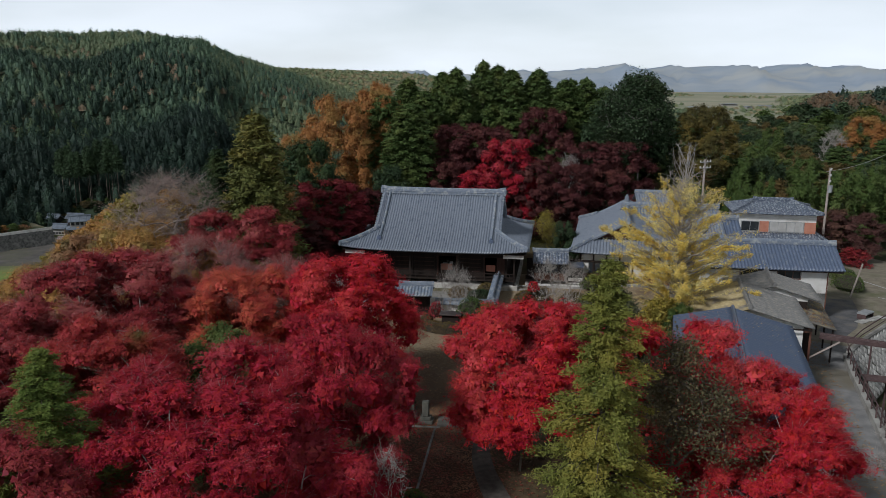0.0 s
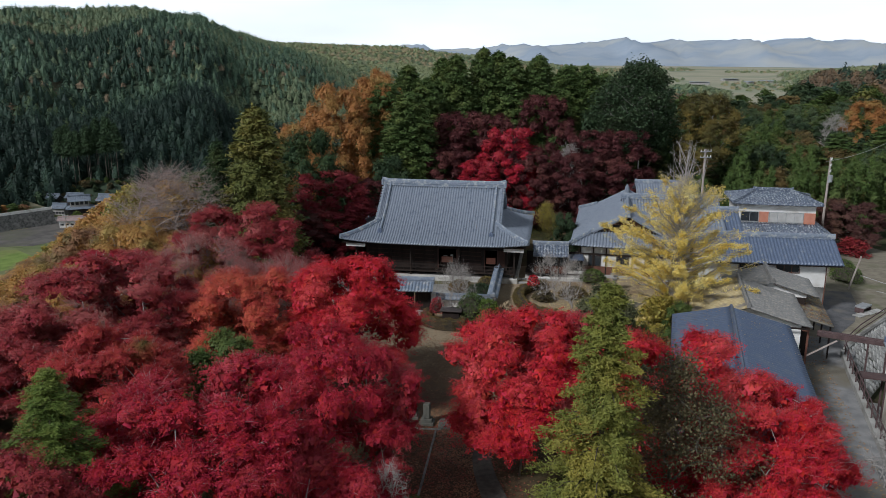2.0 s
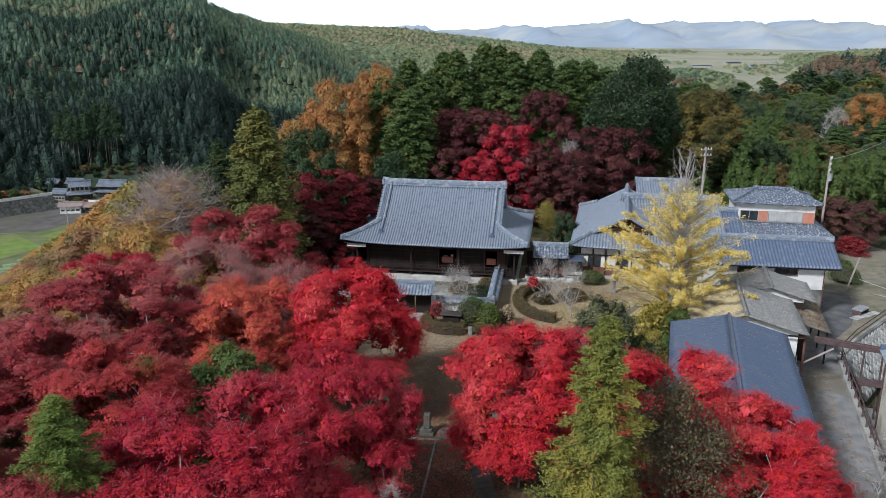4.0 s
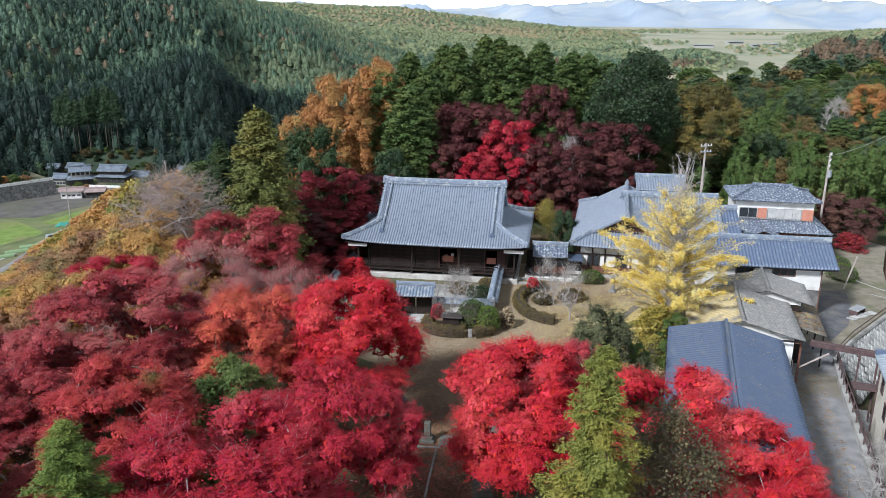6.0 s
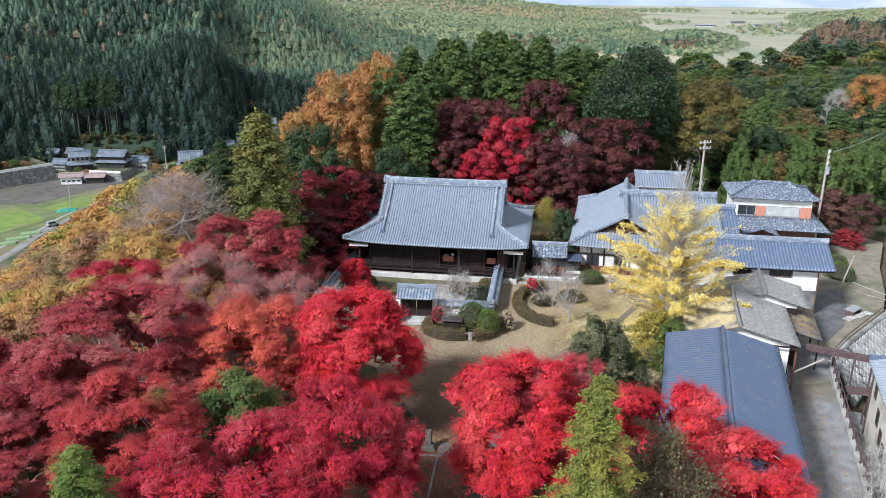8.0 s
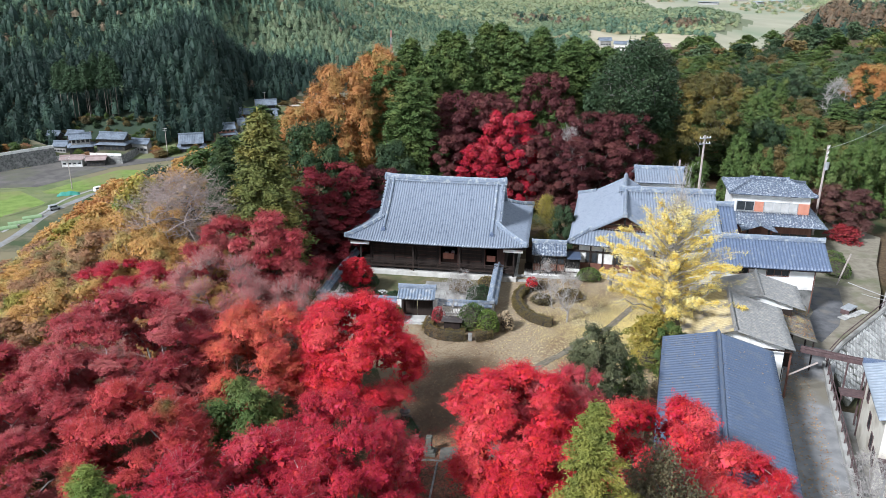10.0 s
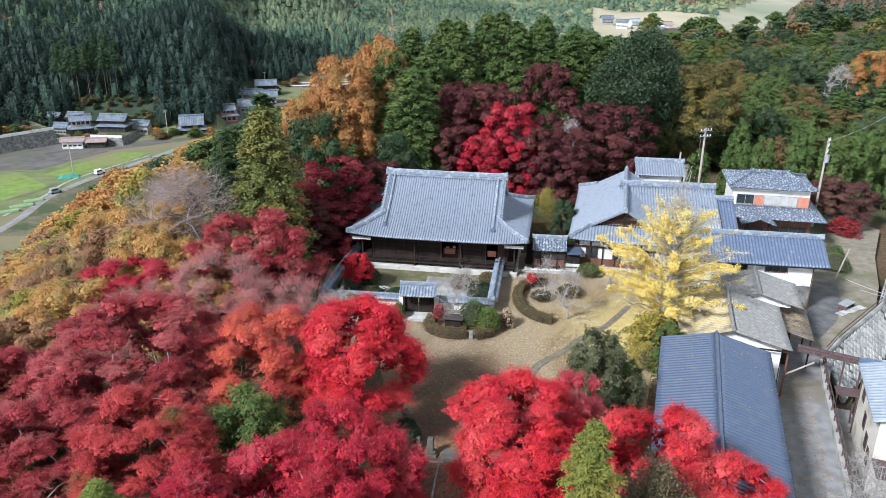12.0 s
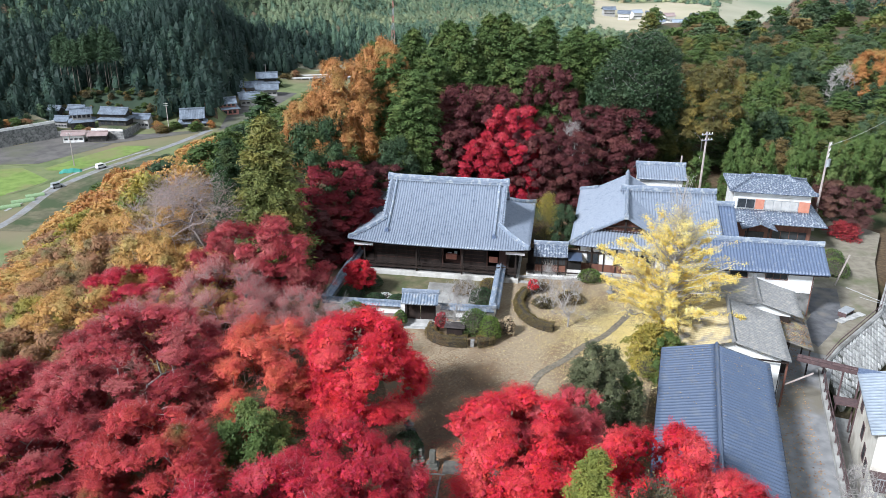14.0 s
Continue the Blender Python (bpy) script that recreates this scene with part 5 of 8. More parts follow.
def build_two_storey():
    h = thing("two_storey_house", 37.4, 90.85, -1.6, -10.2, "two-storey white house with salmon panels and patchy hipped tile roofs", "house")
    part("upper_wall", boxes((-4.25, 4.25, -2.5, 2.6, 3.2, 6.75)), M["plaster"], h)
    # dark timber colour stands for the shaded interior under the skirt roof
    part("lower_wall", boxes((-4.7, 4.7, -3.2, 2.7, 0, 3.2)), M["wood_red"], h)
    hip_roof(h, 9.6, 6.3, 6.72, 7.75, 4.0, M["tile_patch"], pitch=0.3, upturn=0.05)
    part("soffit", boxes((-4.7, 4.7, -3.05, 3.05, 6.62, 6.71)), M["wood_red"], h)
    # lower skirt roof, front and right
    me = roof_slope(11.6, 2.1, 0.9, lambda x: min(2.1, max(0.05, (5.8 - abs(x)) * 1.5)), 0.05, 0.0, 0.3, 0.06, 5)
    place(part("skirt_roof", me, M["tile_patch"], h), 0.2, -4.75, 3.6)
    me = roof_slope(8.6, 1.6, 0.9, lambda x: min(1.6, max(0.05, (4.3 - abs(x)) * 1.2)), 0.05, 0.0, 0.3, 0.06, 5)
    place(part("skirt_roof", me, M["tile_patch"], h), 6.0, -0.45, 3.6, 90)
    # upper window band with salmon panels
    y = -2.5
    part("salmon_panel", boxes((-1.75, -0.75, y - 0.05, y - 0.01, 4.55, 5.75)), M["salmon"], h, "salmon-coloured panel")
    part("salmon_panel", boxes((3.05, 4.25, y - 0.05, y - 0.01, 4.4, 5.75)), M["salmon"], h, "salmon-coloured panel")
    window(h, -2.75, y, 4.6, 1.9, 1.1, 0, 2, M["steel"], M["glass"])
    window(h, 1.15, y, 4.6, 3.6, 1.1, 0, 4, M["steel"], M["curtain"])
    # ground floor: glazed doors, porch with its own small roof
    window(h, 2.4, -3.2, 0.4, 3.8, 1.9, 0, 4, M["wood_red"], M["glass"])
    part("lattice_panel", boxes((4.72, 4.77, -3.1, 0.5, 0.4, 2.5)), M["wood_red"], h)
    porch = part("porch", boxes((-3.9, -1.0, -6.0, -3.92, 0, 0.25), (-3.7, -3.5, -5.9, -5.7, 0.25, 3.35), (-1.4, -1.2, -5.9, -5.7, 0.25, 3.35)), M["wood"], h, "dark timber entrance porch")
    porch.matrix_local = pose(0.9, 0.2, 0)
    for k in (0, 1):
        me = roof_slope(2.9, 1.9, 0.75, lambda x: 1.9, 0.1, 0.05, 0.3, 0.06, 5)
        place(part("porch_roof", me, M["tile_patch"], porch), -2.45 + (1.9, -1.9)[k], -5.2, 3.35, (90, -90)[k])
    part("porch_ridge", ridge_mesh([(-2.45, -6.7, 4.1), (-2.45, -3.8, 4.1)], 0.3, 0.22, 0.09), M["tile_patch"], porch)
    part("porch_door", boxes((-3.5, -1.4, -4.0, -3.92, 0.25, 2.2)), M["glass"], porch)
    return h


build_two_storey()


def build_shed():
    h = thing("leaf_covered_shed", 22.95, 58.55, 0, -13.8, "white-walled shed, its tiled roof half covered in yellow ginkgo leaves", "shed")
    gable_wall(h, 7.0, 6.9, -2.2, 2.72, 3.7, M["plaster"], "y")
    gable_roof(h, 8.3, 8.0, 2.75, 3.95, M["tile_old"], "y", pitch=0.3, mats=(M["tile_old"], M["tile_litter"]), ridge_w=0.26, ridge_h=0.2, course=0.3, skew=-0.25)
    part("barge_board", boxes((-4.0, 4.0, -3.94, -3.88, 2.56, 2.68)), M["wood"], h)
    # cart bay under the right eave: a black panel stands for its shade
    part("bay", boxes((3.52, 3.6, -3.3, -0.6, -1.6, 1.6)), M["black"], h, "black panel for the bay's shade")
    posts(h, ((4.0, -3.4), (4.0, -0.6), (4.0, 1.6)), -1.6, 2.6, 0.14, M["wood_red"])
    part("beam", boxes((3.6, 4.08, -3.47, -3.33, 2.3, 2.45), (3.93, 4.07, -3.4, 1.6, 2.4, 2.55)), M["wood_red"], h)
    part("white_sheet", boxes((3.62, 3.68, -3.1, -2.3, -0.6, 0.8)), M["plaster"], h)
    b = bmesh.new()
    box(b, -0.05, 0.05, -0.05, 0.05, 0, 2.4)
    o = part("strut", b, M["pole"], h)
    o.matrix_local = pose(4.0, -3.4, 0.4, 0, 55, 0)
    # cross wing with its own gable
    a = thing("shed_annex", 27.26, 65.1, 0, -14.3, "small weathered tiled annex beside the shed", "shed")
    gable_wall(a, 5.4, 4.5, 2.3, 2.62, 3.4, M["plaster"], "y")
    part("lower_wall", boxes((-2.65, 2.65, -2.2, 2.2, -2.2, 2.3)), M["wood"], a)
    gable_roof(a, 7.3, 5.4, 2.5, 3.55, M["tile_old"], "y", pitch=0.3, ridge_w=0.3, ridge_h=0.22, course=0.3)
    lt = thing("lean_to", 29.0, 62.7, -1.6, -16, "low dark lean-to roof strewn with fallen leaves", "shed")
    place(part("roof_slope", roof_slope(7.6, 2.9, 0.75, lambda x: 2.9, 0, 0, 0.3, 0.05, 4), M["lichen_roof"], lt), 2.1, 0, 2.75, 90)
    part("wall", boxes((-0.8, 0.3, -3.4, 3.4, -0.4, 3.05)), M["wood"], lt)
    posts(lt, ((1.9, -3.5), (1.9, 0.0), (1.9, 3.5)), -0.2, 2.72, 0.12, M["wood"])
    lv = np.random.default_rng(12)
    c = np.column_stack([lv.uniform(-0.7, 2.0, 700), lv.uniform(-3.7, 3.7, 700)])
    c = np.column_stack([c, 2.83 + (2.1 - c[:, 0]) * 0.259])
    tagged(part("fallen_leaf_cover", mesh_from("fallen_leaf_cover", *leaves(lv, c, 0.12, 3.0)), L["litter"], lt), "brown leaves lying on the roof", kind="stuff")
    return h


build_shed()


def build_barn():
    h = thing("long_barn", 17.25, 43.72, 0, -15.8, "long barn with white gable walls and blue-grey ribbed sheet roof", "barn")
    gable_wall(h, 6.9, 18.8, -2.2, 3.2, 4.2, M["plaster"], "y")
    gable_roof(h, 7.85, 20.1, 3.38, 4.42, M["metal_roof"], "y", pitch=0.36, relief=0.08, profile=SHEET_PROFILE, curve=0.0, ridge_w=0.24, ridge_h=0.05)
    for k in (-1, 1):
        part("fascia", boxes((k * 3.93 - 0.03, k * 3.93 + 0.03, -10.0, 10.0, 3.2, 3.34)), M["wood"], h)
    for y in (-7, -3.5, 0, 3.5, 7):
        window(h, 3.45, y, 0.6, 1.6, 1.0, 90, 2, M["steel"], M["glass"])
    for k in range(9):
        part("rafter_end", boxes((3.45, 3.88, -9.6 + k * 2.4, -9.5 + k * 2.4, 3.12, 3.24)), M["wood"], h)
    # tiled lean-to on the near gable end
    place(part("lean_to_roof", roof_slope(7.2, 2.4, 0.8, lambda x: 2.4, 0, 0, 0.3, 0.06, 4), M["tile_dark"], h, "dark brown tiled lean-to roof"), 0.3, -11.8, 0.9)
    part("lean_to_wall", boxes((-3.1, 3.6, -11.2, -9.4, -2.2, 1.0)), M["cream"], h)
    posts(h, ((3.5, -11.3), (0.6, -11.3), (-2.6, -11.3)), -2.2, 0.95, 0.16, M["wood"])
    return h


build_barn()


# ---- trees ----
MAPLE = {
    "a": (cloud_tree(11, 5.0, 9.0, 0.3, 60, 40, 66, 0.1, (0.22, 0.35), tall=0.62, twig=0.55, rise=0.5, outward=0.9, wild=0.9, bark=M["bark_pale"], r_tip=0.018, fuzz=0.105, start=0.45, core=0.6, feather=True), 5.0, 9.0),
    "b": (cloud_tree(12, 5.0, 9.0, 0.26, 58, 40, 66, 0.1, (0.22, 0.36), tall=0.62, twig=0.5, rise=0.45, outward=0.9, wild=1.1, r_tip=0.018, fuzz=0.105, start=0.45, core=0.6, feather=True), 5.0, 9.0),
    "c": (cloud_tree(13, 4.4, 9.2, 0.32, 58, 36, 52, 0.098, (0.26, 0.4), tall=0.7, twig=0.9, rise=0.6, wild=1.1, r_tip=0.018, start=0.5, fuzz=0.105, spread=0.45, core=0.5, feather=True), 4.4, 9.2),
    "d": (cloud_tree(16, 5.0, 8.0, 0.2, 56, 46, 22, 0.1, (0.25, 0.38), twig=1.0, tall=0.95, rise=0.9, bark=M["bark_mauve"], r_tip=0.018, start=0.5, fuzz=0.12, spread=0.45, core=0.0, feather=True), 5.0, 8.0),
    "e": (cloud_tree(17, 4.2, 9.5, 0.34, 62, 38, 66, 0.098, (0.27, 0.4), twig=0.2, rise=0.55, wild=0.7, tall=0.66, fuzz=0.1, start=0.45, core=0.62, feather=True), 4.2, 9.5),
    "m": (cloud_tree(14, 5.0, 13.5, 0.05, 66, 22, 34, 0.17, (0.24, 0.38), tall=0.62, twig=0.12, sides=3, fuzz=0.13, start=0.5, rise=0.6, feather=True), 5.0, 13.5),
    "n": (cloud_tree(15, 5.0, 13.5, 0.04, 66, 22, 34, 0.17, (0.24, 0.38), tall=0.62, twig=0.12, sides=3, fuzz=0.13, wild=1.3, start=0.5, rise=0.6, feather=True), 5.0, 13.5),
}


def grow(name, proto, x, y, R, top, kind, turn, label, category="tree", group="", z=None):
    meshes, r0, h0 = proto
    zz = ground_z(x, y) if z is None else z
    return plant(name, meshes, x, y, L[kind] if kind else None, R / r0, (top - zz) / h0, turn, zz, label, category, group)


near = "red maples round the forecourt"
for x, y, R, top, kind, me, turn, lab in (
    (-9.6, 30.0, 5.6, 9.4, "crimson", "a", 20, "broad crimson maple with layered feathery sprays"),
    (-5.3, 33.8, 4.2, 9.8, "crimson", "b", 140, "crimson maple leaning over the stone-edged approach"),
    (-15.2, 23.5, 4.6, 8.2, "wine", "b", 300, "wine-red maple with spreading lower boughs"),
    (-16.8, 36.5, 4.6, 8.6, "salmon", "a", 80, "salmon-red maple with green inner leaves"),
    (-23.2, 36.5, 5.0, 7.6, "wine", "a", 250, "wine-red maple on the edge of the slope"),
    (-25.5, 29.5, 5.2, 7.4, "wine", "b", 95, "wine-red maple on the edge of the slope"),
    (-20.8, 46.0, 6.2, 10.0, "wine", "a", 200, "dark wine-red maple with a dense crown"),
    (-28.0, 45.0, 5.0, 6.6, "wine", "b", 30, "wine-red maple at the head of the slope"),
    (-12.6, 47.0, 4.4, 9.2, "vermilion", "c", 10, "orange-red maple thinning to bare twigs"),
    (-6.3, 47.0, 4.5, 9.8, "scarlet", "e", 30, "bright scarlet maple beside the temple gate"),
    (-18.5, 58.0, 5.6, 8.4, "pink", "d", 160, "fading pink maple with many bare twigs"),
    (-23.0, 55.0, 4.6, 7.2, "pink", "d", 250, "fading pink maple with many bare twigs"),
    (-12.8, 55.5, 4.2, 7.6, "pink", "d", 60, "fading pink maple with many bare twigs"),
    (-17.6, 65.0, 5.2, 9.6, "wine", "b", 220, "wine-red maple below the tall cedar"),
    (-26.6, 61.0, 4.8, 6.4, "crimson", "a", 120, "crimson maple at the head of the slope"),
    (3.9, 38.0, 4.2, 9.4, "scarlet", "e", 35, "bright scarlet maple beside the approach path"),
    (6.6, 40.2, 2.9, 8.5, "rose", "c", 150, "thin scarlet maple with pale bare twigs"),
    (10.6, 34.4, 4.5, 9.6, "scarlet", "b", 200, "scarlet maple reaching over the barn roof"),
    (13.9, 32.0, 4.0, 8.0, "scarlet", "a", 20, "scarlet maple reaching over the barn roof"),
):
    grow("maple_tree", MAPLE[me], x, y, R, top, kind, turn, lab, group=near)
grow("maple_tree", MAPLE["e"], -9.0, 70.2, 1.6, 3.6, "scarlet", 50, "small scarlet maple inside the temple wall")

CYPRESS = (conifer(21, 3.6, 19, 0.05, 300, 150, 0.25, 0.45, 0.35, 0.4), 3.6, 19)
CYPRESS_B = (conifer(24, 3.6, 19, 0.05, 300, 150, 0.25, 0.38, 0.35, 0.4), 3.6, 19)
CEDAR = (conifer(22, 3.0, 16.5, 0.1, 240, 160, 0.22, 0.5, 0.5, 0.42), 3.0, 16.5)
OLIVE = (conifer(23, 2.4, 13.5, 0.03, 280, 480, 0.078, 0.65, 0.45, 0.24, ragged=0.6), 2.4, 13.5)
ROUND = (broad_tree(31, 6.0, 18, 0.5, 150, 330, 1.6, 1.1, 0.26, 0.3, hollow=0.6, bark=M["bark_pale"], wild=1.3), 6.0, 18)
PINE = (cloud_tree(61, 4.0, 17, 0.5, 44, 26, 34, 0.14, (0.3, 0.42), tall=0.85, twig=0.2, fuzz=0.14, sides=4, start=0.5, bark=M["bark_pale"], wild=1.3), 4.0, 17)
ROUND_S = (cloud_tree(32, 4.0, 9, 0.1, 34, 26, 24, 0.17, (0.3, 0.44), tall=0.85, twig=0.0, fuzz=0.16, sides=3, start=0.55, wild=1.3), 4.0, 9)
ROUND_T = (broad_tree(33, 4.0, 9, 0.15, 70, 90, 1.25, 0.8, 0.42, 0.3, hollow=0.6, twigs=1), 4.0, 9)
BIGB = (cloud_tree(38, 5.4, 17, 0.3, 50, 28, 34, 0.15, (0.27, 0.4), tall=0.9, twig=0.1, fuzz=0.16, sides=3, start=0.55, wild=1.1), 5.4, 17)
SPARSE = (broad_tree(39, 2.5, 8, 0.2, 120, 170, 0.8, 0.55, 0.08, 0.3, hollow=0.25, twigs=4, r_tip=0.012, wild=1.5, bark=M["bark"]), 2.5, 8)
CAMELLIA = (cloud_tree(34, 2.5, 8, 0.1, 44, 26, 26, 0.11, (0.3, 0.46), tall=1.2, twig=0.2, fuzz=0.09, sides=3, start=0.55, wild=1.8), 2.5, 8)
BARE = (broad_tree(35, 5.0, 9, 0.2, 150, 34, 1.0, 0.9, 0.08, 0.3, twigs=16, bark=M["bark_mauve"], twig_out=1.3, r_tip=0.014, droop=-0.15), 5.0, 9)
BARE_S = (broad_tree(36, 2.2, 3.8, 0.3, 90, 0, 0.5, 0.4, 0.1, twigs=8, bark=M["bark_pale"], twig_out=1.2, r_tip=0.014, hollow=0.2), 2.2, 3.8)
BARE_W = (broad_tree(62, 1.7, 4.6, 0.36, 70, 0, 0.5, 0.75, 0.1, twigs=8, bark=M["bark_pale"], r_tip=0.012, droop=-0.5, hollow=0.15, wild=1.5), 1.7, 4.6)
BAMBOO = (cloud_tree(37, 2.4, 9, 0.12, 40, 20, 26, 0.15, (0.34, 0.5), tall=1.0, twig=0.0, rise=-0.1, outward=1.1, fuzz=0.09, sides=3, start=0.55, wild=1.3, core=0.55), 2.4, 9)
GINKGO = (ginkgo_meshes(41, 5.4, 13.0), 5.4, 13.0)

rng = np.random.default_rng(5)
row = "tall cypresses behind the hall"
for x, y, top in ((-4.9, 98, 16.3), (-8.5, 107, 17), (-3.2, 107, 17.5), (0.8, 111, 20.5), (4.6, 113, 21.5), (8.6, 113, 20.3), (12.2, 114, 20), (16.0, 113, 19), (19.2, 114, 19.2), (-6, 116, 19), (-1, 118, 20), (7, 119, 21), (13, 120, 20.5), (22.5, 118, 18), (-12, 117, 17), (18, 121, 19)):
    grow("cypress_tree", (CYPRESS, CYPRESS_B)[int(x * 10) % 2], x, y, rng.uniform(3.9, 4.8), top + 0.8, "cypress", rng.uniform(0, 360), "tall dark green cypress with layered sprays", group=row)
grow("conifer_tree", OLIVE, 5.9, 27.2, 2.9, 14.2, "olive", 0, "olive-green conifer beside the scarlet maple")
grow("conifer_tree", OLIVE, -14.9, 27.6, 3.0, 10.5, "yellow_green2", 90, "small fresh green conifer among crimson maples")
grow("cedar_tree", CEDAR, -18.0, 74.0, 4.2, 16.9, "olive_green", 0, "tall olive-green cedar beside the maples")
grow("cedar_tree", CEDAR, -23.5, 80.0, 2.6, 13.0, "cedar", 70, "dark green cedar at the plateau's edge")
grow("evergreen_tree", ROUND_S, -15.6, 87.0, 4.6, 14.2, "cedar", 0, "round dark evergreen behind the olive cedar")
grow("broadleaf_tree", BIGB, -14.7, 102.0, 5.0, 18.4, "rust", 0, "large rust-orange broadleaf tree above the valley")
grow("broadleaf_tree", BIGB, -18.4, 98.0, 3.8, 14.0, "rust", 130, "large rust-orange broadleaf tree above the valley")
grow("broadleaf_tree", BIGB, -10.0, 109.0, 4.4, 20.0, "rust", 200, "rust-orange broadleaf tree behind the cypress")
grow("evergreen_tree", ROUND, 25.2, 108, 6.4, 21.2, "evergreen", 0, "great round dark evergreen tree")
grow("evergreen_tree", ROUND_S, 20.5, 108, 4.0, 16.0, "evergreen", 40, "dark evergreen beside the great round tree")
grow("pine_tree", PINE, 34.0, 108, 4.2, 17.0, "bronze", 200, "tall olive-brown conifer on a bare pale trunk")
back = "maples behind the hall"
for x, y, R, top, k in ((1.2, 103, 5.2, 15.0, "maroon"), (5.2, 105, 5.0, 14.6, "maroon"), (7.2, 98.5, 4.2, 13.4, "crimson"), (3.6, 95.5, 3.4, 9.4, "crimson"), (-0.6, 97.5, 3.2, 10.5, "maroon"), (9.8, 97, 3.6, 10.4, "maroon"), (13.0, 109, 4.4, 17.0, "maroon"), (18.2, 101, 4.6, 12.6, "maroon"), (22.0, 102, 4.6, 12.8, "maroon"), (14.6, 97.0, 3.8, 10.2, "maroon"), (-12.4, 83, 4.8, 9.8, "wine_dark"), (-11.6, 79.5, 3.6, 6.8, "wine_dark"), (-14.6, 77.5, 3.4, 6.4, "maroon"), (-8.6, 89.5, 3.2, 8.0, "maroon")):
    grow("maple_tree", MAPLE[("m", "n")[int(abs(x) * 10) % 2]], x, y, R, top, k, x * 47, {"maroon": "dark maroon maple behind the temple hall", "wine_dark": "dark wine-red maple beside the temple hall", "crimson": "bright red maple behind the temple hall"}[k], group=back)
grow("evergreen_tree", ROUND_S, -7.0, 93.0, 3.0, 10.5, "evergreen", 10, "dark green bushy tree behind the hall")
grow("bare_tree", BARE_S, 15.2, 99.5, 2.4, 11.6, None, 0, "bare white branching tree among maroon maples")
grow("bare_tree", BARE, -25.6, 71.5, 7.0, 12.0, "twig", 0, "grey leafless tree with many fine branches")
grow("bare_tree", BARE, -30.0, 79.5, 4.6, 7.5, "twig", 100, "grey leafless tree with many fine branches")
grow("bare_tree", BARE_S, -8.6, 55.0, 2.6, 7.4, None, 0, "leafless grey tree beside the scarlet maple")
grow("ginkgo_tree", GINKGO, 18.0, 60.6, 5.9, 14.9, None, 0, "golden ginkgo with bare upper twigs")
grow("evergreen_tree", CAMELLIA, 9.8, 46.4, 2.6, 8.4, "camellia", 0, "grey-green evergreen beside the forecourt")
grow("evergreen_tree", CAMELLIA, 11.9, 48.8, 1.5, 5.6, "bush", 90, "dark green evergreen beside the forecourt")
grow("evergreen_tree", SPARSE, 9.4, 29.6, 3.0, 10.8, "grey_olive", 60, "grey-olive evergreen with pale bare limbs")
grow("camellia_bush", ROUND_S, -11.7, 39.6, 2.9, 7.7, "bush", 60, "glossy dark green camellia among maples", "bush")
grow("yellow_bush", ROUND_T, 16.2, 57.2, 1.9, 4.4, "yellow_green", 0, "clipped bush, half yellow and half green", "bush")
grow("evergreen_tree", ROUND_S, 17.2, 55.6, 1.5, 4.2, "bush", 30, "clipped green bush beside the barn", "bush")
grow("camellia_bush", SPARSE, 10.6, 84.5, 1.8, 6.2, "yellow_green", 0, "yellow-leaved shrub beside the hall", "bush")
grow("camellia_bush", ROUND_S, 12.4, 83.0, 1.6, 5.4, "evergreen", 80, "dark shrub with white blossom beside the hall", "bush")

SLOPE_A = (broad_tree(54, 5.0, 8.0, 0.15, 60, 115, 1.35, 0.55, 0.38, fan=0.5, wild=1.2, twigs=0, sides=3), 5.0, 8.0)
SLOPE_B = (broad_tree(55, 5.0, 8.0, 0.12, 60, 115, 1.4, 0.7, 0.38, fan=0.3, wild=1.2, twigs=0, sides=3), 5.0, 8.0)
LOW = (broad_tree(51, 4.0, 9, 0.12, 32, 50, 1.7, 1.1, 0.8, 0.3, hollow=0.6, twigs=0, sides=3), 4.0, 9)
LOW_B = (broad_tree(52, 4.0, 9, 0.12, 32, 50, 1.6, 0.9, 0.8, 0.3, hollow=0.6, twigs=0, sides=3), 4.0, 9)
LOW_C = (conifer(53, 3.0, 12, 0.05, 55, 36, 0.9, 0.5, 0.4, 0.6), 3.0, 12)
WOOD_A = (cloud_tree(56, 4.0, 9, 0.1, 24, 16, 20, 0.27, (0.3, 0.44), tall=0.9, twig=0.0, fuzz=0.18, sides=3, start=0.55), 4.0, 9)
WOOD_B = (cloud_tree(57, 4.0, 9, 0.1, 24, 16, 20, 0.27, (0.28, 0.42), tall=0.9, twig=0.0, fuzz=0.18, sides=3, start=0.55, wild=1.5), 4.0, 9)
WOOD_C = (conifer(58, 3.0, 12, 0.05, 90, 75, 0.36, 0.5, 0.4, 0.45), 3.0, 12)
SLOPE_N = (cloud_tree(59, 5.0, 8.0, 0.1, 38, 24, 30, 0.18, (0.28, 0.42), tall=0.8, twig=0.12, fuzz=0.17, sides=3, start=0.55, bark=M["bark_pale"], wild=1.2, feather=True), 5.0, 8.0)
SLOPE_M = (cloud_tree(60, 5.0, 8.0, 0.08, 38, 24, 30, 0.18, (0.28, 0.42), tall=0.9, twig=0.12, fuzz=0.17, sides=3, start=0.55, bark=M["bark_pale"], wild=1.4, feather=True), 5.0, 8.0)
slope = "autumn trees on the valley slope"
kinds = ("amber", "amber", "rust", "amber", "brown", "yellow_green", "amber", "rust", "amber", "amber")
k = 0
placed = [(-25.6, 71.5), (-30.0, 79.5), (-28.0, 45.0), (-26.6, 61.0), (-25.5, 29.5), (-23.5, 80.0)]
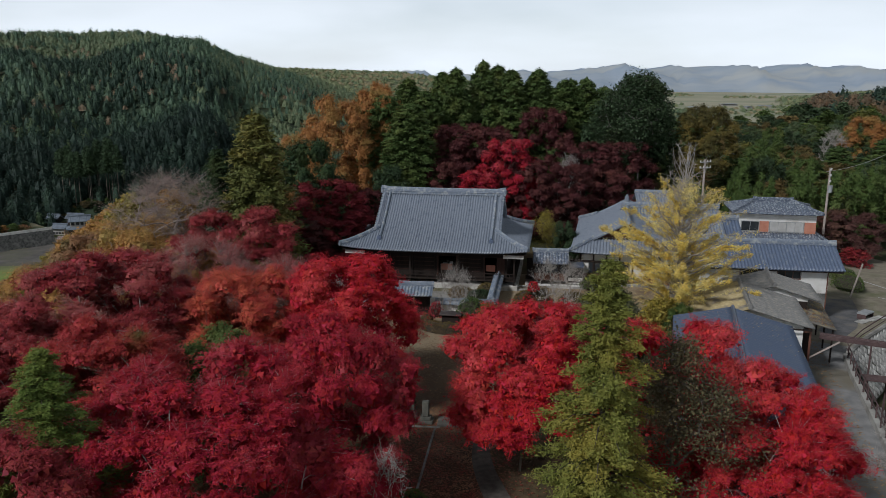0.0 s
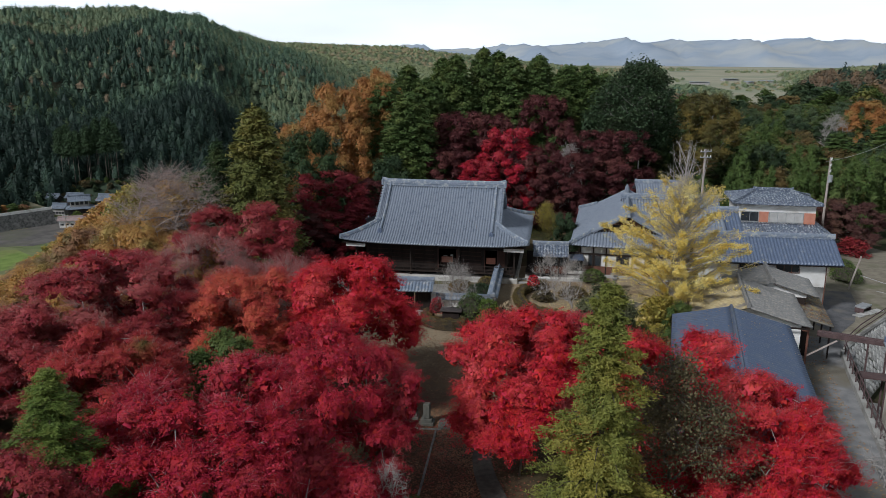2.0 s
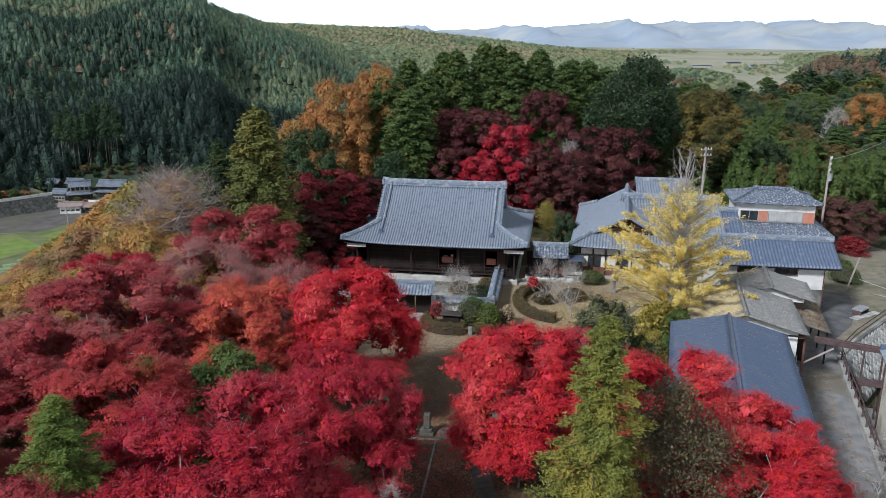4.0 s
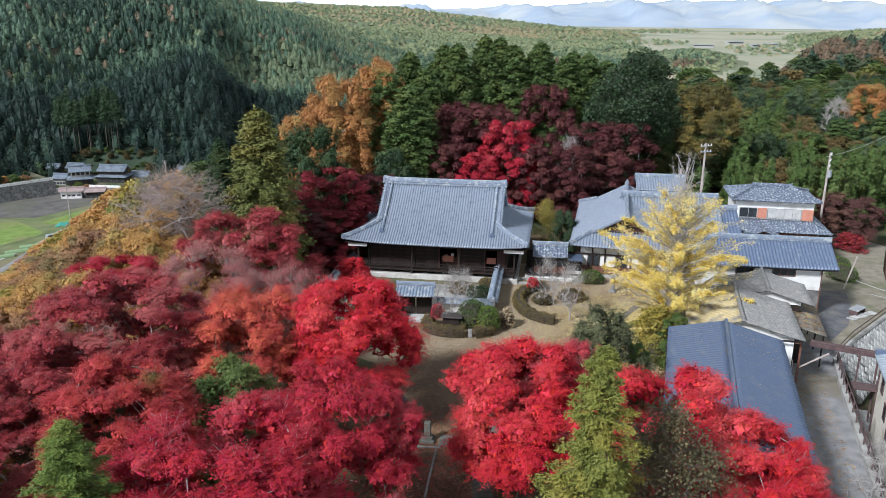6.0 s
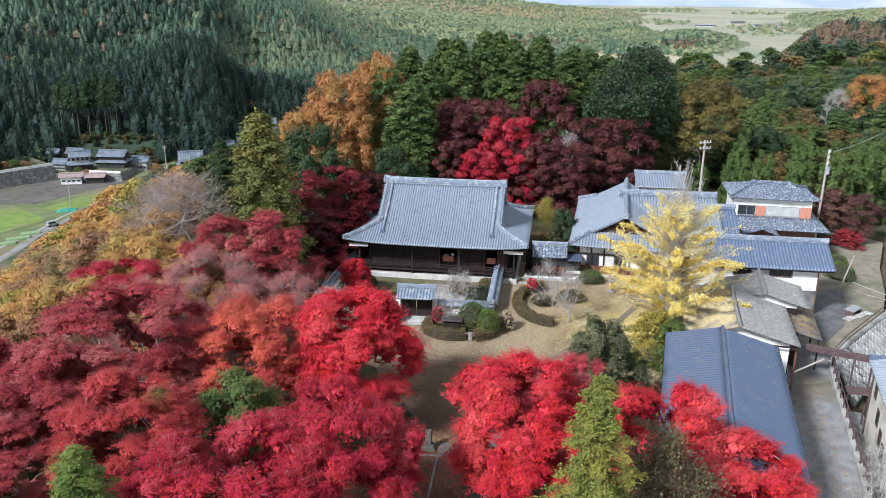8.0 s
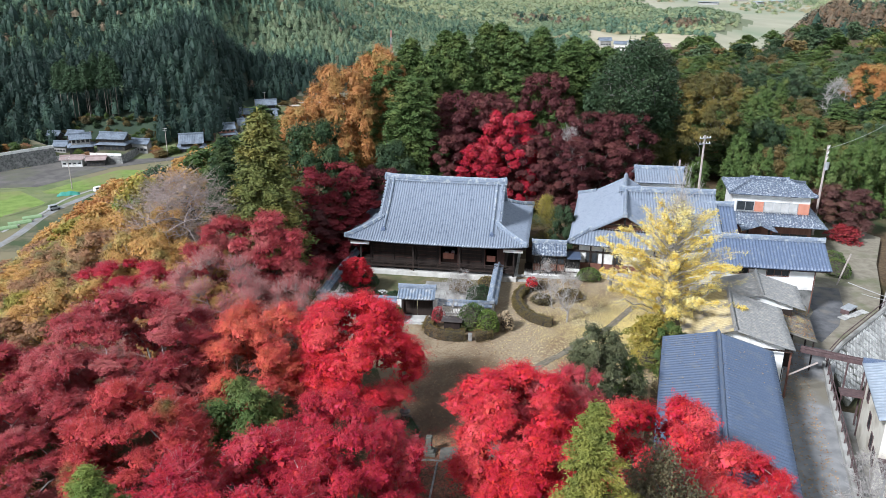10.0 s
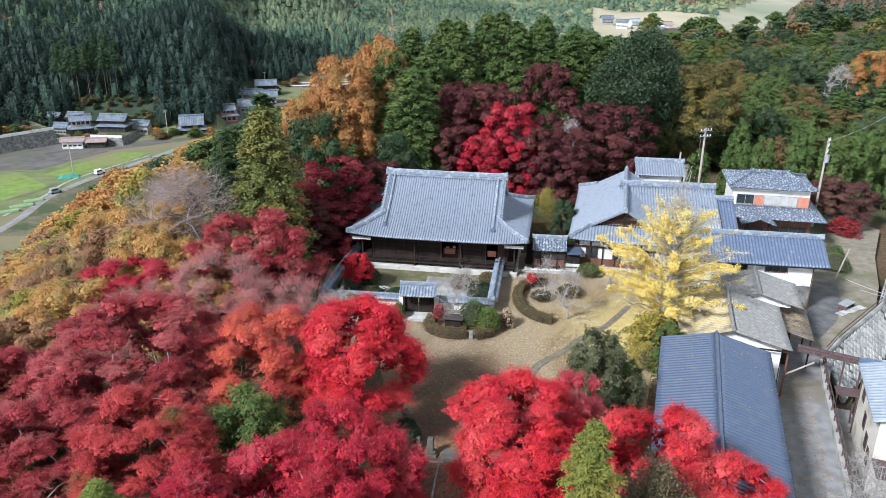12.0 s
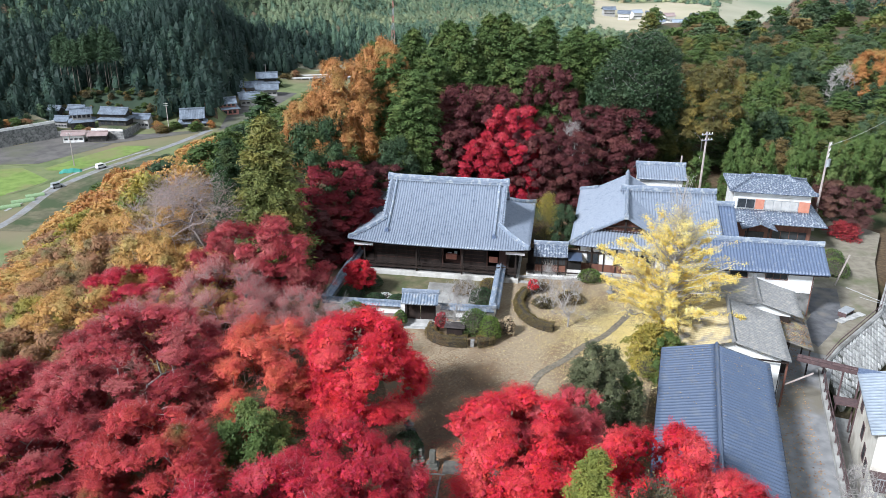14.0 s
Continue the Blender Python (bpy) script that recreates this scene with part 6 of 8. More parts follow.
for i in range(3000):
    y = rng.uniform(30, 140)
    edge = -25 - 0.2 * min(50, max(0, y - 45)) + 0.1 * min(60, max(0, y - 95))
    x = edge - rng.uniform(-9, 26)
    if k >= 84 or -x > 0.56 * (0.95 * y + 9) + 4.5 or y < 58 and x > edge - 2 or any((x - a) ** 2 + (y - b) ** 2 < 17 for a, b in placed):
        continue
    placed.append((x, y))
    kind = ("cypress", "cypress", "evergreen", "bush")[rng.integers(4)] if y > 90 and x > -36 or y > 122 else kinds[rng.integers(len(kinds))]
    R, hgt = rng.uniform(3.2, 4.6), rng.uniform(6.4, 8.8)
    g = ground_z(x, y)
    # the crowns follow the fall of the slope
    s = -x / y
    if s > 0.42:
        hgt = min(hgt, 21.9 + y * (-0.30 + 0.73 * (0.585 - s)) - g)
        R = min(R, 0.4 + 0.75 * hgt)
    elif y > 80 and s > 0.19:
        hgt = min(hgt, 32.4 - y * (0.25 - 0.42 * (0.318 - s)) - g)
        R = min(R, 0.8 + 0.75 * hgt)
    if hgt < 2.0:
        continue
    grow("broadleaf_tree", (SLOPE_N, SLOPE_M, SLOPE_N)[k % 3] if y < 82 else (SLOPE_A, ROUND_T, SLOPE_B)[k % 3], x, y, R, g + hgt, kind, rng.uniform(0, 360), {"amber": "amber-yellow broadleaf tree on the slope", "rust": "rust-orange broadleaf tree on the slope", "brown": "brown-leaved tree on the valley slope", "yellow_green": "yellow-green broadleaf tree on the slope", "bush": "green broadleaf tree on the slope", "twig": "thin pinkish tree losing its leaves", "cypress": "dark green tree above the valley", "evergreen": "dark evergreen tree above the valley"}[kind], group=slope)
    k += 1

wood = "mixed woodland on the rise"
spots = []
for i in range(4000):
    y = rng.uniform(103, 290)
    x = rng.uniform(24 + 0.1 * (y - 103), 0.56 * y + 9)
    if y < 112 and x < 40 or y < 107 and x < 62:
        continue
    gap = 4.2 + 0.014 * (y - 100)
    if len(spots) >= 170 or any((x - a) ** 2 + (y - b) ** 2 < gap * gap for a, b in spots):
        continue
    spots.append((x, y))
    u = rng.uniform()
    kind = "bush" if u < 0.26 else "far_light" if u < 0.4 else "evergreen" if u < 0.54 else "cypress" if u < 0.72 else "olive" if u < 0.84 else "hedge" if u < 0.93 else "bush"
    if y > 215 and u > 0.5:
        kind = ("bush", "hedge", "evergreen", "olive")[rng.integers(4)]
    g = ground_z(x, y)
    fine = y < 225
    proto = (LOW_C, WOOD_C)[fine] if kind == "cypress" else ((LOW, LOW_B), (WOOD_A, WOOD_B))[fine][i % 2]
    grow("woodland_tree", proto, x, y, rng.uniform(3.2, 4.8), g + (rng.uniform(6.0, 9.5) if y < 165 else rng.uniform(4.5, 7.5)), "olive_green" if kind == "olive" else kind, rng.uniform(0, 360), {"far_light": "light green woodland tree", "bush": "fresh green woodland tree", "evergreen": "dark evergreen woodland tree", "cypress": "dark green woodland conifer", "olive": "olive-green woodland tree on rise", "hedge": "brownish green woodland tree"}[kind], group=wood)
for x, y, R, top in ((36.0, 99.5, 2.0, 7.6), (40.5, 101.5, 2.2, 8.2), (45.0, 101, 2.2, 8.2), (49.0, 100, 2.4, 8.8), (53.0, 101.5, 2.6, 9.6), (57.0, 103, 2.6, 9.8), (32.0, 100.5, 1.9, 6.8), (61.5, 104, 2.6, 10.2), (47, 105, 2.4, 10), (39, 106, 2.2, 9.5)):
    grow("bamboo_clump", BAMBOO, x, y, R * 0.8, top, "bamboo", x * 31, "arching green bamboo clump behind the house", "bamboo", "bamboo behind the house")
grow("broadleaf_tree", BIGB, 76.8, 148.0, 4.4, 13.6, "rust", 20, "rust-orange broadleaf tree among dark woodland")
grow("broadleaf_tree", BIGB, 84.5, 150.0, 4.0, 12.8, "rust", 160, "rust-orange broadleaf tree among dark woodland")
grow("bare_tree", BARE_S, 70.0, 146.0, 3.4, 11.6, None, 30, "bare pale tree standing out of the woodland")
grow("maple_tree", MAPLE["b"], 48.5, 95.0, 4.0, 4.6, "dusk", 0, "low dark maroon maple beside the pole")
grow("azalea_bush", ROUND_T, 47.9, 91.6, 2.0, 0.8, "wine", 0, "low red azalea bush on the lawn", "bush")
ridge_back = "trees on the back edge of the plateau"
for i in range(54):
    x, y = rng.uniform(-32, 34), rng.uniform(120, 142)
    g = ground_z(x, y)
    kind = ("cypress", "evergreen", "cedar")[i % 3]
    grow("woodland_tree", (LOW_C, LOW)[i % 3 == 1], x, y, rng.uniform(3.2, 4.4), g + (rng.uniform(14, 18) if x > -12 else rng.uniform(6, 9)), kind, rng.uniform(0, 360), "dark green tree on the plateau's back edge", group=ridge_back)


# woods on the far hills: every tree a small cone of sprays
def far_wood(name, spots, heights, radii, sprays, size, material, label, seed):
    r = np.random.default_rng(seed)
    n = len(spots)
    if n == 0:
        return
    u = r.uniform(0, 1, size=(n, sprays)) ** 0.8
    a = r.uniform(0, 2 * math.pi, size=(n, sprays))
    rad = radii[:, None] * (1 - u ** 2.1) ** 0.7 * r.uniform(0.78, 1.06, size=u.shape)
    c = np.stack([spots[:, 0:1] + rad * np.cos(a), spots[:, 1:2] + rad * np.sin(a), spots[:, 2:3] + heights[:, None] * (0.08 + 0.92 * u)], axis=2)
    nrm = np.stack([np.cos(a), np.sin(a), 0.5 + 1.2 * u], axis=2) + r.normal(size=c.shape) * 0.3
    nrm /= np.linalg.norm(nrm, axis=2, keepdims=True)
    down = np.stack([np.cos(a) * 0.5, np.sin(a) * 0.5, -1 + 0 * a], axis=2)
    down -= nrm * (down * nrm).sum(2, keepdims=True)
    down /= np.linalg.norm(down, axis=2, keepdims=True)
    w = np.cross(nrm, down)
    s = (size[:, None] * r.uniform(0.7, 1.3, size=u.shape))[:, :, None]
    v = np.stack([c - down * s * 0.7, c + down * s * 0.5 + w * s * 0.65, c + down * s * 0.5 - w * s * 0.65], axis=2).reshape(-1, 3)
    k = 6
    ring = np.arange(k) * 2 * math.pi / k
    low, mid = (np.stack([spots[:, 0:1] + radii[:, None] * q * np.cos(ring), spots[:, 1:2] + radii[:, None] * q * np.sin(ring), spots[:, 2:3] + heights[:, None] * h + 0 * ring], axis=2) for q, h in ((0.66, 0.06), (0.5, 0.5)))
    tip = np.repeat(np.column_stack([spots[:, 0], spots[:, 1], spots[:, 2] + heights * 0.88])[:, None, :], k, axis=1)
    low2, mid2 = np.roll(low, -1, axis=1), np.roll(mid, -1, axis=1)
    core = np.concatenate([np.stack(q, axis=2) for q in ((low, low2, mid2), (low, mid2, mid), (mid, mid2, tip))], axis=1).reshape(-1, 3)
    v = np.vstack([v, core])
    me = mesh_from(name, v, np.arange(len(v)).reshape(-1, 3))
    tagged(part(name, me, material), label, "forest", kind="stuff")


def scatter(seed, az0, az1, r0, r1, gap, wooded):
    """Jittered places in a fan seen from the temple, kept where wooded() says so."""
    r = np.random.default_rng(seed)
    out = []
    rr = r0
    while rr < r1:
        n = max(1, int(radians(az1 - az0) * rr / gap))
        a = np.radians(az0 + (az1 - az0) * (np.arange(n) + r.uniform(0, 1, n)) / n)
        q = rr + r.uniform(-0.5, 0.5, n) * gap
        out.append(np.column_stack([q * np.sin(a), q * np.cos(a)]))
        rr += gap
    p = np.vstack(out)
    z = height(p[:, 0], p[:, 1])
    keep = wooded(p[:, 0], p[:, 1], z)
    return np.column_stack([p, z])[keep]


def hillside(x, y, z):
    az, r = np.degrees(np.arctan2(x, y)), np.hypot(x, y)
    return (r > np.interp(az, BASE_AZ, BASE_R) + 4) & (z > -39.6) & ~((x > -154) & (x < -116) & (y > 294) & (y < 325))


def knoll(x, y, z):
    return z > -33


def low_wood(x, y, z):
    az, r = np.degrees(np.arctan2(x, y)), np.hypot(x, y)
    return ~((az > 9.3) & (az < 17.2) & (r > 615) & (r < 850 - 8 * np.abs(az - 12.5)))


def hazy_hill(x, y, z):
    return z > -34


def plain_tree(x, y, z):
    return ripple(x, y, 170.0) > 0.35


for seed, (a0, a1, q0, q1, gap, test, sprays, tall, spray) in enumerate((
        (-34, 2, 300, 470, 4.8, hillside, 120, 9.4, 0.55),
        (-34, 4, 470, 800, 4.0, hillside, 42, 6.5, 0.66),
        (-10, 6, 800, 1250, 8.0, hillside, 30, 11.0, 1.4),
        (4, 34, 620, 900, 7.5, knoll, 30, 11.0, 1.3),
        (-4, 19, 860, 1480, 8.5, hazy_hill, 16, 9.0, 2.0),
        (21, 35, 1300, 1850, 14.0, hazy_hill, 20, 11.0, 2.4),
        (17, 34, 330, 620, 5.6, knoll, 80, 8.6, 0.7),
        (-13, 34, 1500, 2200, 13.0, hazy_hill, 14, 11.0, 2.8),
        (-7, 17.5, 560, 1000, 7.0, low_wood, 26, 9.0, 1.2),
        (7, 34, 1050, 2700, 24.0, plain_tree, 16, 9.0, 2.6))):
    p = scatter(100 + seed, a0, a1, q0, q1, gap, test)
    r = np.random.default_rng(200 + seed)
    dist = np.hypot(p[:, 0], p[:, 1])
    patch = ripple(p[:, 0], p[:, 1], 38.0) + 0.6 * ripple(p[:, 0], p[:, 1], 90.0) + r.normal(size=len(p)) * 0.6
    if test is hillside:
        # sunlit ridge and cloud-shaded foot put in by choice of leaf colour
        patch = patch + np.clip((dist - 520) / 90, -1.3, 1.6)
    autumn = 0.02 + 0.1 * (ripple(p[:, 0], p[:, 1], 30.0) > 0.5)
    sort = np.where(r.uniform(size=len(p)) < autumn * (dist > 420), 3, np.where(patch > 0.9, 2, np.where(patch > -0.35, 0, 1)))
    if test is knoll:
        az_ = np.degrees(np.arctan2(p[:, 0], p[:, 1]))
        sort = np.where(r.uniform(size=len(p)) < np.interp(az_, [19, 22, 26.8, 28.3], [0.75, 0.88, 0.85, 0.12]), 3, sort)
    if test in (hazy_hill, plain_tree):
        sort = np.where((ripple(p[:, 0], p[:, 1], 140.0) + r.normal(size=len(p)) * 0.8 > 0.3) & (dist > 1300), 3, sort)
    # far and upper woods take paler leaf colours, with haze and sun put in
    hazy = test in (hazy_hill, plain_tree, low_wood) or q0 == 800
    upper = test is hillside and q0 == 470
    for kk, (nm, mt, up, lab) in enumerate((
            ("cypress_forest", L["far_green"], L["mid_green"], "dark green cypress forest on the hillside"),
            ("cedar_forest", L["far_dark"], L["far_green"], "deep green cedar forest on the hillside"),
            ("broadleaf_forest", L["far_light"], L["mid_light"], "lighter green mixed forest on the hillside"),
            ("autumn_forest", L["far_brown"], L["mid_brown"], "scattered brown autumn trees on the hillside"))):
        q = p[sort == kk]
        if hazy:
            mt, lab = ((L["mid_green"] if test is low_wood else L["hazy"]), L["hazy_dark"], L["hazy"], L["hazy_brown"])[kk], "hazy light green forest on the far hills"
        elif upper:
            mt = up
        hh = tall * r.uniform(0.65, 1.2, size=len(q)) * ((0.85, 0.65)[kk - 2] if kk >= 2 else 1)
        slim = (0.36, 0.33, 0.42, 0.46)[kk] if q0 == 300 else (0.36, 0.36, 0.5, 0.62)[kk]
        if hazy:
            # crowns flat and wide, so that shade between them fades as in haze
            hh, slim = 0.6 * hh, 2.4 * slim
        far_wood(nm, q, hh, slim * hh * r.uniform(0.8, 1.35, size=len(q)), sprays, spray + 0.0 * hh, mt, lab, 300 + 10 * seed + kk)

# ---- temple wall, gate and cloister ----
def wall_run(parent, ax, ay, bx, by, h=1.15, cap=0.36):
    """A plastered wall between two places, on a stone footing, with a small tiled roof."""
    ln, turn = math.hypot(bx - ax, by - ay), math.degrees(math.atan2(by - ay, bx - ax))
    m = pose(ax, ay, 0, 0, 0, turn)
    sec = part("wall_section", boxes((0, ln, -0.13, 0.13, 0.25, h)), M["plaster"], parent)
    sec.matrix_local = m
    part("footing", boxes((-0.05, ln + 0.05, -0.19, 0.19, -0.15, 0.25), bevel=0.02), M["stone"], sec)
    for k in (0, 1):
        me = roof_slope(ln + 0.2, cap + 0.08, 0.24, lambda x: cap + 0.08, 0.1, 0, 0.26, 0.05, 2)
        o = part("coping", me, M["tile_cap"], sec)
        o.matrix_local = pose(ln / 2, (-cap - 0.08, cap + 0.08)[k], h - 0.02, 0, 0, (0, 180)[k])
    part("coping_ridge", ridge_mesh([(-0.12, 0, h + 0.2), (ln + 0.12, 0, h + 0.2)], 0.22, 0.14, 0.08), M["tile_cap"], sec)
    return sec


def build_temple_wall():
    w = thing("temple_wall", 0, 0, 0, 0, "low white plaster wall with tiled coping round the hall court", "wall")
    wall_run(w, -11.85, 66.5, -4.55, 65.8)
    wall_run(w, -1.15, 65.45, 3.75, 65.0)
    wall_run(w, 3.8, 65.2, 5.0, 74.9, 1.25, 0.42)
    wall_run(w, -11.8, 66.7, -9.9, 78.3, 1.25, 0.42)
    for x, y in ((3.78, 65.03), (-11.85, 66.55), (5.05, 75.1)):
        part("corner_tile", boxes((x - 0.28, x + 0.28, y - 0.28, y + 0.28, 1.3, 1.72), bevel=0.08), M["tile_cap"], w)


build_temple_wall()


def build_gate():
    g = thing("temple_gate", -2.84, 65.0, 0, -4.5, "small timber temple gate with a grey tiled roof", "gate")
    gable_roof(g, 3.3, 2.5, 2.2, 2.75, M["tile_cap"], "x", pitch=0.26, ridge_mat=M["tile_ridge"], ridge_w=0.3, ridge_h=0.26)
    posts(g, ((-1.3, -0.2), (1.3, -0.2), (-1.3, 0.75), (1.3, 0.75)), 0.0, 2.25, 0.2, M["wood"])
    part("lintel", boxes((-1.55, 1.55, -0.3, -0.1, 1.85, 2.05), bevel=0.02), M["wood"], g)
    part("ceiling_board", boxes((-1.5, 1.5, -1.0, 1.0, 2.14, 2.19)), M["wood"], g)
    for k in (-1, 1):
        d = part("gate_door", boxes((k * 0.62 - 0.58, k * 0.62 + 0.58, -0.1, -0.04, 0.15, 1.85)), M["wood"], g, "closed dark timber door leaf")
        part("door_slat", boxes(*[(k * 0.62 - 0.53 + 0.19 * i, k * 0.62 - 0.48 + 0.19 * i, -0.14, -0.1, 0.85, 1.8) for i in range(6)]), M["wood"], d)
        part("side_panel", boxes((k * 1.6 - 0.2, k * 1.6 + 0.2, -0.2, 0.0, 0.2, 1.7)), M["plaster"], g, "white plaster side panel")
    part("threshold", boxes((-1.5, 1.5, -1.3, 0.4, -0.1, 0.12), bevel=0.02), M["block"], g, "pale stone threshold")
    part("step", boxes((-1.3, 1.3, -1.8, -1.3, -0.1, 0.06), bevel=0.02), M["block"], g)


build_gate()


def build_cloister():
    c = thing("covered_corridor", 10.04, 75.7, 0, -5.6, "covered timber corridor linking hall and priest's house", "corridor")
    gable_roof(c, 3.45, 2.5, 2.45, 3.4, M["tile_patch"], "x", pitch=0.28, ridge_mat=M["tile_ridge"], ridge_w=0.28, ridge_h=0.2)
    part("floor_frame", boxes((-2.4, 2.9, -0.95, 0.95, 0.55, 0.7)), M["wood"], c)
    part("footing", boxes((-2.4, 2.9, -1.0, 0.95, -0.1, 0.3)), M["plaster"], c)
    for k in range(5):
        x = -1.6 + k * 0.8
        part("post", boxes((x - 0.06, x + 0.06, -0.97, -0.85, 0.3, 2.45)), M["wood"], c)
        if k < 4:
            p = part("board_panel", boxes((x + 0.06, x + 0.74, -0.91, -0.87, 0.7, 1.4)), M["wood_red"], c, "reddish board panel")
            window(c, x + 0.4, -0.88, 1.45, 0.64, 0.8, 0, 2, M["wood"], M["glass"])
    part("back_wall", boxes((-2.3, 2.9, 0.85, 0.93, 0.3, 2.45)), M["wood"], c)
    link = part("link_roof", boxes((1.8, 3.2, -1.2, 1.0, 2.1, 2.22)), M["metal_roof"], c, "flat sheet roof over the link")
    part("link_wall", boxes((1.7, 3.1, -0.9, -0.8, 0.4, 1.0)), M["plaster"], link)
    # black panel stands for the shaded opening below the link roof
    part("link_opening", boxes((1.7, 3.1, -0.85, -0.75, 1.0, 2.1)), M["black"], link)


build_cloister()
kerb = thing("stone_kerb", 0, 0, 0, 0, "long pale stone kerb along the hall front", "kerb")
for x0, y0, x1, y1 in ((5.9, 74.9, 13.4, 74.2), (5.9, 73.6, 9.6, 73.2)):
    n = max(2, int(math.hypot(x1 - x0, y1 - y0) / 1.25))
    for i in range(n):
        a, b = i / n, (i + 0.97) / n
        ln = math.hypot(x1 - x0, y1 - y0) / n
        o = part("kerb_stone", boxes((0, ln * 0.97, -0.2, 0.2, -0.1, 0.16), bevel=0.015), M["block"], kerb)
        o.matrix_local = pose(x0 + (x1 - x0) * a, y0 + (y1 - y0) * a, 0, 0, 0, math.degrees(math.atan2(y1 - y0, x1 - x0)))


# ---- hedges and clipped bushes ----
def leafy(name, surface, n, leaf, material, seed, label, category="bush", core=None, core_mat=None):
    """A clipped plant: leaves over a closed surface, with a dark twiggy core inside."""
    r = np.random.default_rng(seed)
    c = surface(r, n)
    e = new(name)
    part("foliage", mesh_from("foliage", *leaves(r, c, leaf, 0.3)), material, e)
    if core:
        part("core", core, core_mat or M["bark_dark"], e)
    return tagged(e, label, category)


def hedge_line(name, line, w, h, material, seed, label, leaf=0.06, dens=1400):
    pts = np.array(line, dtype=float)
    seg = np.linalg.norm(np.diff(pts, axis=0), axis=1)
    cum = np.concatenate([[0], np.cumsum(seg)])

    def at(s):
        return np.column_stack([np.interp(s, cum, pts[:, 0]), np.interp(s, cum, pts[:, 1])])

    def surface(r, n):
        s = r.uniform(0, cum[-1], n)
        a = r.uniform(-0.15, math.pi + 0.15, n)
        p, q = at(s), at(np.minimum(s + 0.05, cum[-1])) - at(np.maximum(s - 0.05, 0))
        q /= np.maximum(np.linalg.norm(q, axis=1, keepdims=True), 1e-6)
        nr = np.column_stack([q[:, 1], -q[:, 0]])
        ca, sa = np.sign(np.cos(a)) * np.abs(np.cos(a)) ** 0.5, np.abs(np.sin(a)) ** 0.5
        wob = 1 + 0.08 * np.sin(s * 5.1) + r.normal(size=n) * 0.06
        xy = p + nr * (ca * w / 2 * wob)[:, None]
        return np.column_stack([xy, np.maximum(0.02, sa * h * wob)])

    bm = bmesh.new()
    last = None
    for s in np.linspace(0.1, cum[-1] - 0.1, max(2, int(cum[-1] / 0.6))):
        p = at(np.array([s]))[0]
        q = at(np.array([min(s + 0.1, cum[-1])]))[0] - at(np.array([max(0, s - 0.1)]))[0]
        q /= np.linalg.norm(q)
        nr = np.array([q[1], -q[0]]) * w * 0.42
        ring = [bm.verts.new((p[0] + nr[0] * k, p[1] + nr[1] * k, z)) for k, z in ((-1, 0), (-1, h * 0.7), (-0.6, h * 0.9), (0.6, h * 0.9), (1, h * 0.7), (1, 0))]
        if last:
            for i in range(5):
                bm.faces.new((last[i], last[i + 1], ring[i + 1], ring[i]))
        else:
            bm.faces.new(ring)
        last = ring
    bm.faces.new(last[::-1])
    return leafy(name, surface, int(cum[-1] * dens), leaf, material, seed, label, "hedge", bm)


def ball_bush(name, x, y, z, rx, ry, rz, material, seed, label, leaf=0.12, n=2600):
    def surface(r, k):
        v = r.normal(size=(k, 3))
        v /= np.linalg.norm(v, axis=1, keepdims=True)
        v[:, 2] = np.abs(v[:, 2]) * 1.15 - 0.15
        bump = 1 + 0.07 * np.sin(v[:, 0] * 6 + seed) * np.cos(v[:, 1] * 5) + r.normal(size=k) * 0.04
        return np.array([x, y, z]) + v * np.array([rx, ry, rz]) * bump[:, None]
    bm = bmesh.new()
    bmesh.ops.create_icosphere(bm, subdivisions=2, radius=0.88, matrix=pose(x, y, z) @ Matrix.Diagonal((rx, ry, rz, 1)))
    for v in bm.verts:
        v.co.z = max(v.co.z, 0.0 + z - 0.1)
    return leafy(name, surface, n, leaf, material, seed, label, "bush", bm)


arc = [(9.6 + 3.3 * math.cos(a) * 1.0, 67.6 + 4.4 * math.sin(a)) for a in np.radians(np.linspace(95, 262, 14))]
hedge_line("hedge", arc, 0.95, 0.75, L["hedge"], 1, "curved low clipped hedge round a planted island")
u_hedge = [(-1.5, 63.2), (-1.9, 61.9), (-1.2, 60.8), (0.2, 60.3), (1.4, 60.4)]
hedge_line("hedge", u_hedge, 0.95, 0.85, L["hedge"], 2, "low curved brownish clipped hedge before the gate")
hedge_line("hedge", [(2.15, 60.3), (2.9, 60.4), (3.5, 60.9)], 1.0, 0.8, L["hedge"], 3, "short clipped hedge beside a stone post")
ball_bush("clipped_bush", 2.0, 62.3, 0.8, 1.35, 1.3, 1.6, L["bush"], 4, "round clipped green bush beside the gate")
ball_bush("clipped_bush", 3.3, 61.5, 0.7, 1.0, 0.95, 1.5, L["yellow_green2"], 5, "yellow-green clipped bush beside the gate")
ball_bush("clipped_bush", -8.9, 65.1, 0.6, 1.3, 0.9, 1.0, L["bush"], 6, "dark clipped bush against the temple wall")
ball_bush("clipped_bush", -4.6, 63.9, 0.5, 0.6, 0.6, 0.95, L["bush"], 7, "narrow clipped bush beside the gate", n=900)
ball_bush("shrub", -5.0, 67.6, 0.4, 1.2, 0.9, 0.8, L["evergreen"], 8, "dark shrub inside the temple court")
ball_bush("shrub", -9.6, 69.0, 0.5, 1.2, 1.8, 1.0, L["evergreen"], 9, "dark shrub inside the temple court")
ball_bush("shrub", 2.9, 68.8, 0.4, 1.3, 1.6, 0.85, L["evergreen"], 10, "dark shrub inside the temple court")
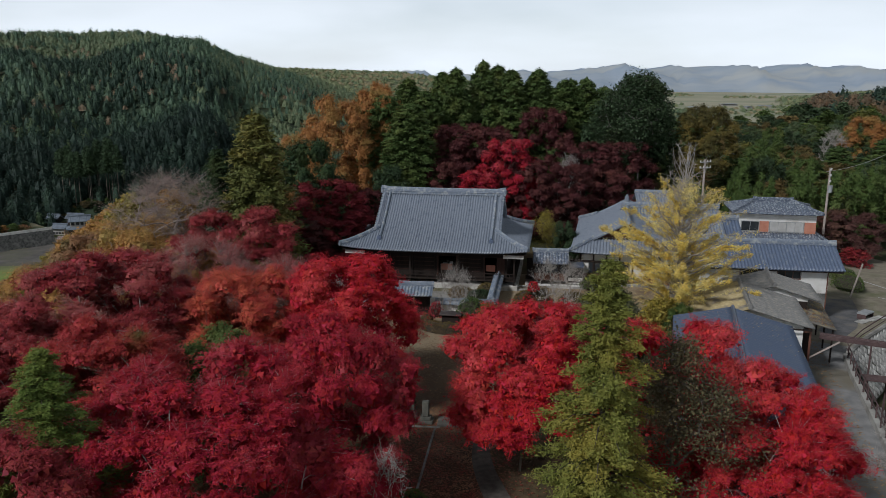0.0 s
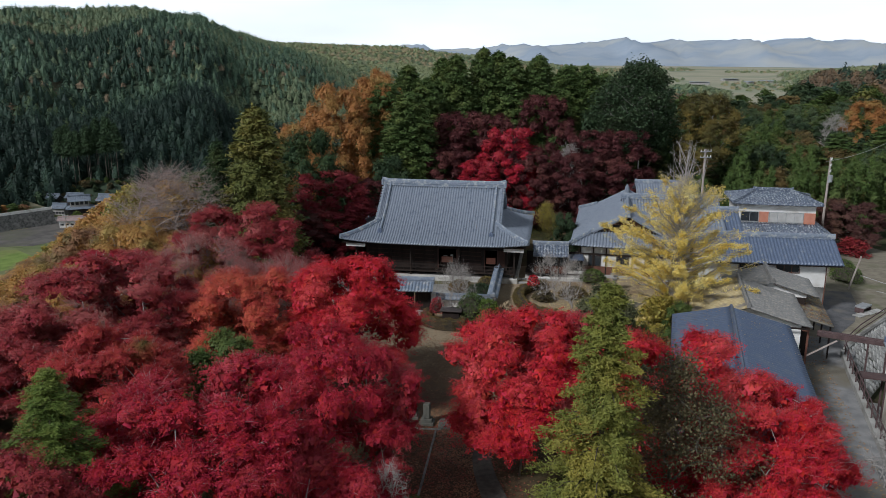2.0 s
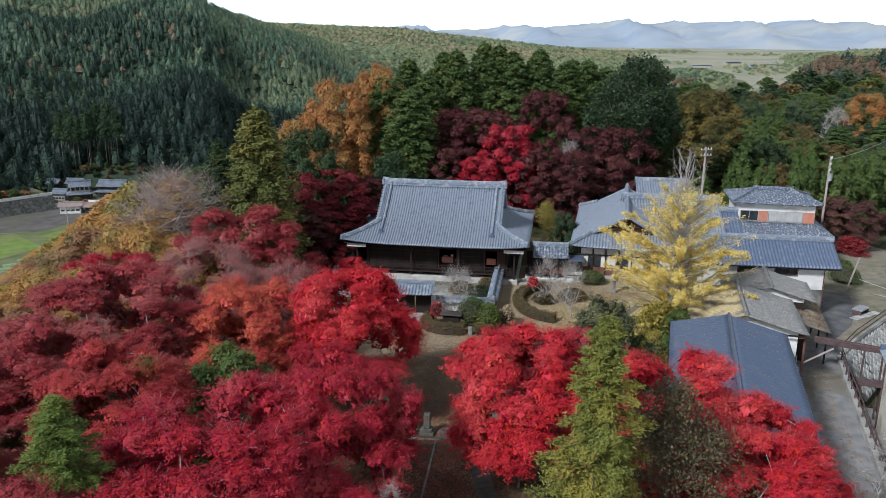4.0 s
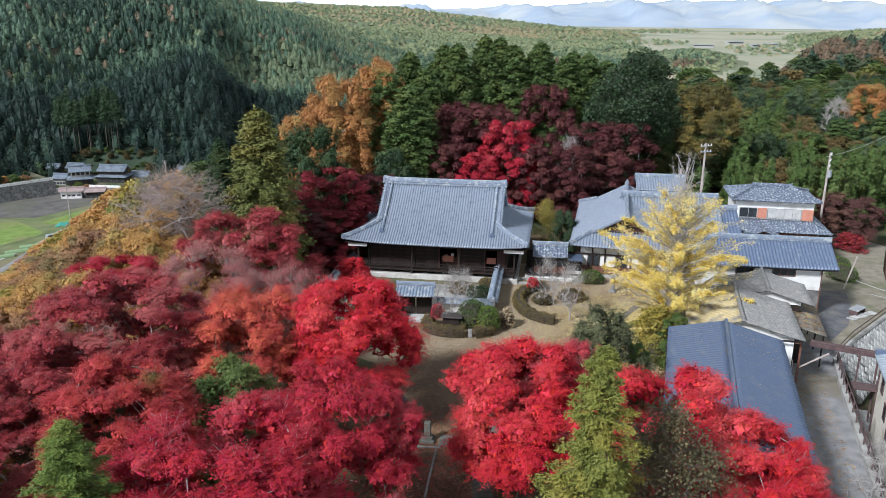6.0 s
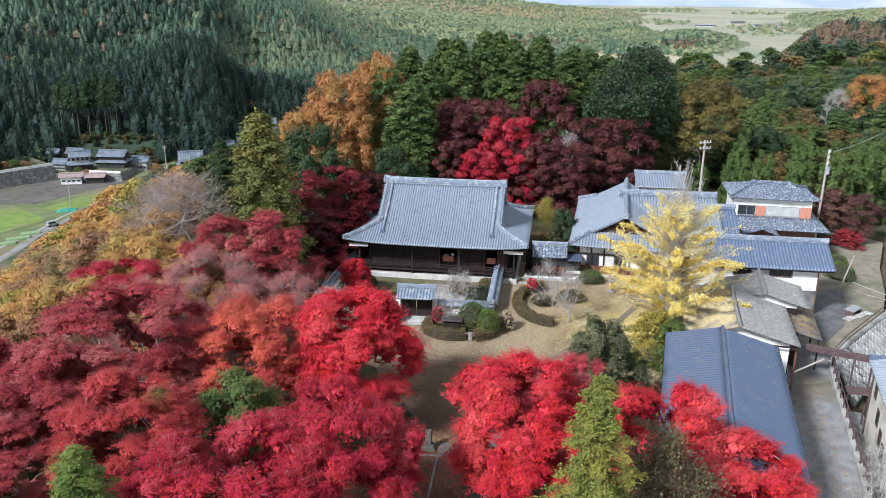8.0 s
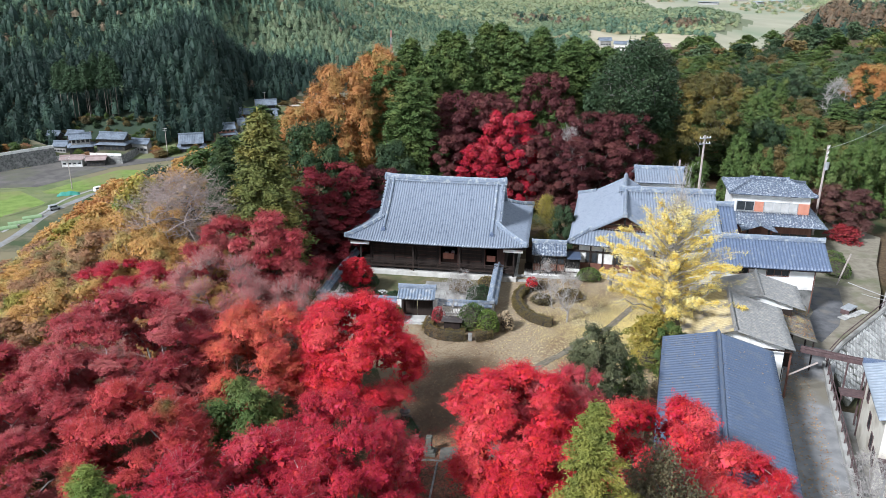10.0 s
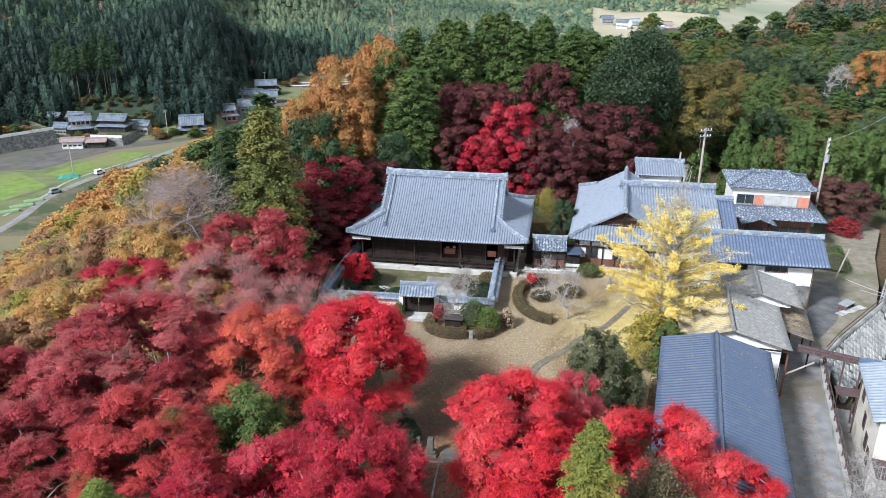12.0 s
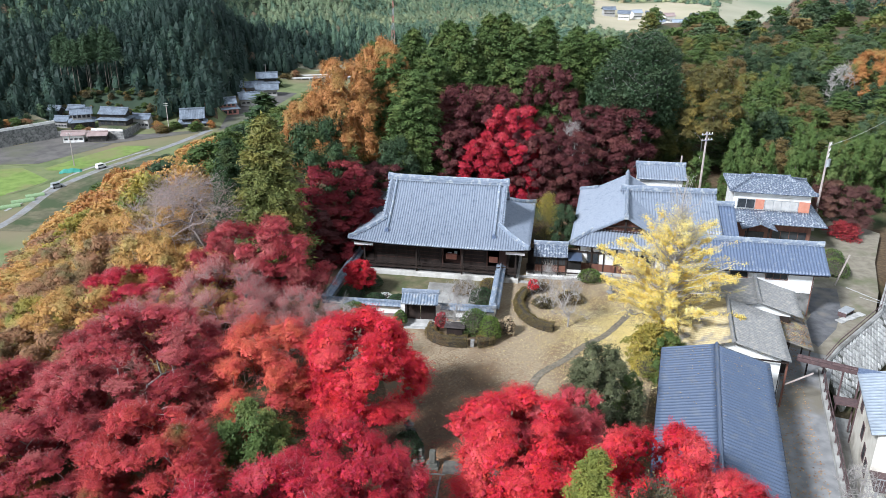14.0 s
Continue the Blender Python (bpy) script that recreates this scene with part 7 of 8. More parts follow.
ball_bush("shrub", 1.2, 70.6, 0.4, 1.2, 0.9, 0.75, L["hedge"], 11, "brownish shrub inside the temple court")
ball_bush("shrub", -8.4, 71.6, 0.5, 1.5, 1.3, 1.0, L["evergreen"], 31, "dark shrub inside the temple court")
ball_bush("shrub", -7.3, 67.8, 0.4, 1.1, 0.9, 0.8, L["evergreen"], 32, "dark shrub inside the temple court", n=1600)
ball_bush("flowering_shrub", -6.3, 68.6, 0.35, 0.8, 0.5, 0.6, L["white_flower"], 33, "low shrub with white blossom in the court", leaf=0.1, n=420)
ball_bush("shrub", 3.6, 71.4, 0.4, 0.9, 1.3, 0.8, L["hedge"], 34, "brownish shrub inside the temple court", n=1500)
sheet("court_ground", [(-11.4, 67.0), (3.5, 65.6), (4.6, 74.6), (-10.0, 76.6)], 0.0, M["court"], "mossy brown earth of the walled court", "ground", lift=0.024)
sheet("pavement_court", [(-2.9, 66.3), (1.7, 66.0), (2.1, 72.6), (-2.3, 73.2)], 0.0, M["concrete"], "grey paved path across the temple court", "paving", lift=0.032)
ball_bush("shrub", 8.6, 68.2, 0.3, 1.0, 0.9, 0.6, L["grey_olive"], 12, "low grey-green shrub in the planted island", n=1400)
ball_bush("shrub", 11.4, 69.2, 0.3, 1.3, 1.1, 0.7, L["hedge"], 13, "brown-green shrub in the planted island", n=1600)
ball_bush("shrub", 14.0, 74.0, 0.4, 1.2, 1.0, 0.9, L["bush"], 14, "green shrub beside the priest's house", n=1600)
ball_bush("shrub", 41.8, 80.5, -1.2, 1.5, 1.8, 1.3, L["bush"], 15, "green shrub in the yard", n=1800)
ball_bush("shrub", 43.0, 84.0, -1.2, 1.3, 1.3, 1.0, L["bush"], 16, "green shrub in the yard", n=1400)
ball_bush("red_shrub", 7.9, 70.6, 0.9, 0.55, 0.5, 0.75, L["scarlet"], 17, "small bright red shrub in the island", n=700)
ball_bush("red_shrub", -0.9, 62.6, 0.9, 0.6, 0.5, 1.1, L["wine"], 18, "dark red shrub beside the gate", n=900)
ball_bush("pampas_grass", 4.9, 62.6, 0.4, 0.75, 0.75, 1.2, L["straw"], 19, "dry pampas grass tuft beside the wall", leaf=0.2, n=520)
ball_bush("yellow_shrub", 15.6, 55.8, 0.8, 1.1, 1.2, 1.3, L["yellow_green"], 20, "yellowing clipped bush under the ginkgo", n=2000)
for x, y, R, top, turn in ((10.4, 64.0, 2.2, 5.4, 0), (8.8, 67.6, 2.0, 4.8, 120), (0.4, 62.4, 1.7, 5.4, 40), (1.4, 67.5, 1.5, 3.6, 200)):
    grow("bare_tree", BARE_W, x, y, R, top, None, turn, "small leafless tree with pale lichened branches")
grow("bare_tree", BARE_S, 25.4, 39.6, 2.6, 2.6, None, 60, "pale leafless tree beside the lane", z=-4.0)
grow("bare_tree", BARE_S, 27.8, 44.8, 2.0, 0.4, None, 10, "pale leafless tree below the lane wall", z=-4.6)
grow("bare_tree", BARE_S, -2.3, 30.5, 1.1, 5.4, None, 10, "thin leafless sapling beside the approach")

# wooden notice stand in the hedge
stand = thing("notice_stand", 0.3, 61.6, 0, -8, "dark wooden roofed box stand behind the hedge", "stand")
part("body", boxes((-0.7, 0.7, -0.35, 0.35, 0.3, 1.25), bevel=0.02), M["wood"], stand)
part("roof", boxes((-0.9, 0.9, -0.55, 0.55, 1.25, 1.36), bevel=0.03), M["tile_dark"], stand)
for sx in (-0.6, 0.6):
    for sy in (-0.28, 0.28):
        part("leg", boxes((sx - 0.06, sx + 0.06, sy - 0.06, sy + 0.06, 0, 0.3)), M["wood"], stand)
post_ = thing("stone_post", 1.8, 60.2, 0, 0, "short grey stone post between hedges", "post")
part("shaft", boxes((-0.17, 0.17, -0.17, 0.17, 0, 0.7), bevel=0.04), M["stone"], post_)


def stone_lantern(x, y, turn, label, s=1.0, z=0.0):
    """Square stone lantern: base, shaft, platform, fire box, cap, finial."""
    e = thing("stone_lantern", x, y, z, turn, label, "lantern")
    e.scale = (s, s, s)

    def prism(name, rings, sides, mt):
        bm = bmesh.new()
        prev = None
        for r, zz in rings:
            ring = [bm.verts.new((r * math.cos((k + 0.5) * 2 * math.pi / sides), r * math.sin((k + 0.5) * 2 * math.pi / sides), zz)) for k in range(sides)]
            if prev:
                for k in range(sides):
                    bm.faces.new((prev[k], prev[(k + 1) % sides], ring[(k + 1) % sides], ring[k]))
            else:
                bm.faces.new(ring[::-1])
            prev = ring
        bm.faces.new(prev)
        return part(name, bm, mt, e)

    prism("base", ((0.36, 0), (0.36, 0.14), (0.26, 0.24)), 6, M["stone"])
    prism("shaft", ((0.14, 0.24), (0.12, 0.6), (0.14, 0.95)), 10, M["stone"])
    prism("platform", ((0.16, 0.95), (0.32, 1.06), (0.32, 1.14)), 6, M["stone"])
    prism("fire_box", ((0.22, 1.14), (0.22, 1.42)), 6, M["block"])
    prism("cap", ((0.44, 1.42), (0.40, 1.5), (0.2, 1.62), (0.08, 1.68)), 6, M["stone"])
    prism("finial", ((0.06, 1.68), (0.1, 1.76), (0.07, 1.84), (0.01, 1.92)), 8, M["stone"])
    return e


stone_lantern(-2.9, 46.9, 0, "tall grey stone lantern beside the approach", 0.9)
stone_lantern(15.6, 71.4, 20, "grey stone lantern beside the priest's house", 1.1)


def grave_stone(x, y, turn, h, w, label):
    e = thing("memorial_stone", x, y, 0, turn, label, "memorial stone", "memorial stones beside the approach")
    part("plinth", boxes((-w * 0.8, w * 0.8, -w * 0.7, w * 0.7, -0.05, 0.22), bevel=0.02), M["mortar"], e)
    part("second_plinth", boxes((-w * 0.6, w * 0.6, -w * 0.5, w * 0.5, 0.22, 0.4), bevel=0.02), M["mortar"], e)
    part("pillar", boxes((-w * 0.36, w * 0.36, -w * 0.32, w * 0.32, 0.4, h), bevel=0.04), M["mortar"], e)


for i, (x, y, h, w) in enumerate(((-1.15, 43.9, 1.35, 0.55), (-2.0, 44.6, 0.9, 0.4), (-2.3, 43.6, 0.8, 0.4), (-2.1, 45.6, 1.0, 0.42), (-2.6, 46.6, 1.1, 0.5), (-3.4, 46.4, 0.8, 0.5))):
    grave_stone(x, y, 5 * i - 8, h, w, "weathered grey memorial stone on a plinth" if i else "pale carved memorial stone on a stepped plinth")
ball_bush("shrub", -2.9, 45.2, 0.5, 1.0, 1.3, 1.1, L["evergreen"], 21, "dark green shrub among memorial stones", n=1800)
ball_bush("shrub", -1.6, 34.0, 0.3, 0.9, 0.9, 0.7, L["bush"], 22, "low green shrub beside the approach", n=1200)


# ---- approach: kerbs, dark cobbled path ----
edging = thing("approach_edging", 0, 0, 0, 0, "narrow grey stone edging beside the approach", "edging")
for x0, y0, x1, y1 in ((-0.6, 42.9, -2.6, 24.0), (-3.3, 43.3, -0.3, 43.05)):
    ln = math.hypot(x1 - x0, y1 - y0)
    n = int(ln / 0.9)
    for i in range(n):
        o = part("kerb_stone", boxes((0.01, ln / n - 0.01, -0.06, 0.06, -0.1, 0.1), bevel=0.012), M["stone"], edging)
        o.matrix_local = pose(x0 + (x1 - x0) * i / n, y0 + (y1 - y0) * i / n, 0, 0, 0, math.degrees(math.atan2(y1 - y0, x1 - x0)))
drain = thing("stone_slab", 0.35, 43.8, 0, -4, "dark flat stone slab across the approach", "slab")
part("slab", boxes((-0.8, 0.8, -0.7, 0.7, 0.0, 0.1), bevel=0.02), M["dark_path"], drain)


def cobbled(name, line, w, size, material, label, rows):
    """A path of separate flat stones along a line, laid in rows."""
    e = new(name)
    pts = np.array(line, dtype=float)
    fine = []
    for i in range(len(pts) - 1):
        p0, p1, p2, p3 = (pts[max(0, min(len(pts) - 1, k))] for k in (i - 1, i, i + 1, i + 2))
        for t in np.linspace(0, 1, 12, endpoint=False):
            fine.append(0.5 * (2 * p1 + (p2 - p0) * t + (2 * p0 - 5 * p1 + 4 * p2 - p3) * t * t + (3 * p1 - p0 - 3 * p2 + p3) * t ** 3))
    fine = np.array(fine + [pts[-1]])
    cum = np.concatenate([[0], np.cumsum(np.linalg.norm(np.diff(fine, axis=0), axis=1))])
    r = np.random.default_rng(77)
    shapes = []
    for k in range(5):
        bm = bmesh.new()
        n = 6
        lo = [bm.verts.new((math.cos(a) * size * 0.5 * q, math.sin(a) * size * 0.5 * q, 0)) for a, q in zip(np.arange(n) * 2 * math.pi / n, r.uniform(0.8, 1.12, n))]
        hi = [bm.verts.new((v.co.x * 0.86, v.co.y * 0.86, 0.055)) for v in lo]
        for i in range(n):
            bm.faces.new((lo[i], lo[(i + 1) % n], hi[(i + 1) % n], hi[i]))
        bm.faces.new(hi)
        me = bpy.data.meshes.new("cobble")
        bm.to_mesh(me)
        bm.free()
        me.materials.append(material)
        shapes.append(me)
    s, i = 0.0, 0
    while s < cum[-1]:
        p = np.array([np.interp(s, cum, fine[:, 0]), np.interp(s, cum, fine[:, 1])])
        q = np.array([np.interp(min(s + 0.1, cum[-1]), cum, fine[:, 0]), np.interp(min(s + 0.1, cum[-1]), cum, fine[:, 1])]) - p
        if np.linalg.norm(q) < 1e-6:
            break
        q /= np.linalg.norm(q)
        nr = np.array([q[1], -q[0]])
        for k in range(rows):
            c = p + nr * ((k + 0.5) / rows - 0.5) * w + r.normal(size=2) * 0.03
            o = new("cobble", shapes[i % 5])
            o.parent = e
            o.matrix_local = pose(c[0], c[1], 0.02, r.normal() * 1.5, r.normal() * 1.5, r.uniform(0, 360))
            i += 1
        s += size * 0.98
    return tagged(e, label, "path", kind="structure")


ribbon("path_bed", [(4.2, 30), (2.6, 35.3), (2.0, 40.0), (2.9, 44.3), (4.4, 49.8)], [1.4, 1.3, 1.0, 0.95, 0.75], 0.03, M["dark_path"], "dark worn bed of the curved path", "path", lift=0.035, follow=False)
ribbon("path_bed", [(4.4, 49.8), (6.0, 53.35), (7.2, 55.9), (9.4, 58.1), (11.5, 60.7), (13.6, 62.6), (17.0, 67.5)], [0.75, 0.66, 0.62, 0.6, 0.55, 0.5, 0.4], 0.03, M["path_earth"], "leaf-strewn earth bed of the cobbled path", "path", lift=0.035, follow=False)
cobbled("path_cobbles", [(4.4, 49.8), (6.0, 53.35), (7.2, 55.9), (9.4, 58.1), (11.5, 60.7), (13.6, 62.6), (17.0, 67.5)], 0.62, 0.26, M["dark_path2"], "curved grey cobbled path across the forecourt", 3)


# ---- fallen leaves ----
def fallen(name, spots, leaf, material, label, seed, z=0.035):
    r = np.random.default_rng(seed)
    c = np.column_stack([spots, np.full(len(spots), z) + r.uniform(0, 0.02, len(spots))])
    v, f = leaves(r, c, leaf, 3.0)
    tagged(part(name, mesh_from(name, v, f), material), label, "fallen leaves", kind="stuff")


r = np.random.default_rng(9)
a, q = r.uniform(0, 2 * math.pi, 60000), np.abs(r.normal(size=60000)) * 4.4
sp = np.column_stack([16.6 + q * np.cos(a) * 1.25, 62.2 + q * np.sin(a) * 1.3])
fallen("fallen_ginkgo_leaves", sp[(sp[:, 0] < 20) & (sp[:, 1] < 74)], 0.085, L["ginkgo_litter"], "yellow ginkgo leaves fallen on the forecourt", 1)
sp = np.column_stack([r.uniform(-5, 15, 14000), r.uniform(44, 74, 14000)])
sp = sp[(r.uniform(size=len(sp)) < 0.25 + 0.75 * np.exp(-((sp[:, 0] - 1) / 6) ** 2 - ((sp[:, 1] - 46) / 9) ** 2)) & ~((sp[:, 0] < 5.6) & (sp[:, 1] > 63.5))]
fallen("fallen_brown_leaves", sp, 0.11, L["litter"], "brown and pale leaves fallen on the forecourt", 2)
sp = np.column_stack([r.normal(size=16000) * 1.7 + 0.4, r.uniform(20, 47, 16000)])
r2 = np.random.default_rng(77)
# darker brown leaves, thickest near the approach and thinning outwards
dark_spots = np.column_stack([0.2 + r2.normal(size=42000) * 3.0, 48.5 + r2.normal(size=42000) * 4.4])
fallen("fallen_damp_leaves", dark_spots, 0.1, L["dark_litter"], "dark brown leaves fallen on the forecourt", 6, 0.03)
fallen("fallen_red_leaves", sp, 0.11, L["red_litter"], "red maple leaves fallen on the approach", 3)
sp = np.column_stack([r.normal(size=9000) * 3.2 - 9, r.uniform(24, 52, 9000)])
fallen("fallen_maple_leaves", sp, 0.13, L["red_litter"], "red maple leaves fallen under the trees", 4)
lx, ly = r.uniform(-3.9, 3.9, 190), 10 - np.abs(r.normal(size=190)) * 5
ok = ly > -9.8
lx, ly = lx[ok], ly[ok]
ct, st = math.cos(radians(-15.8)), math.sin(radians(-15.8))
c = np.column_stack([17.25 + lx * ct - ly * st, 43.72 + lx * st + ly * ct, 4.53 - 1.04 * np.abs(lx) / 3.93])
tagged(part("roof_leaves", mesh_from("roof_leaves", *leaves(r, c, 0.095, 3.0)), L["straw"]), "pale leaves scattered on the barn roof", "fallen leaves", kind="stuff")
sp = np.column_stack([r.uniform(-3.0, 3.0, 2600), r.uniform(0, 36, 2600)])
d = np.array([3.1, 11.0]) / math.hypot(3.1, 11.0)
sp = np.array([19.2, 30.0]) + sp[:, 1:2] * d + sp[:, 0:1] * 0.8 * np.array([d[1], -d[0]])
fallen("fallen_lane_leaves", sp, 0.13, L["litter"], "pale leaves scattered on the asphalt lane", 5, -1.58)


# ---- lane wall, rail, beam and the house below ----
def build_lane_wall():
    w = thing("lane_wall", 0, 0, 0, 0, "pale concrete kerb wall with brown steel rail", "wall")
    line = [(18.4, 18.0), (22.9, 33.0), (26.6, 44.5), (30.1, 55.6), (31.5, 59.6)]
    for (ax, ay), (bx, by) in zip(line, line[1:]):
        ln, turn = math.hypot(bx - ax, by - ay), math.degrees(math.atan2(by - ay, bx - ax))
        o = part("kerb_wall", boxes((0, ln, -0.18, 0.18, -4.9, -1.15), bevel=0.02), M["concrete"], w)
        o.matrix_local = pose(ax, ay, 0, 0, 0, turn)
        rail = part("rail", boxes((0, ln, -0.03, 0.03, -0.25, -0.19), (0, ln, -0.03, 0.03, -0.7, -0.65)), M["rust"], o)
        for x in np.arange(0.2, ln, 1.5):
            part("rail_post", boxes((x - 0.04, x + 0.04, -0.04, 0.04, -1.2, -0.2)), M["rust"], o)
    return w


build_lane_wall()


def build_block_wall():
    """Sloping retaining wall of diamond-laid stone blocks below the yard."""
    e = thing("retaining_wall", 0, 0, 0, 0, "sloping retaining wall of pale diamond-laid stone blocks", "wall")
    line = [(31.9, 59.9), (34.3, 62.7), (41.6, 70.0), (49.0, 82.0)]
    bm = bmesh.new()
    v = [bm.verts.new(p) for p in ((-0.36, 0, 0), (0, -0.36, 0), (0.36, 0, 0), (0, 0.36, 0), (-0.26, 0, 0.09), (0, -0.26, 0.09), (0.26, 0, 0.09), (0, 0.26, 0.09))]
    for i in range(4):
        bm.faces.new((v[i], v[(i + 1) % 4], v[4 + (i + 1) % 4], v[4 + i]))
    bm.faces.new(v[4:])
    me = bpy.data.meshes.new("block")
    bm.to_mesh(me)
    bm.free()
    me.materials.append(M["block"])
    for (ax, ay), (bx, by) in zip(line, line[1:]):
        ln = math.hypot(bx - ax, by - ay)
        d = Vector(((bx - ax) / ln, (by - ay) / ln, 0))
        out = Vector((d.y, -d.x, 0))
        down = (out * 0.62 + Vector((0, 0, -1))).normalized()
        nrm = d.cross(down)
        if nrm.z < 0:
            nrm = -nrm
        face = bmesh.new()
        p = [Vector((ax, ay, -1.15)), Vector((bx, by, -1.15))]
        q = [x + down * 4.2 for x in p]
        vs = [face.verts.new(x - nrm * k) for k in (0.0, 0.3) for x in (p[0], p[1], q[1], q[0])]
        for f in ((0, 1, 2, 3), (7, 6, 5, 4), (0, 4, 5, 1), (1, 5, 6, 2), (2, 6, 7, 3), (3, 7, 4, 0)):
            face.faces.new([vs[i] for i in f])
        bmesh.ops.recalc_face_normals(face, faces=face.faces)
        sec = part("wall_face", face, M["mortar"], e)
        rot = Matrix((d, down, nrm)).transposed()
        if rot.determinant() < 0:
            rot = Matrix((-d, down, nrm)).transposed()
        n = int(ln / 0.76)
        for i in range(n):
            for k in range(10):
                s = (i + 0.5 + 0.5 * (k % 2)) * ln / (n + 0.5)
                c = p[0] + d * s + down * (0.38 + k * 0.38)
                o = new("block", me)
                o.parent = sec
                o.matrix_local = Matrix.Translation(c) @ rot.to_4x4()
        part("coping", boxes((0, ln, -0.15, 0.25, -1.6, -1.1), bevel=0.02), M["concrete"], sec).matrix_local = pose(ax, ay, 0, 0, 0, math.degrees(math.atan2(by - ay, bx - ax)))
        rl = part("rail", boxes((0, ln, 0.0, 0.06, -0.2, -0.13), (0, ln, 0.0, 0.06, -0.65, -0.6)), M["rust"], sec)
        rl.matrix_local = pose(ax, ay, 0, 0, 0, math.degrees(math.atan2(by - ay, bx - ax)))
        for x in np.arange(0.3, ln, 0.9):
            part("rail_post", boxes((x - 0.03, x + 0.03, 0.0, 0.06, -1.1, -0.15)), M["rust"], sec).matrix_local = rl.matrix_local
    return e


build_block_wall()


def build_beam():
    e = thing("pipe_bridge", 28.3, 57.6, 0.95, -28, "brown steel beam bridge carrying pipes over the lane", "bridge")
    part("deck", boxes((0, 4.9, -0.32, 0.32, 0, 0.1), bevel=0.01), M["rust"], e)
    for y in (-0.32, 0.32):
        part("side_beam", boxes((0, 4.9, y - 0.05, y + 0.05, -0.1, 0.2)), M["rust"], e)
    for k in range(7):
        part("bracket", boxes((0.3 + 0.72 * k, 0.38 + 0.72 * k, -0.34, 0.34, 0.18, 0.21)), M["rust"], e)
    part("pipe", boxes((0, 4.9, -0.12, -0.02, 0.13, 0.23), (0, 4.9, 0.1, 0.17, 0.13, 0.2), bevel=0.02), M["rust"], e)
    posts(e, ((3.5, -0.28), (3.5, 0.28), (4.75, 0.28), (4.75, -0.28)), -5.4, 0.0, 0.12, M["rust"])
    d = thing("landing_deck", 31.4, 54.6, -1.2, -17, "brown steel landing to the house below the lane", "landing")
    part("deck", boxes((-0.9, 1.3, -0.6, 0.6, -0.12, 0), bevel=0.01), M["rust"], d)
    part("leg", boxes((0.9, 1.0, -0.5, -0.4, -3.6, -0.12)), M["rust"], d)
    part("leg", boxes((0.9, 1.0, 0.4, 0.5, -3.6, -0.12)), M["rust"], d)


build_beam()


def build_lower_house():
    h = thing("lower_house", 34.75, 48.98, -4.8, -18.9, "tall cream house with grey sheet roof below the lane", "house")
    gable_wall(h, 8.4, 7.9, -0.5, 6.15, 7.4, M["cream"], "y")
    gable_roof(h, 9.4, 8.6, 6.2, 7.6, M["sheet_grey"], "y", pitch=0.4, relief=0.035, profile=SHEET_PROFILE, curve=0.0, ridge_w=0.3, ridge_h=0.08)
    for y, z in ((2.3, 4.1), (0.4, 2.9), (-1.3, 2.2), (-2.6, 1.8)):
        window(h, -4.2, y, z, 0.75, 1.15, -90, 1, M["rust"], M["glass"])
    part("downpipe", boxes((-4.32, -4.22, 3.7, 3.8, 0, 6.1)), M["rust"], h)
    part("parapet", boxes((-4.7, 4.7, 4.1, 4.3, 6.3, 6.7)), M["tile_blue"], h)
    dk = part("balcony", boxes((-4.2, 4.2, -6.2, -3.96, 3.0, 3.15)), M["rust"], h, "brown balcony deck")
    part("railing", boxes((-4.2, 4.2, -6.2, -6.15, 4.0, 4.06), *[(x, x + 0.03, -6.2, -6.16, 3.15, 4.0) for x in np.arange(-4.2, 4.2, 0.22)]), M["steel"], dk)
    for x in (-4.0, 0, 4.0):
        part("post", boxes((x - 0.07, x + 0.07, -6.15, -6.0, 0, 3.0)), M["steel"], dk)


build_lower_house()
ribbon("pavement_walkway", [(25.6, 38), (29.0, 47.5), (32.4, 57.5)], [2.4, 2.4, 2.4], -4.62, M["concrete"], "pale concrete walkway between lane wall and house", "walkway", lift=0.0, follow=False)


# ---- poles and wires ----
def cyl(bm, x, y, z0, z1, r0, r1, n=10):
    lo = [bm.verts.new((x + r0 * math.cos(k * 2 * math.pi / n), y + r0 * math.sin(k * 2 * math.pi / n), z0)) for k in range(n)]
    hi = [bm.verts.new((x + r1 * math.cos(k * 2 * math.pi / n), y + r1 * math.sin(k * 2 * math.pi / n), z1)) for k in range(n)]
    for k in range(n):
        bm.faces.new((lo[k], lo[(k + 1) % n], hi[(k + 1) % n], hi[k]))
    bm.faces.new(hi)
    bm.faces.new(lo[::-1])


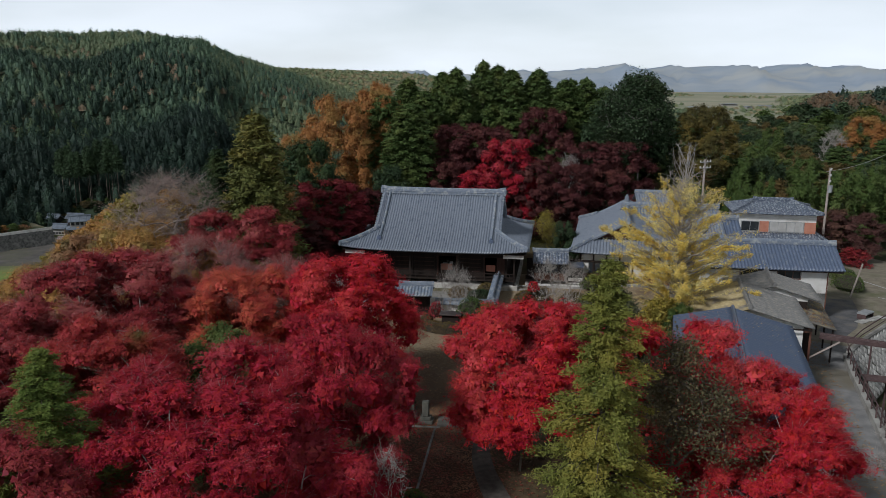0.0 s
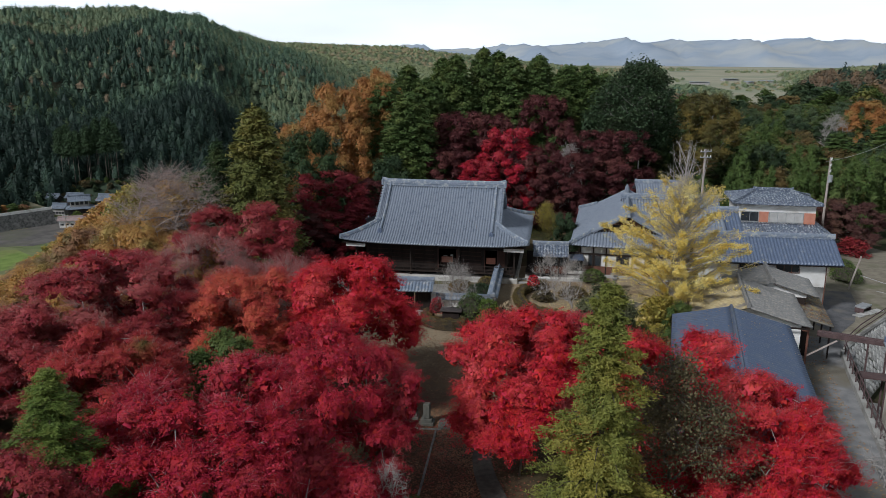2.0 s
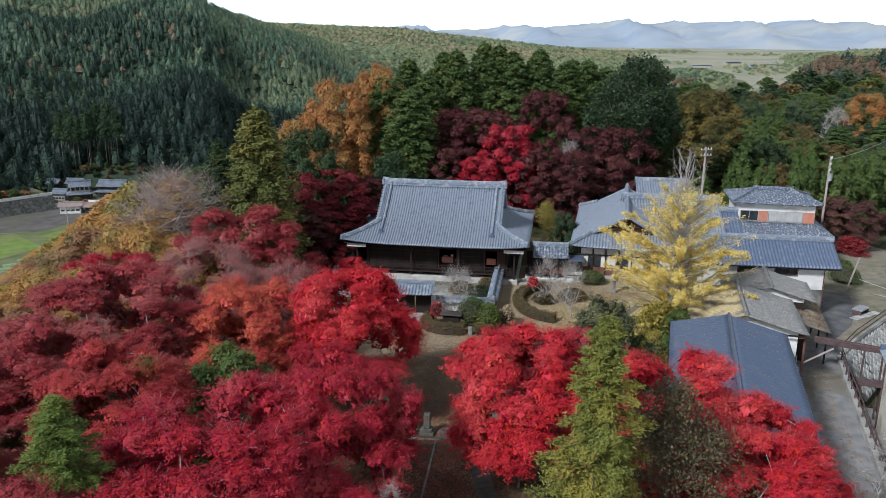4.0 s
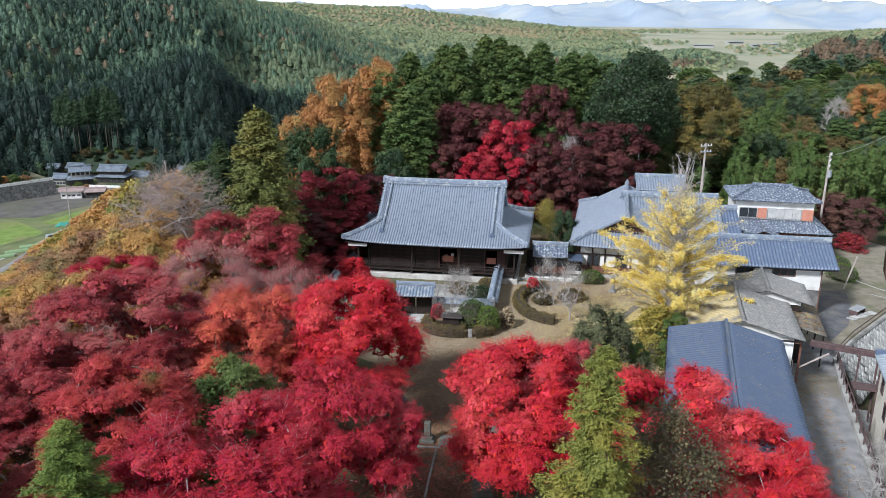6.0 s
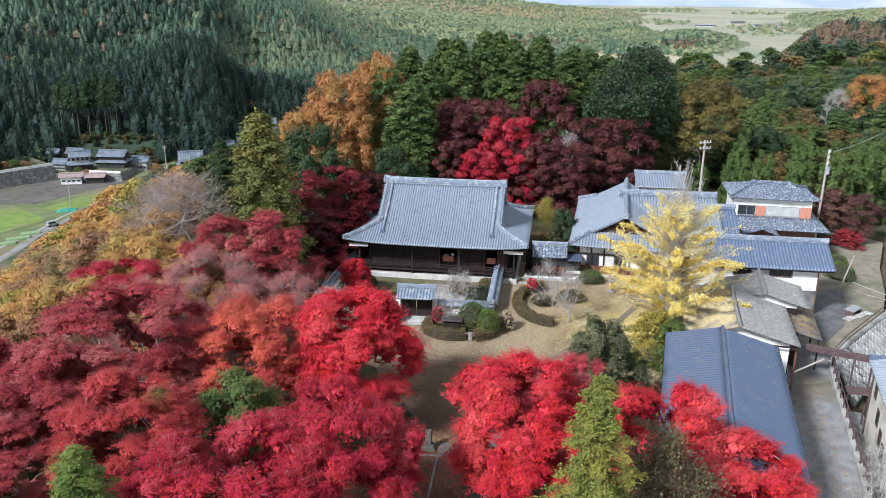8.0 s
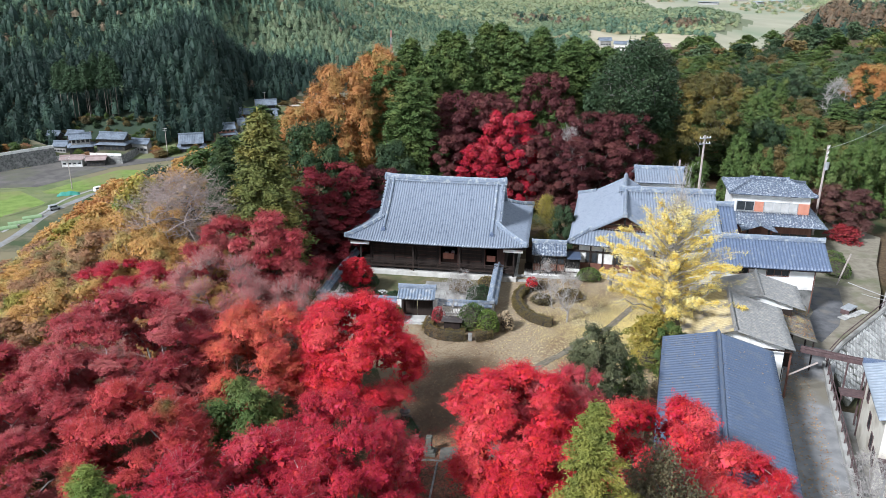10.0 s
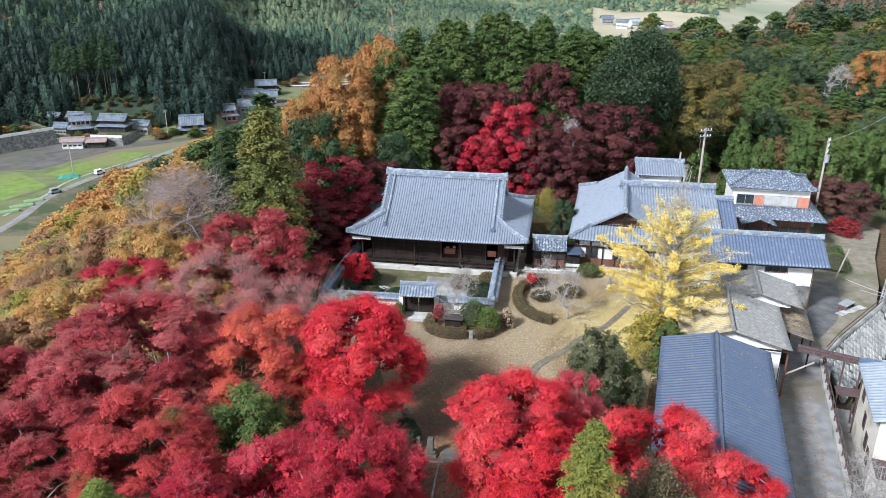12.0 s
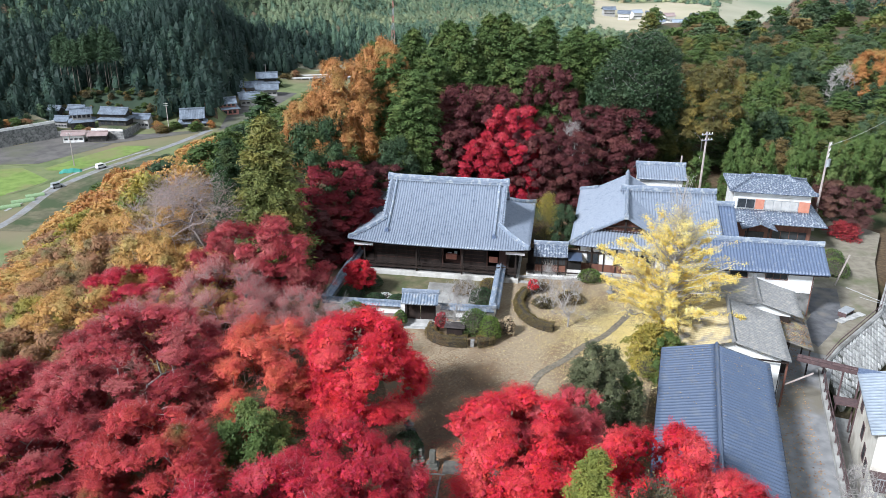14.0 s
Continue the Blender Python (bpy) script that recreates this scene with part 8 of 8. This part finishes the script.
def utility_pole(x, y, z, h, turn, label, transformer=False, arms=2, tilt=0.0):
    e = new("utility_pole")
    e.matrix_world = pose(x, y, z, 0, tilt, turn)
    tagged(e, label, "pole")
    bm = bmesh.new()
    cyl(bm, 0, 0, -0.5, h, 0.17, 0.11, 12)
    part("shaft", bm, M["pole"], e)
    for k in range(arms):
        zz = h - 0.35 - 0.7 * k
        a = part("cross_arm", boxes((-0.8, 0.8, -0.16, -0.08, zz, zz + 0.1)), M["steel"], e)
        for xx in (-0.7, -0.25, 0.25, 0.7):
            bm = bmesh.new()
            cyl(bm, xx, -0.12, zz + 0.1, zz + 0.3, 0.05, 0.035, 8)
            part("insulator", bm, M["plaster"], a)
    if transformer:
        for xx in (-0.32, 0.34):
            bm = bmesh.new()
            cyl(bm, xx, -0.2, h - 2.9, h - 2.1, 0.24, 0.24, 12)
            part("transformer", bm, M["steel"], e, "pale grey transformer can")
        part("bracket", boxes((-0.5, 0.5, -0.2, 0.0, h - 3.0, h - 2.9)), M["steel"], e)
    return e


utility_pole(30.7, 95.4, 0.0, 10.4, 20, "concrete utility pole behind the priest's house", arms=2)
utility_pole(45.0, 93.9, -1.6, 11.2, 60, "concrete utility pole with transformer cans", True, 3, tilt=3)
utility_pole(28.2, 96.0, 0.0, 7.2, 0, "slim pale pole behind the storehouse", arms=0)


def wire(name, a, b, sag, r, label):
    cu = bpy.data.curves.new(name, "CURVE")
    cu.dimensions, cu.bevel_depth, cu.bevel_resolution = "3D", r, 0
    sp = cu.splines.new("POLY")
    n = 14
    sp.points.add(n)
    for i in range(n + 1):
        t = i / n
        p = Vector(a).lerp(Vector(b), t)
        sp.points[i].co = (p.x, p.y, p.z - sag * 4 * t * (1 - t), 1)
    cu.materials.append(M["cable"])
    tagged(new(name, cu), label, "cable")


wire("cable", (36.6, 67.9, 2.6), (48.0, 62.0, 0.5), 0.3, 0.025, "pale service cable from the long house")
wire("cable", (39.5, 70.5, 0.4), (46.0, 66.5, 0.3), 0.2, 0.02, "pale service cable across the yard")
wire("cable", (44.4, 93.6, 9.2), (64.0, 110.0, 12.0), 0.8, 0.02, "thin overhead cable from the pole")
prop = thing("leaning_prop", 40.6, 77.5, -1.6, 0, "long pale pole leaning in the yard", "pole")
o = part("prop", boxes((-0.06, 0.06, -0.06, 0.06, 0, 3.6)), M["pole"], prop)
o.matrix_local = pose(0, 0, 0, 0, 14, 0)
cart = thing("hand_cart", 38.6, 70.6, -1.6, 40, "small grey metal hand cart in the yard", "cart")
part("tray", boxes((-0.8, 0.8, -0.45, 0.45, 0.45, 0.6), bevel=0.02), M["steel"], cart)
for cx in (-0.8, 0.74):
    part("leg", boxes((cx, cx + 0.06, -0.4, 0.4, 0, 0.45)), M["rust"], cart)
slabs = thing("stone_slabs", 37.2, 69.0, -1.6, 30, "flat pale stone slabs lying in the yard", "slabs")
for k in range(5):
    part("slab", boxes((k * 0.75, k * 0.75 + 0.68, -0.4 + 0.1 * (k % 2), 0.4, 0, 0.08), bevel=0.015), M["block"], slabs)

# ---- valley: terraces, fields, farmhouses, road ----
VZ = -41.45


def farmhouse(x, y, z, w, d, h, turn, roof, wall, label, skirt=True, steep=0.26, upper=None):
    """A valley house: gabled main roof, a skirt roof all round it, white upper walls, windows."""
    e = thing("farmhouse", x, y, z, turn, label, "house", "valley houses")
    gable_wall(e, w * 0.82, d * 0.74, -1.0, h, h + d * (steep - 0.04), upper or wall, "x")
    gable_roof(e, w, d, h - 0.1, h + d * steep, roof, "x", pitch=0.6, relief=0.08, ridge_w=0.5, ridge_h=0.4, curve=0.2)
    if skirt:
        for k, (ln, run, turn2, px, py) in enumerate(((w * 1.12, 2.0, 0, 0, -d * 0.37 - 1.7), (d * 0.74 + 3.4, 2.0, 90, w * 0.41 + 1.7, 0), (d * 0.74 + 3.4, 2.0, -90, -w * 0.41 - 1.7, 0))):
            me = roof_slope(ln, run, 0.75, lambda q: max(0.05, min(run, (ln / 2 - abs(q)) * 1.1)), 0, 0, 0.6, 0.07, 3)
            place(part("skirt_roof", me, roof, e), px, py, h * 0.52, turn2)
        part("lower_wall", boxes((-w * 0.41 - 0.9, w * 0.41 + 0.9, -d * 0.37 - 0.9, d * 0.37, -1.0, h * 0.55)), wall, e)
    for k in np.linspace(-0.3, 0.3, 4):
        window(e, w * k, -d * 0.37, h * 0.76 if skirt else h * 0.35, w * 0.13, h * 0.18, 0, 2, M["wood"], M["glass"])
        if skirt:
            window(e, w * k * 1.1, -d * 0.37 - 0.9, h * 0.12, w * 0.14, h * 0.28, 0, 2, M["wood"], M["glass"])
    return e


VW, VT, VD = M["valley_wall"], M["valley_tile"], M["valley_dark"]
farmhouse(-141.3, 295, -40.4, 8.0, 6, 6.0, 24, VT, VD, "two-storey farmhouse with grey tiled roofs", upper=VW)
farmhouse(-146.0, 302, -41.0, 7, 5, 6.4, -6, VT, VD, "dark farmhouse wing with grey tiled roof", False)
farmhouse(-128.6, 295.5, -38.6, 11, 6.5, 4.4, -4, VT, VD, "wide grey-roofed farmhouse on a stone terrace")
farmhouse(-155, 303, -39.6, 5.4, 4.5, 4.6, -6, VT, VD, "small grey-roofed outbuilding beside the farmhouse", False)
farmhouse(-149.8, 297, -40.9, 6, 5, 3.2, -6, VT, VW, "small grey-roofed outbuilding beside the farmhouse", False)
farmhouse(-120.0, 299.5, -41.2, 7.4, 5, 4.2, -6, VT, VW, "white farmhouse annex with grey roof", False)
farmhouse(-173, 284, -35.85, 11, 7, 2.6, 40, VT, VD, "grey-roofed farmhouse behind the long wall", False)
farmhouse(-181, 276, -35.85, 11, 7, 3.0, 40, VT, VD, "grey-roofed farmhouse behind the long wall", False)
farmhouse(-102.2, 304.5, -41.4, 9.5, 7.5, 3.9, 16, VT, VD, "old farmhouse with steep hipped grey roof", steep=0.4)
farmhouse(-95.5, 328, -41.4, 8.5, 7, 4.6, 24, VT, M["salmon_pale"], "farmhouse with pink gable and grey roof")
farmhouse(-101.5, 359, -41.4, 10.5, 7.5, 5.2, 18, VT, VD, "large dark farmhouse with blue-grey roofs")
farmhouse(-91.0, 385, -41.4, 10.5, 7.5, 5.0, 14, VT, VD, "dark farmhouse with blue-grey tiled roofs")
farmhouse(-90, 346, -41.4, 10, 8, 3.0, 20, VT, VW, "low farmhouse with grey roof", False)
farmhouse(-87, 366, -41.4, 11, 8, 3.2, 15, VT, VW, "low farmhouse with grey roof", False)
farmhouse(-94, 371, -41.4, 9, 7, 3.2, 15, VT, VW, "low farmhouse with grey roof", False)
farmhouse(-138, 280, VZ, 8.5, 5.5, 2.8, 12, M["pink_roof"], M["plaster"], "white shed with faded pinkish sheet roof", False, 0.14)
farmhouse(-130, 281.5, VZ, 7.5, 5.5, 2.4, 10, M["pink_roof"], VD, "dark shed with faded brown sheet roof", False, 0.14)
wb = thing("white_building", -107.6, 421, -41.4, 6, "plain white flat-roofed building beside the road", "building")
part("wall", boxes((-4.6, 4.6, -3.5, 3.5, -0.8, 4.6)), M["plaster"], wb)
part("roof", boxes((-5.0, 5.0, -3.9, 3.9, 4.6, 4.85), bevel=0.05), M["sheet_grey"], wb)

# stone terraces
def terrace(x, y, w, d, h, turn, label, cap=None):
    e = thing("stone_terrace", x, y, VZ, turn, label, "terrace wall")
    bm = bmesh.new()
    lo = [(-w / 2 - 0.8, -d / 2 - 0.8), (w / 2 + 0.8, -d / 2 - 0.8), (w / 2 + 0.8, d / 2), (-w / 2 - 0.8, d / 2)]
    hi = [(-w / 2, -d / 2), (w / 2, -d / 2), (w / 2, d / 2), (-w / 2, d / 2)]
    a = [bm.verts.new((px, py, -1.0)) for px, py in lo]
    b = [bm.verts.new((px, py, h)) for px, py in hi]
    for i in range(4):
        bm.faces.new((a[i], a[(i + 1) % 4], b[(i + 1) % 4], b[i]))
    bm.faces.new(b)
    part("stone_face", bm, M["rubble"], e)
    part("earth_top", boxes((-w / 2 + 0.3, w / 2 - 0.3, -d / 2 + 0.3, d / 2 - 0.3, h, h + 0.12)), M["clearing"], e)
    if cap:
        part("parapet", boxes((-w / 2, w / 2, -d / 2, -d / 2 + 0.3, h, h + cap)), M["plaster"], e, "white wall along the edge")
    return e


terrace(-140.5, 292, 17, 11, 1.0, 8, "low stone terrace with a white wall under the farmhouse", 1.1)
terrace(-127.4, 291.5, 12, 14, 2.8, -4, "stone-faced terrace under the wide farmhouse", 0.8)
terrace(-171.4, 275.7, 46.5, 24, 5.4, 48, "long high stone terrace with a white-topped wall", 1.0)

# fields and lanes lie close on the valley floor
sheet("field", [(-200, 200), (-170, 236), (-140, 246), (-125, 233), (-131, 219), (-150, 190)], -41.44, M["grass"], "bright green paddy field in the valley", "field")
sheet("field", [(-134, 243), (-119, 275), (-108, 274), (-112.5, 261), (-122, 244)], -41.44, M["grass"], "bright green strip of valley field", "field")
sheet("field", [(-205, 235), (-150, 249), (-137, 251), (-123, 276), (-147, 284), (-165, 279), (-215, 262)], -41.45, M["bare_field"], "bare brown paddy field in the valley", "field")
sheet("field", [(-103, 424), (-70, 420), (-60, 446), (-84, 450)], -41.3, M["grass"], "green meadow beside the valley road", "field")
ribbon("field_bank", [(-205, 236), (-150, 247.5), (-138, 248.5), (-125, 234), (-131, 219)], [1.6, 1.5, 1.4, 1.4, 1.4], -41.42, M["grass_dull"], "dull grassy bank between the fields", "bank", lift=0.0, follow=False)
ribbon("valley_road", [(-130, 160), (-119, 193), (-119.5, 222), (-115.5, 241), (-109, 257), (-100, 280), (-94, 300)], [2.6, 2.6, 2.6, 2.6, 2.6, 2.6, 2.6], -41.4, M["asphalt"], "grey concrete lane along the valley", "road", lift=0.0, follow=False)
ribbon("valley_road", [(-124, 205), (-121.5, 222), (-121, 238), (-114, 256), (-107, 270)], [1.0, 1.0, 1.0, 1.0, 1.0], -41.41, M["concrete"], "narrow concrete water channel beside the lane", "channel", lift=0.0, follow=False)
sheet("clearing", [(-118, 190), (-118.5, 224), (-114, 243), (-104, 262), (-92, 262), (-100, 190)], -41.43, M["clearing"], "bare earth plots beside the valley lane", "field")
sheet("yard", [(-150, 284), (-124, 277), (-112, 285), (-90, 300), (-80, 330), (-74, 372), (-94, 376), (-108, 322), (-120, 300), (-150, 302)], -41.42, M["bare_field"], "grey yards between the farmhouses", "yard")
ribbon("valley_road", [(-150, 396), (-108, 401), (-82, 408), (-30, 420), (40, 436)], [7, 7, 7, 7, 7], -41.0, M["asphalt"], "valley road with pale guard rails", "road", lift=0.0, follow=False)
gr = thing("guard_rail", 0, 0, 0, 0, "long white guard rail beside the valley road", "guard rail")
for (ax, ay), (bx, by) in (((-108, 397.2), (-82, 404.2)), ((-82, 404.2), (-30, 416.2)), ((-108, 404.8), (-82, 411.8)), ((-82, 411.8), (-30, 423.8))):
    ln = math.hypot(bx - ax, by - ay)
    part("rail", boxes((0, ln, -0.1, 0.1, 0.4, 0.9), *[(x, x + 0.2, -0.1, 0.1, -0.5, 0.5) for x in np.arange(0, ln, 4)]), M["plaster"], gr).matrix_local = pose(ax, ay, -41.0, 0, 0, math.degrees(math.atan2(by - ay, bx - ax)))
tp = thing("tarpaulin", -122.6, 242.4, VZ, 20, "teal tarpaulin over a heap in the field", "tarpaulin")
bm = bmesh.new()
bmesh.ops.create_grid(bm, x_segments=10, y_segments=6, size=1)
for v in bm.verts:
    v.co = Vector((v.co.x * 3.4, v.co.y * 1.3, 1.1 * (1 - v.co.x ** 4) * (1 - v.co.y ** 2) + 0.1 * math.sin(v.co.x * 9)))
part("sheet", bm, M["teal"], tp)
for x, y, w in ((-123, 213, 6), (-122, 218, 5), (-124.5, 208, 6)):
    nt = thing("crop_tunnel", x, y, VZ, 35, "low pale green net tunnel over vegetables", "net tunnel", "net tunnels")
    bm = bmesh.new()
    n = 9
    ringA = [bm.verts.new((-w / 2, math.cos(k * math.pi / n) * 1.0, math.sin(k * math.pi / n) * 0.8)) for k in range(n + 1)]
    ringB = [bm.verts.new((w / 2, math.cos(k * math.pi / n) * 1.0, math.sin(k * math.pi / n) * 0.8)) for k in range(n + 1)]
    for k in range(n):
        bm.faces.new((ringA[k], ringA[k + 1], ringB[k + 1], ringB[k]))
    bm.faces.new(ringA)
    bm.faces.new(ringB[::-1])
    part("net", bm, M["net"], nt)


def small_car(x, y, z, turn, material, label):
    e = thing("car", x, y, z, turn, label, "car", "parked cars in the valley")
    bm = boxes((-1.7, 1.7, -0.75, 0.75, 0.3, 0.9), (-1.5, 0.8, -0.68, 0.68, 0.9, 1.7), bevel=0.12)
    part("body", bm, material, e)
    part("window", boxes((-1.35, 0.7, -0.7, 0.7, 1.05, 1.5), bevel=0.03), M["glass"], e)
    for sx in (-1.1, 1.1):
        for sy in (-0.72, 0.72):
            bm = bmesh.new()
            bmesh.ops.create_cone(bm, cap_ends=True, segments=12, radius1=0.3, radius2=0.3, depth=0.18, matrix=pose(sx, sy, 0.3, 90))
            part("wheel", bm, M["black"], e)


small_car(-114.6, 246.5, -41.4, 60, M["plaster"], "white car parked beside the valley lane")
small_car(-119.3, 226, -41.4, 50, M["steel"], "grey car parked beside the valley lane")
utility_pole(-124.4, 249, VZ, 11, 30, "concrete utility pole in the valley field", arms=2)
utility_pole(-109, 296, VZ, 11, 10, "concrete utility pole beside the farmhouses", arms=2)
utility_pole(-118, 404, -41, 14, 10, "concrete utility pole beside the valley road", arms=2)
utility_pole(-95, 400, -41, 8, 10, "concrete utility pole beside the valley road", arms=1)

# tall bare-stemmed cedars at the wood's edge, and the pale clearing below them
for i in range(90):
    x, y = rng.uniform(-154, -114), rng.uniform(303, 326)
    grow("scrub_bush", LOW, x, y, rng.uniform(0.9, 2.0), ground_z(x, y) + rng.uniform(1.2, 2.8), ("hedge", "bush", "evergreen", "grey_olive")[i % 4], i * 41, "low scrubby bush at the wood's edge", "bush", "scrub at the wood's edge")
stems = "bare-stemmed cedars at the wood's edge"
STEM = (conifer(61, 2.6, 24, 0.55, 80, 90, 0.6, 0.5, 0.4, 0.6, bark=M["bark"], stout=0.5), 2.6, 24)
for i in range(14):
    x, y = -160 + 1.6 * i + rng.uniform(-1, 1), 324 + rng.uniform(-2, 5)
    grow("cedar_tree", STEM, x, y, 2.8, ground_z(x, y) + rng.uniform(20, 26), "far_dark2", i * 50, "tall cedar with a long bare pale trunk", group=stems)
for i in range(22):
    a = rng.uniform(-0.52, -0.1)
    q = np.interp(math.degrees(a), BASE_AZ, BASE_R) - rng.uniform(-6, 8)
    x, y = q * math.sin(a), q * math.cos(a)
    grow("broadleaf_tree", LOW, x, y, rng.uniform(1.8, 3.2), ground_z(x, y) + rng.uniform(2.5, 5), ("bush", "rust", "brown", "hedge")[i % 4], i * 33, "small garden tree at the valley edge", group="garden trees in the valley")

# hamlet on the valley floor behind the cypresses
for x, y, w, turn, roof, wall in ((131, 708, 12, 10, VT, VW), (141, 691, 11, -15, VT, M["plaster"]), (153, 699, 10, 20, M["sheet_grey"], M["plaster"]), (165, 690, 13, -5, VT, VW), (175, 677, 10, 15, M["pink_roof"], M["plaster"]), (158, 640, 11, -20, VT, M["plaster"]), (172, 634, 12, 5, M["sheet_grey"], M["plaster"]), (184, 648, 10, 25, VT, VW), (197, 673, 12, -10, VT, M["plaster"])):
    farmhouse(x, y, ground_z(x, y) - 0.3, w, 7.5, 5.6, turn, roof, wall, "pale farmhouse in the hamlet beyond the cypresses", False)

# far plain: pale fields and long low buildings
for i, (az, q, w, d) in enumerate(((15.5, 1500, 260, 200), (18.6, 1650, 240, 260), (20.8, 1350, 200, 160), (17.0, 1200, 160, 110), (22.8, 1750, 260, 220), (13.0, 1800, 300, 200))):
    x, y = q * math.sin(radians(az)), q * math.cos(radians(az))
    sheet("far_field", [(x - w / 2, y - d / 2), (x + w / 2, y - d / 2 + 20), (x + w / 2 - 30, y + d / 2), (x - w / 2 + 20, y + d / 2 + 10)], -41.2 + 0.05 * i, M["straw_field"], "pale sunlit field on the far plain", "field")
for az, q in ((20.1, 1560), (21.2, 1620), (18.9, 1680), (17.0, 1500)):
    x, y = q * math.sin(radians(az)), q * math.cos(radians(az))
    b = thing("far_building", x, y, -41.5, rng.uniform(-30, 30), "long pale building on the far plain", "building", "far buildings on the plain")
    w = rng.uniform(14, 40)
    gable_wall(b, w, 12, -2, 5, 7, M["valley_wall"], "x")
    part("roof", boxes((-w / 2 - 0.6, w / 2 + 0.6, -6.6, 6.6, 7.0, 7.4)), M["sheet_grey"], b)
py = thing("lattice_mast", -36, 470, -40, 0, "tall red and white lattice mast", "mast")
for k in range(8):
    bm = bmesh.new()
    a0, a1 = 1.1 - 0.11 * k, 1.1 - 0.11 * (k + 1)
    for sx, sy in ((-1, -1), (1, -1), (1, 1), (-1, 1)):
        for k2 in (0,):
            v, f = tubes([((sx * a0, sy * a0, 4 * k), (sx * a1, sy * a1, 4 * k + 4), 0.12, 0.12), ((sx * a0, sy * a0, 4 * k), (-sy * a1, sx * a1, 4 * k + 4), 0.07, 0.07)], 4)
            vs = [bm.verts.new(p) for p in v]
            for q in f:
                bm.faces.new([vs[j] for j in q])
    part("mast_section", bm, M["salmon_pale"] if k % 2 else M["steel"], py)

for i in range(12):
    q = rng.uniform(3, 9)
    x, y = -172 + 1.9 * i - 0.743 * q, 257 + 2.1 * i + 0.669 * q
    grow("broadleaf_tree", LOW, x, y, rng.uniform(1.8, 2.8), -35.8 + rng.uniform(2.2, 4.2), ("rust", "bush", "brown", "evergreen")[i % 4], i * 33, "small garden tree on the stone terrace", group="garden trees in the valley", z=-35.85)
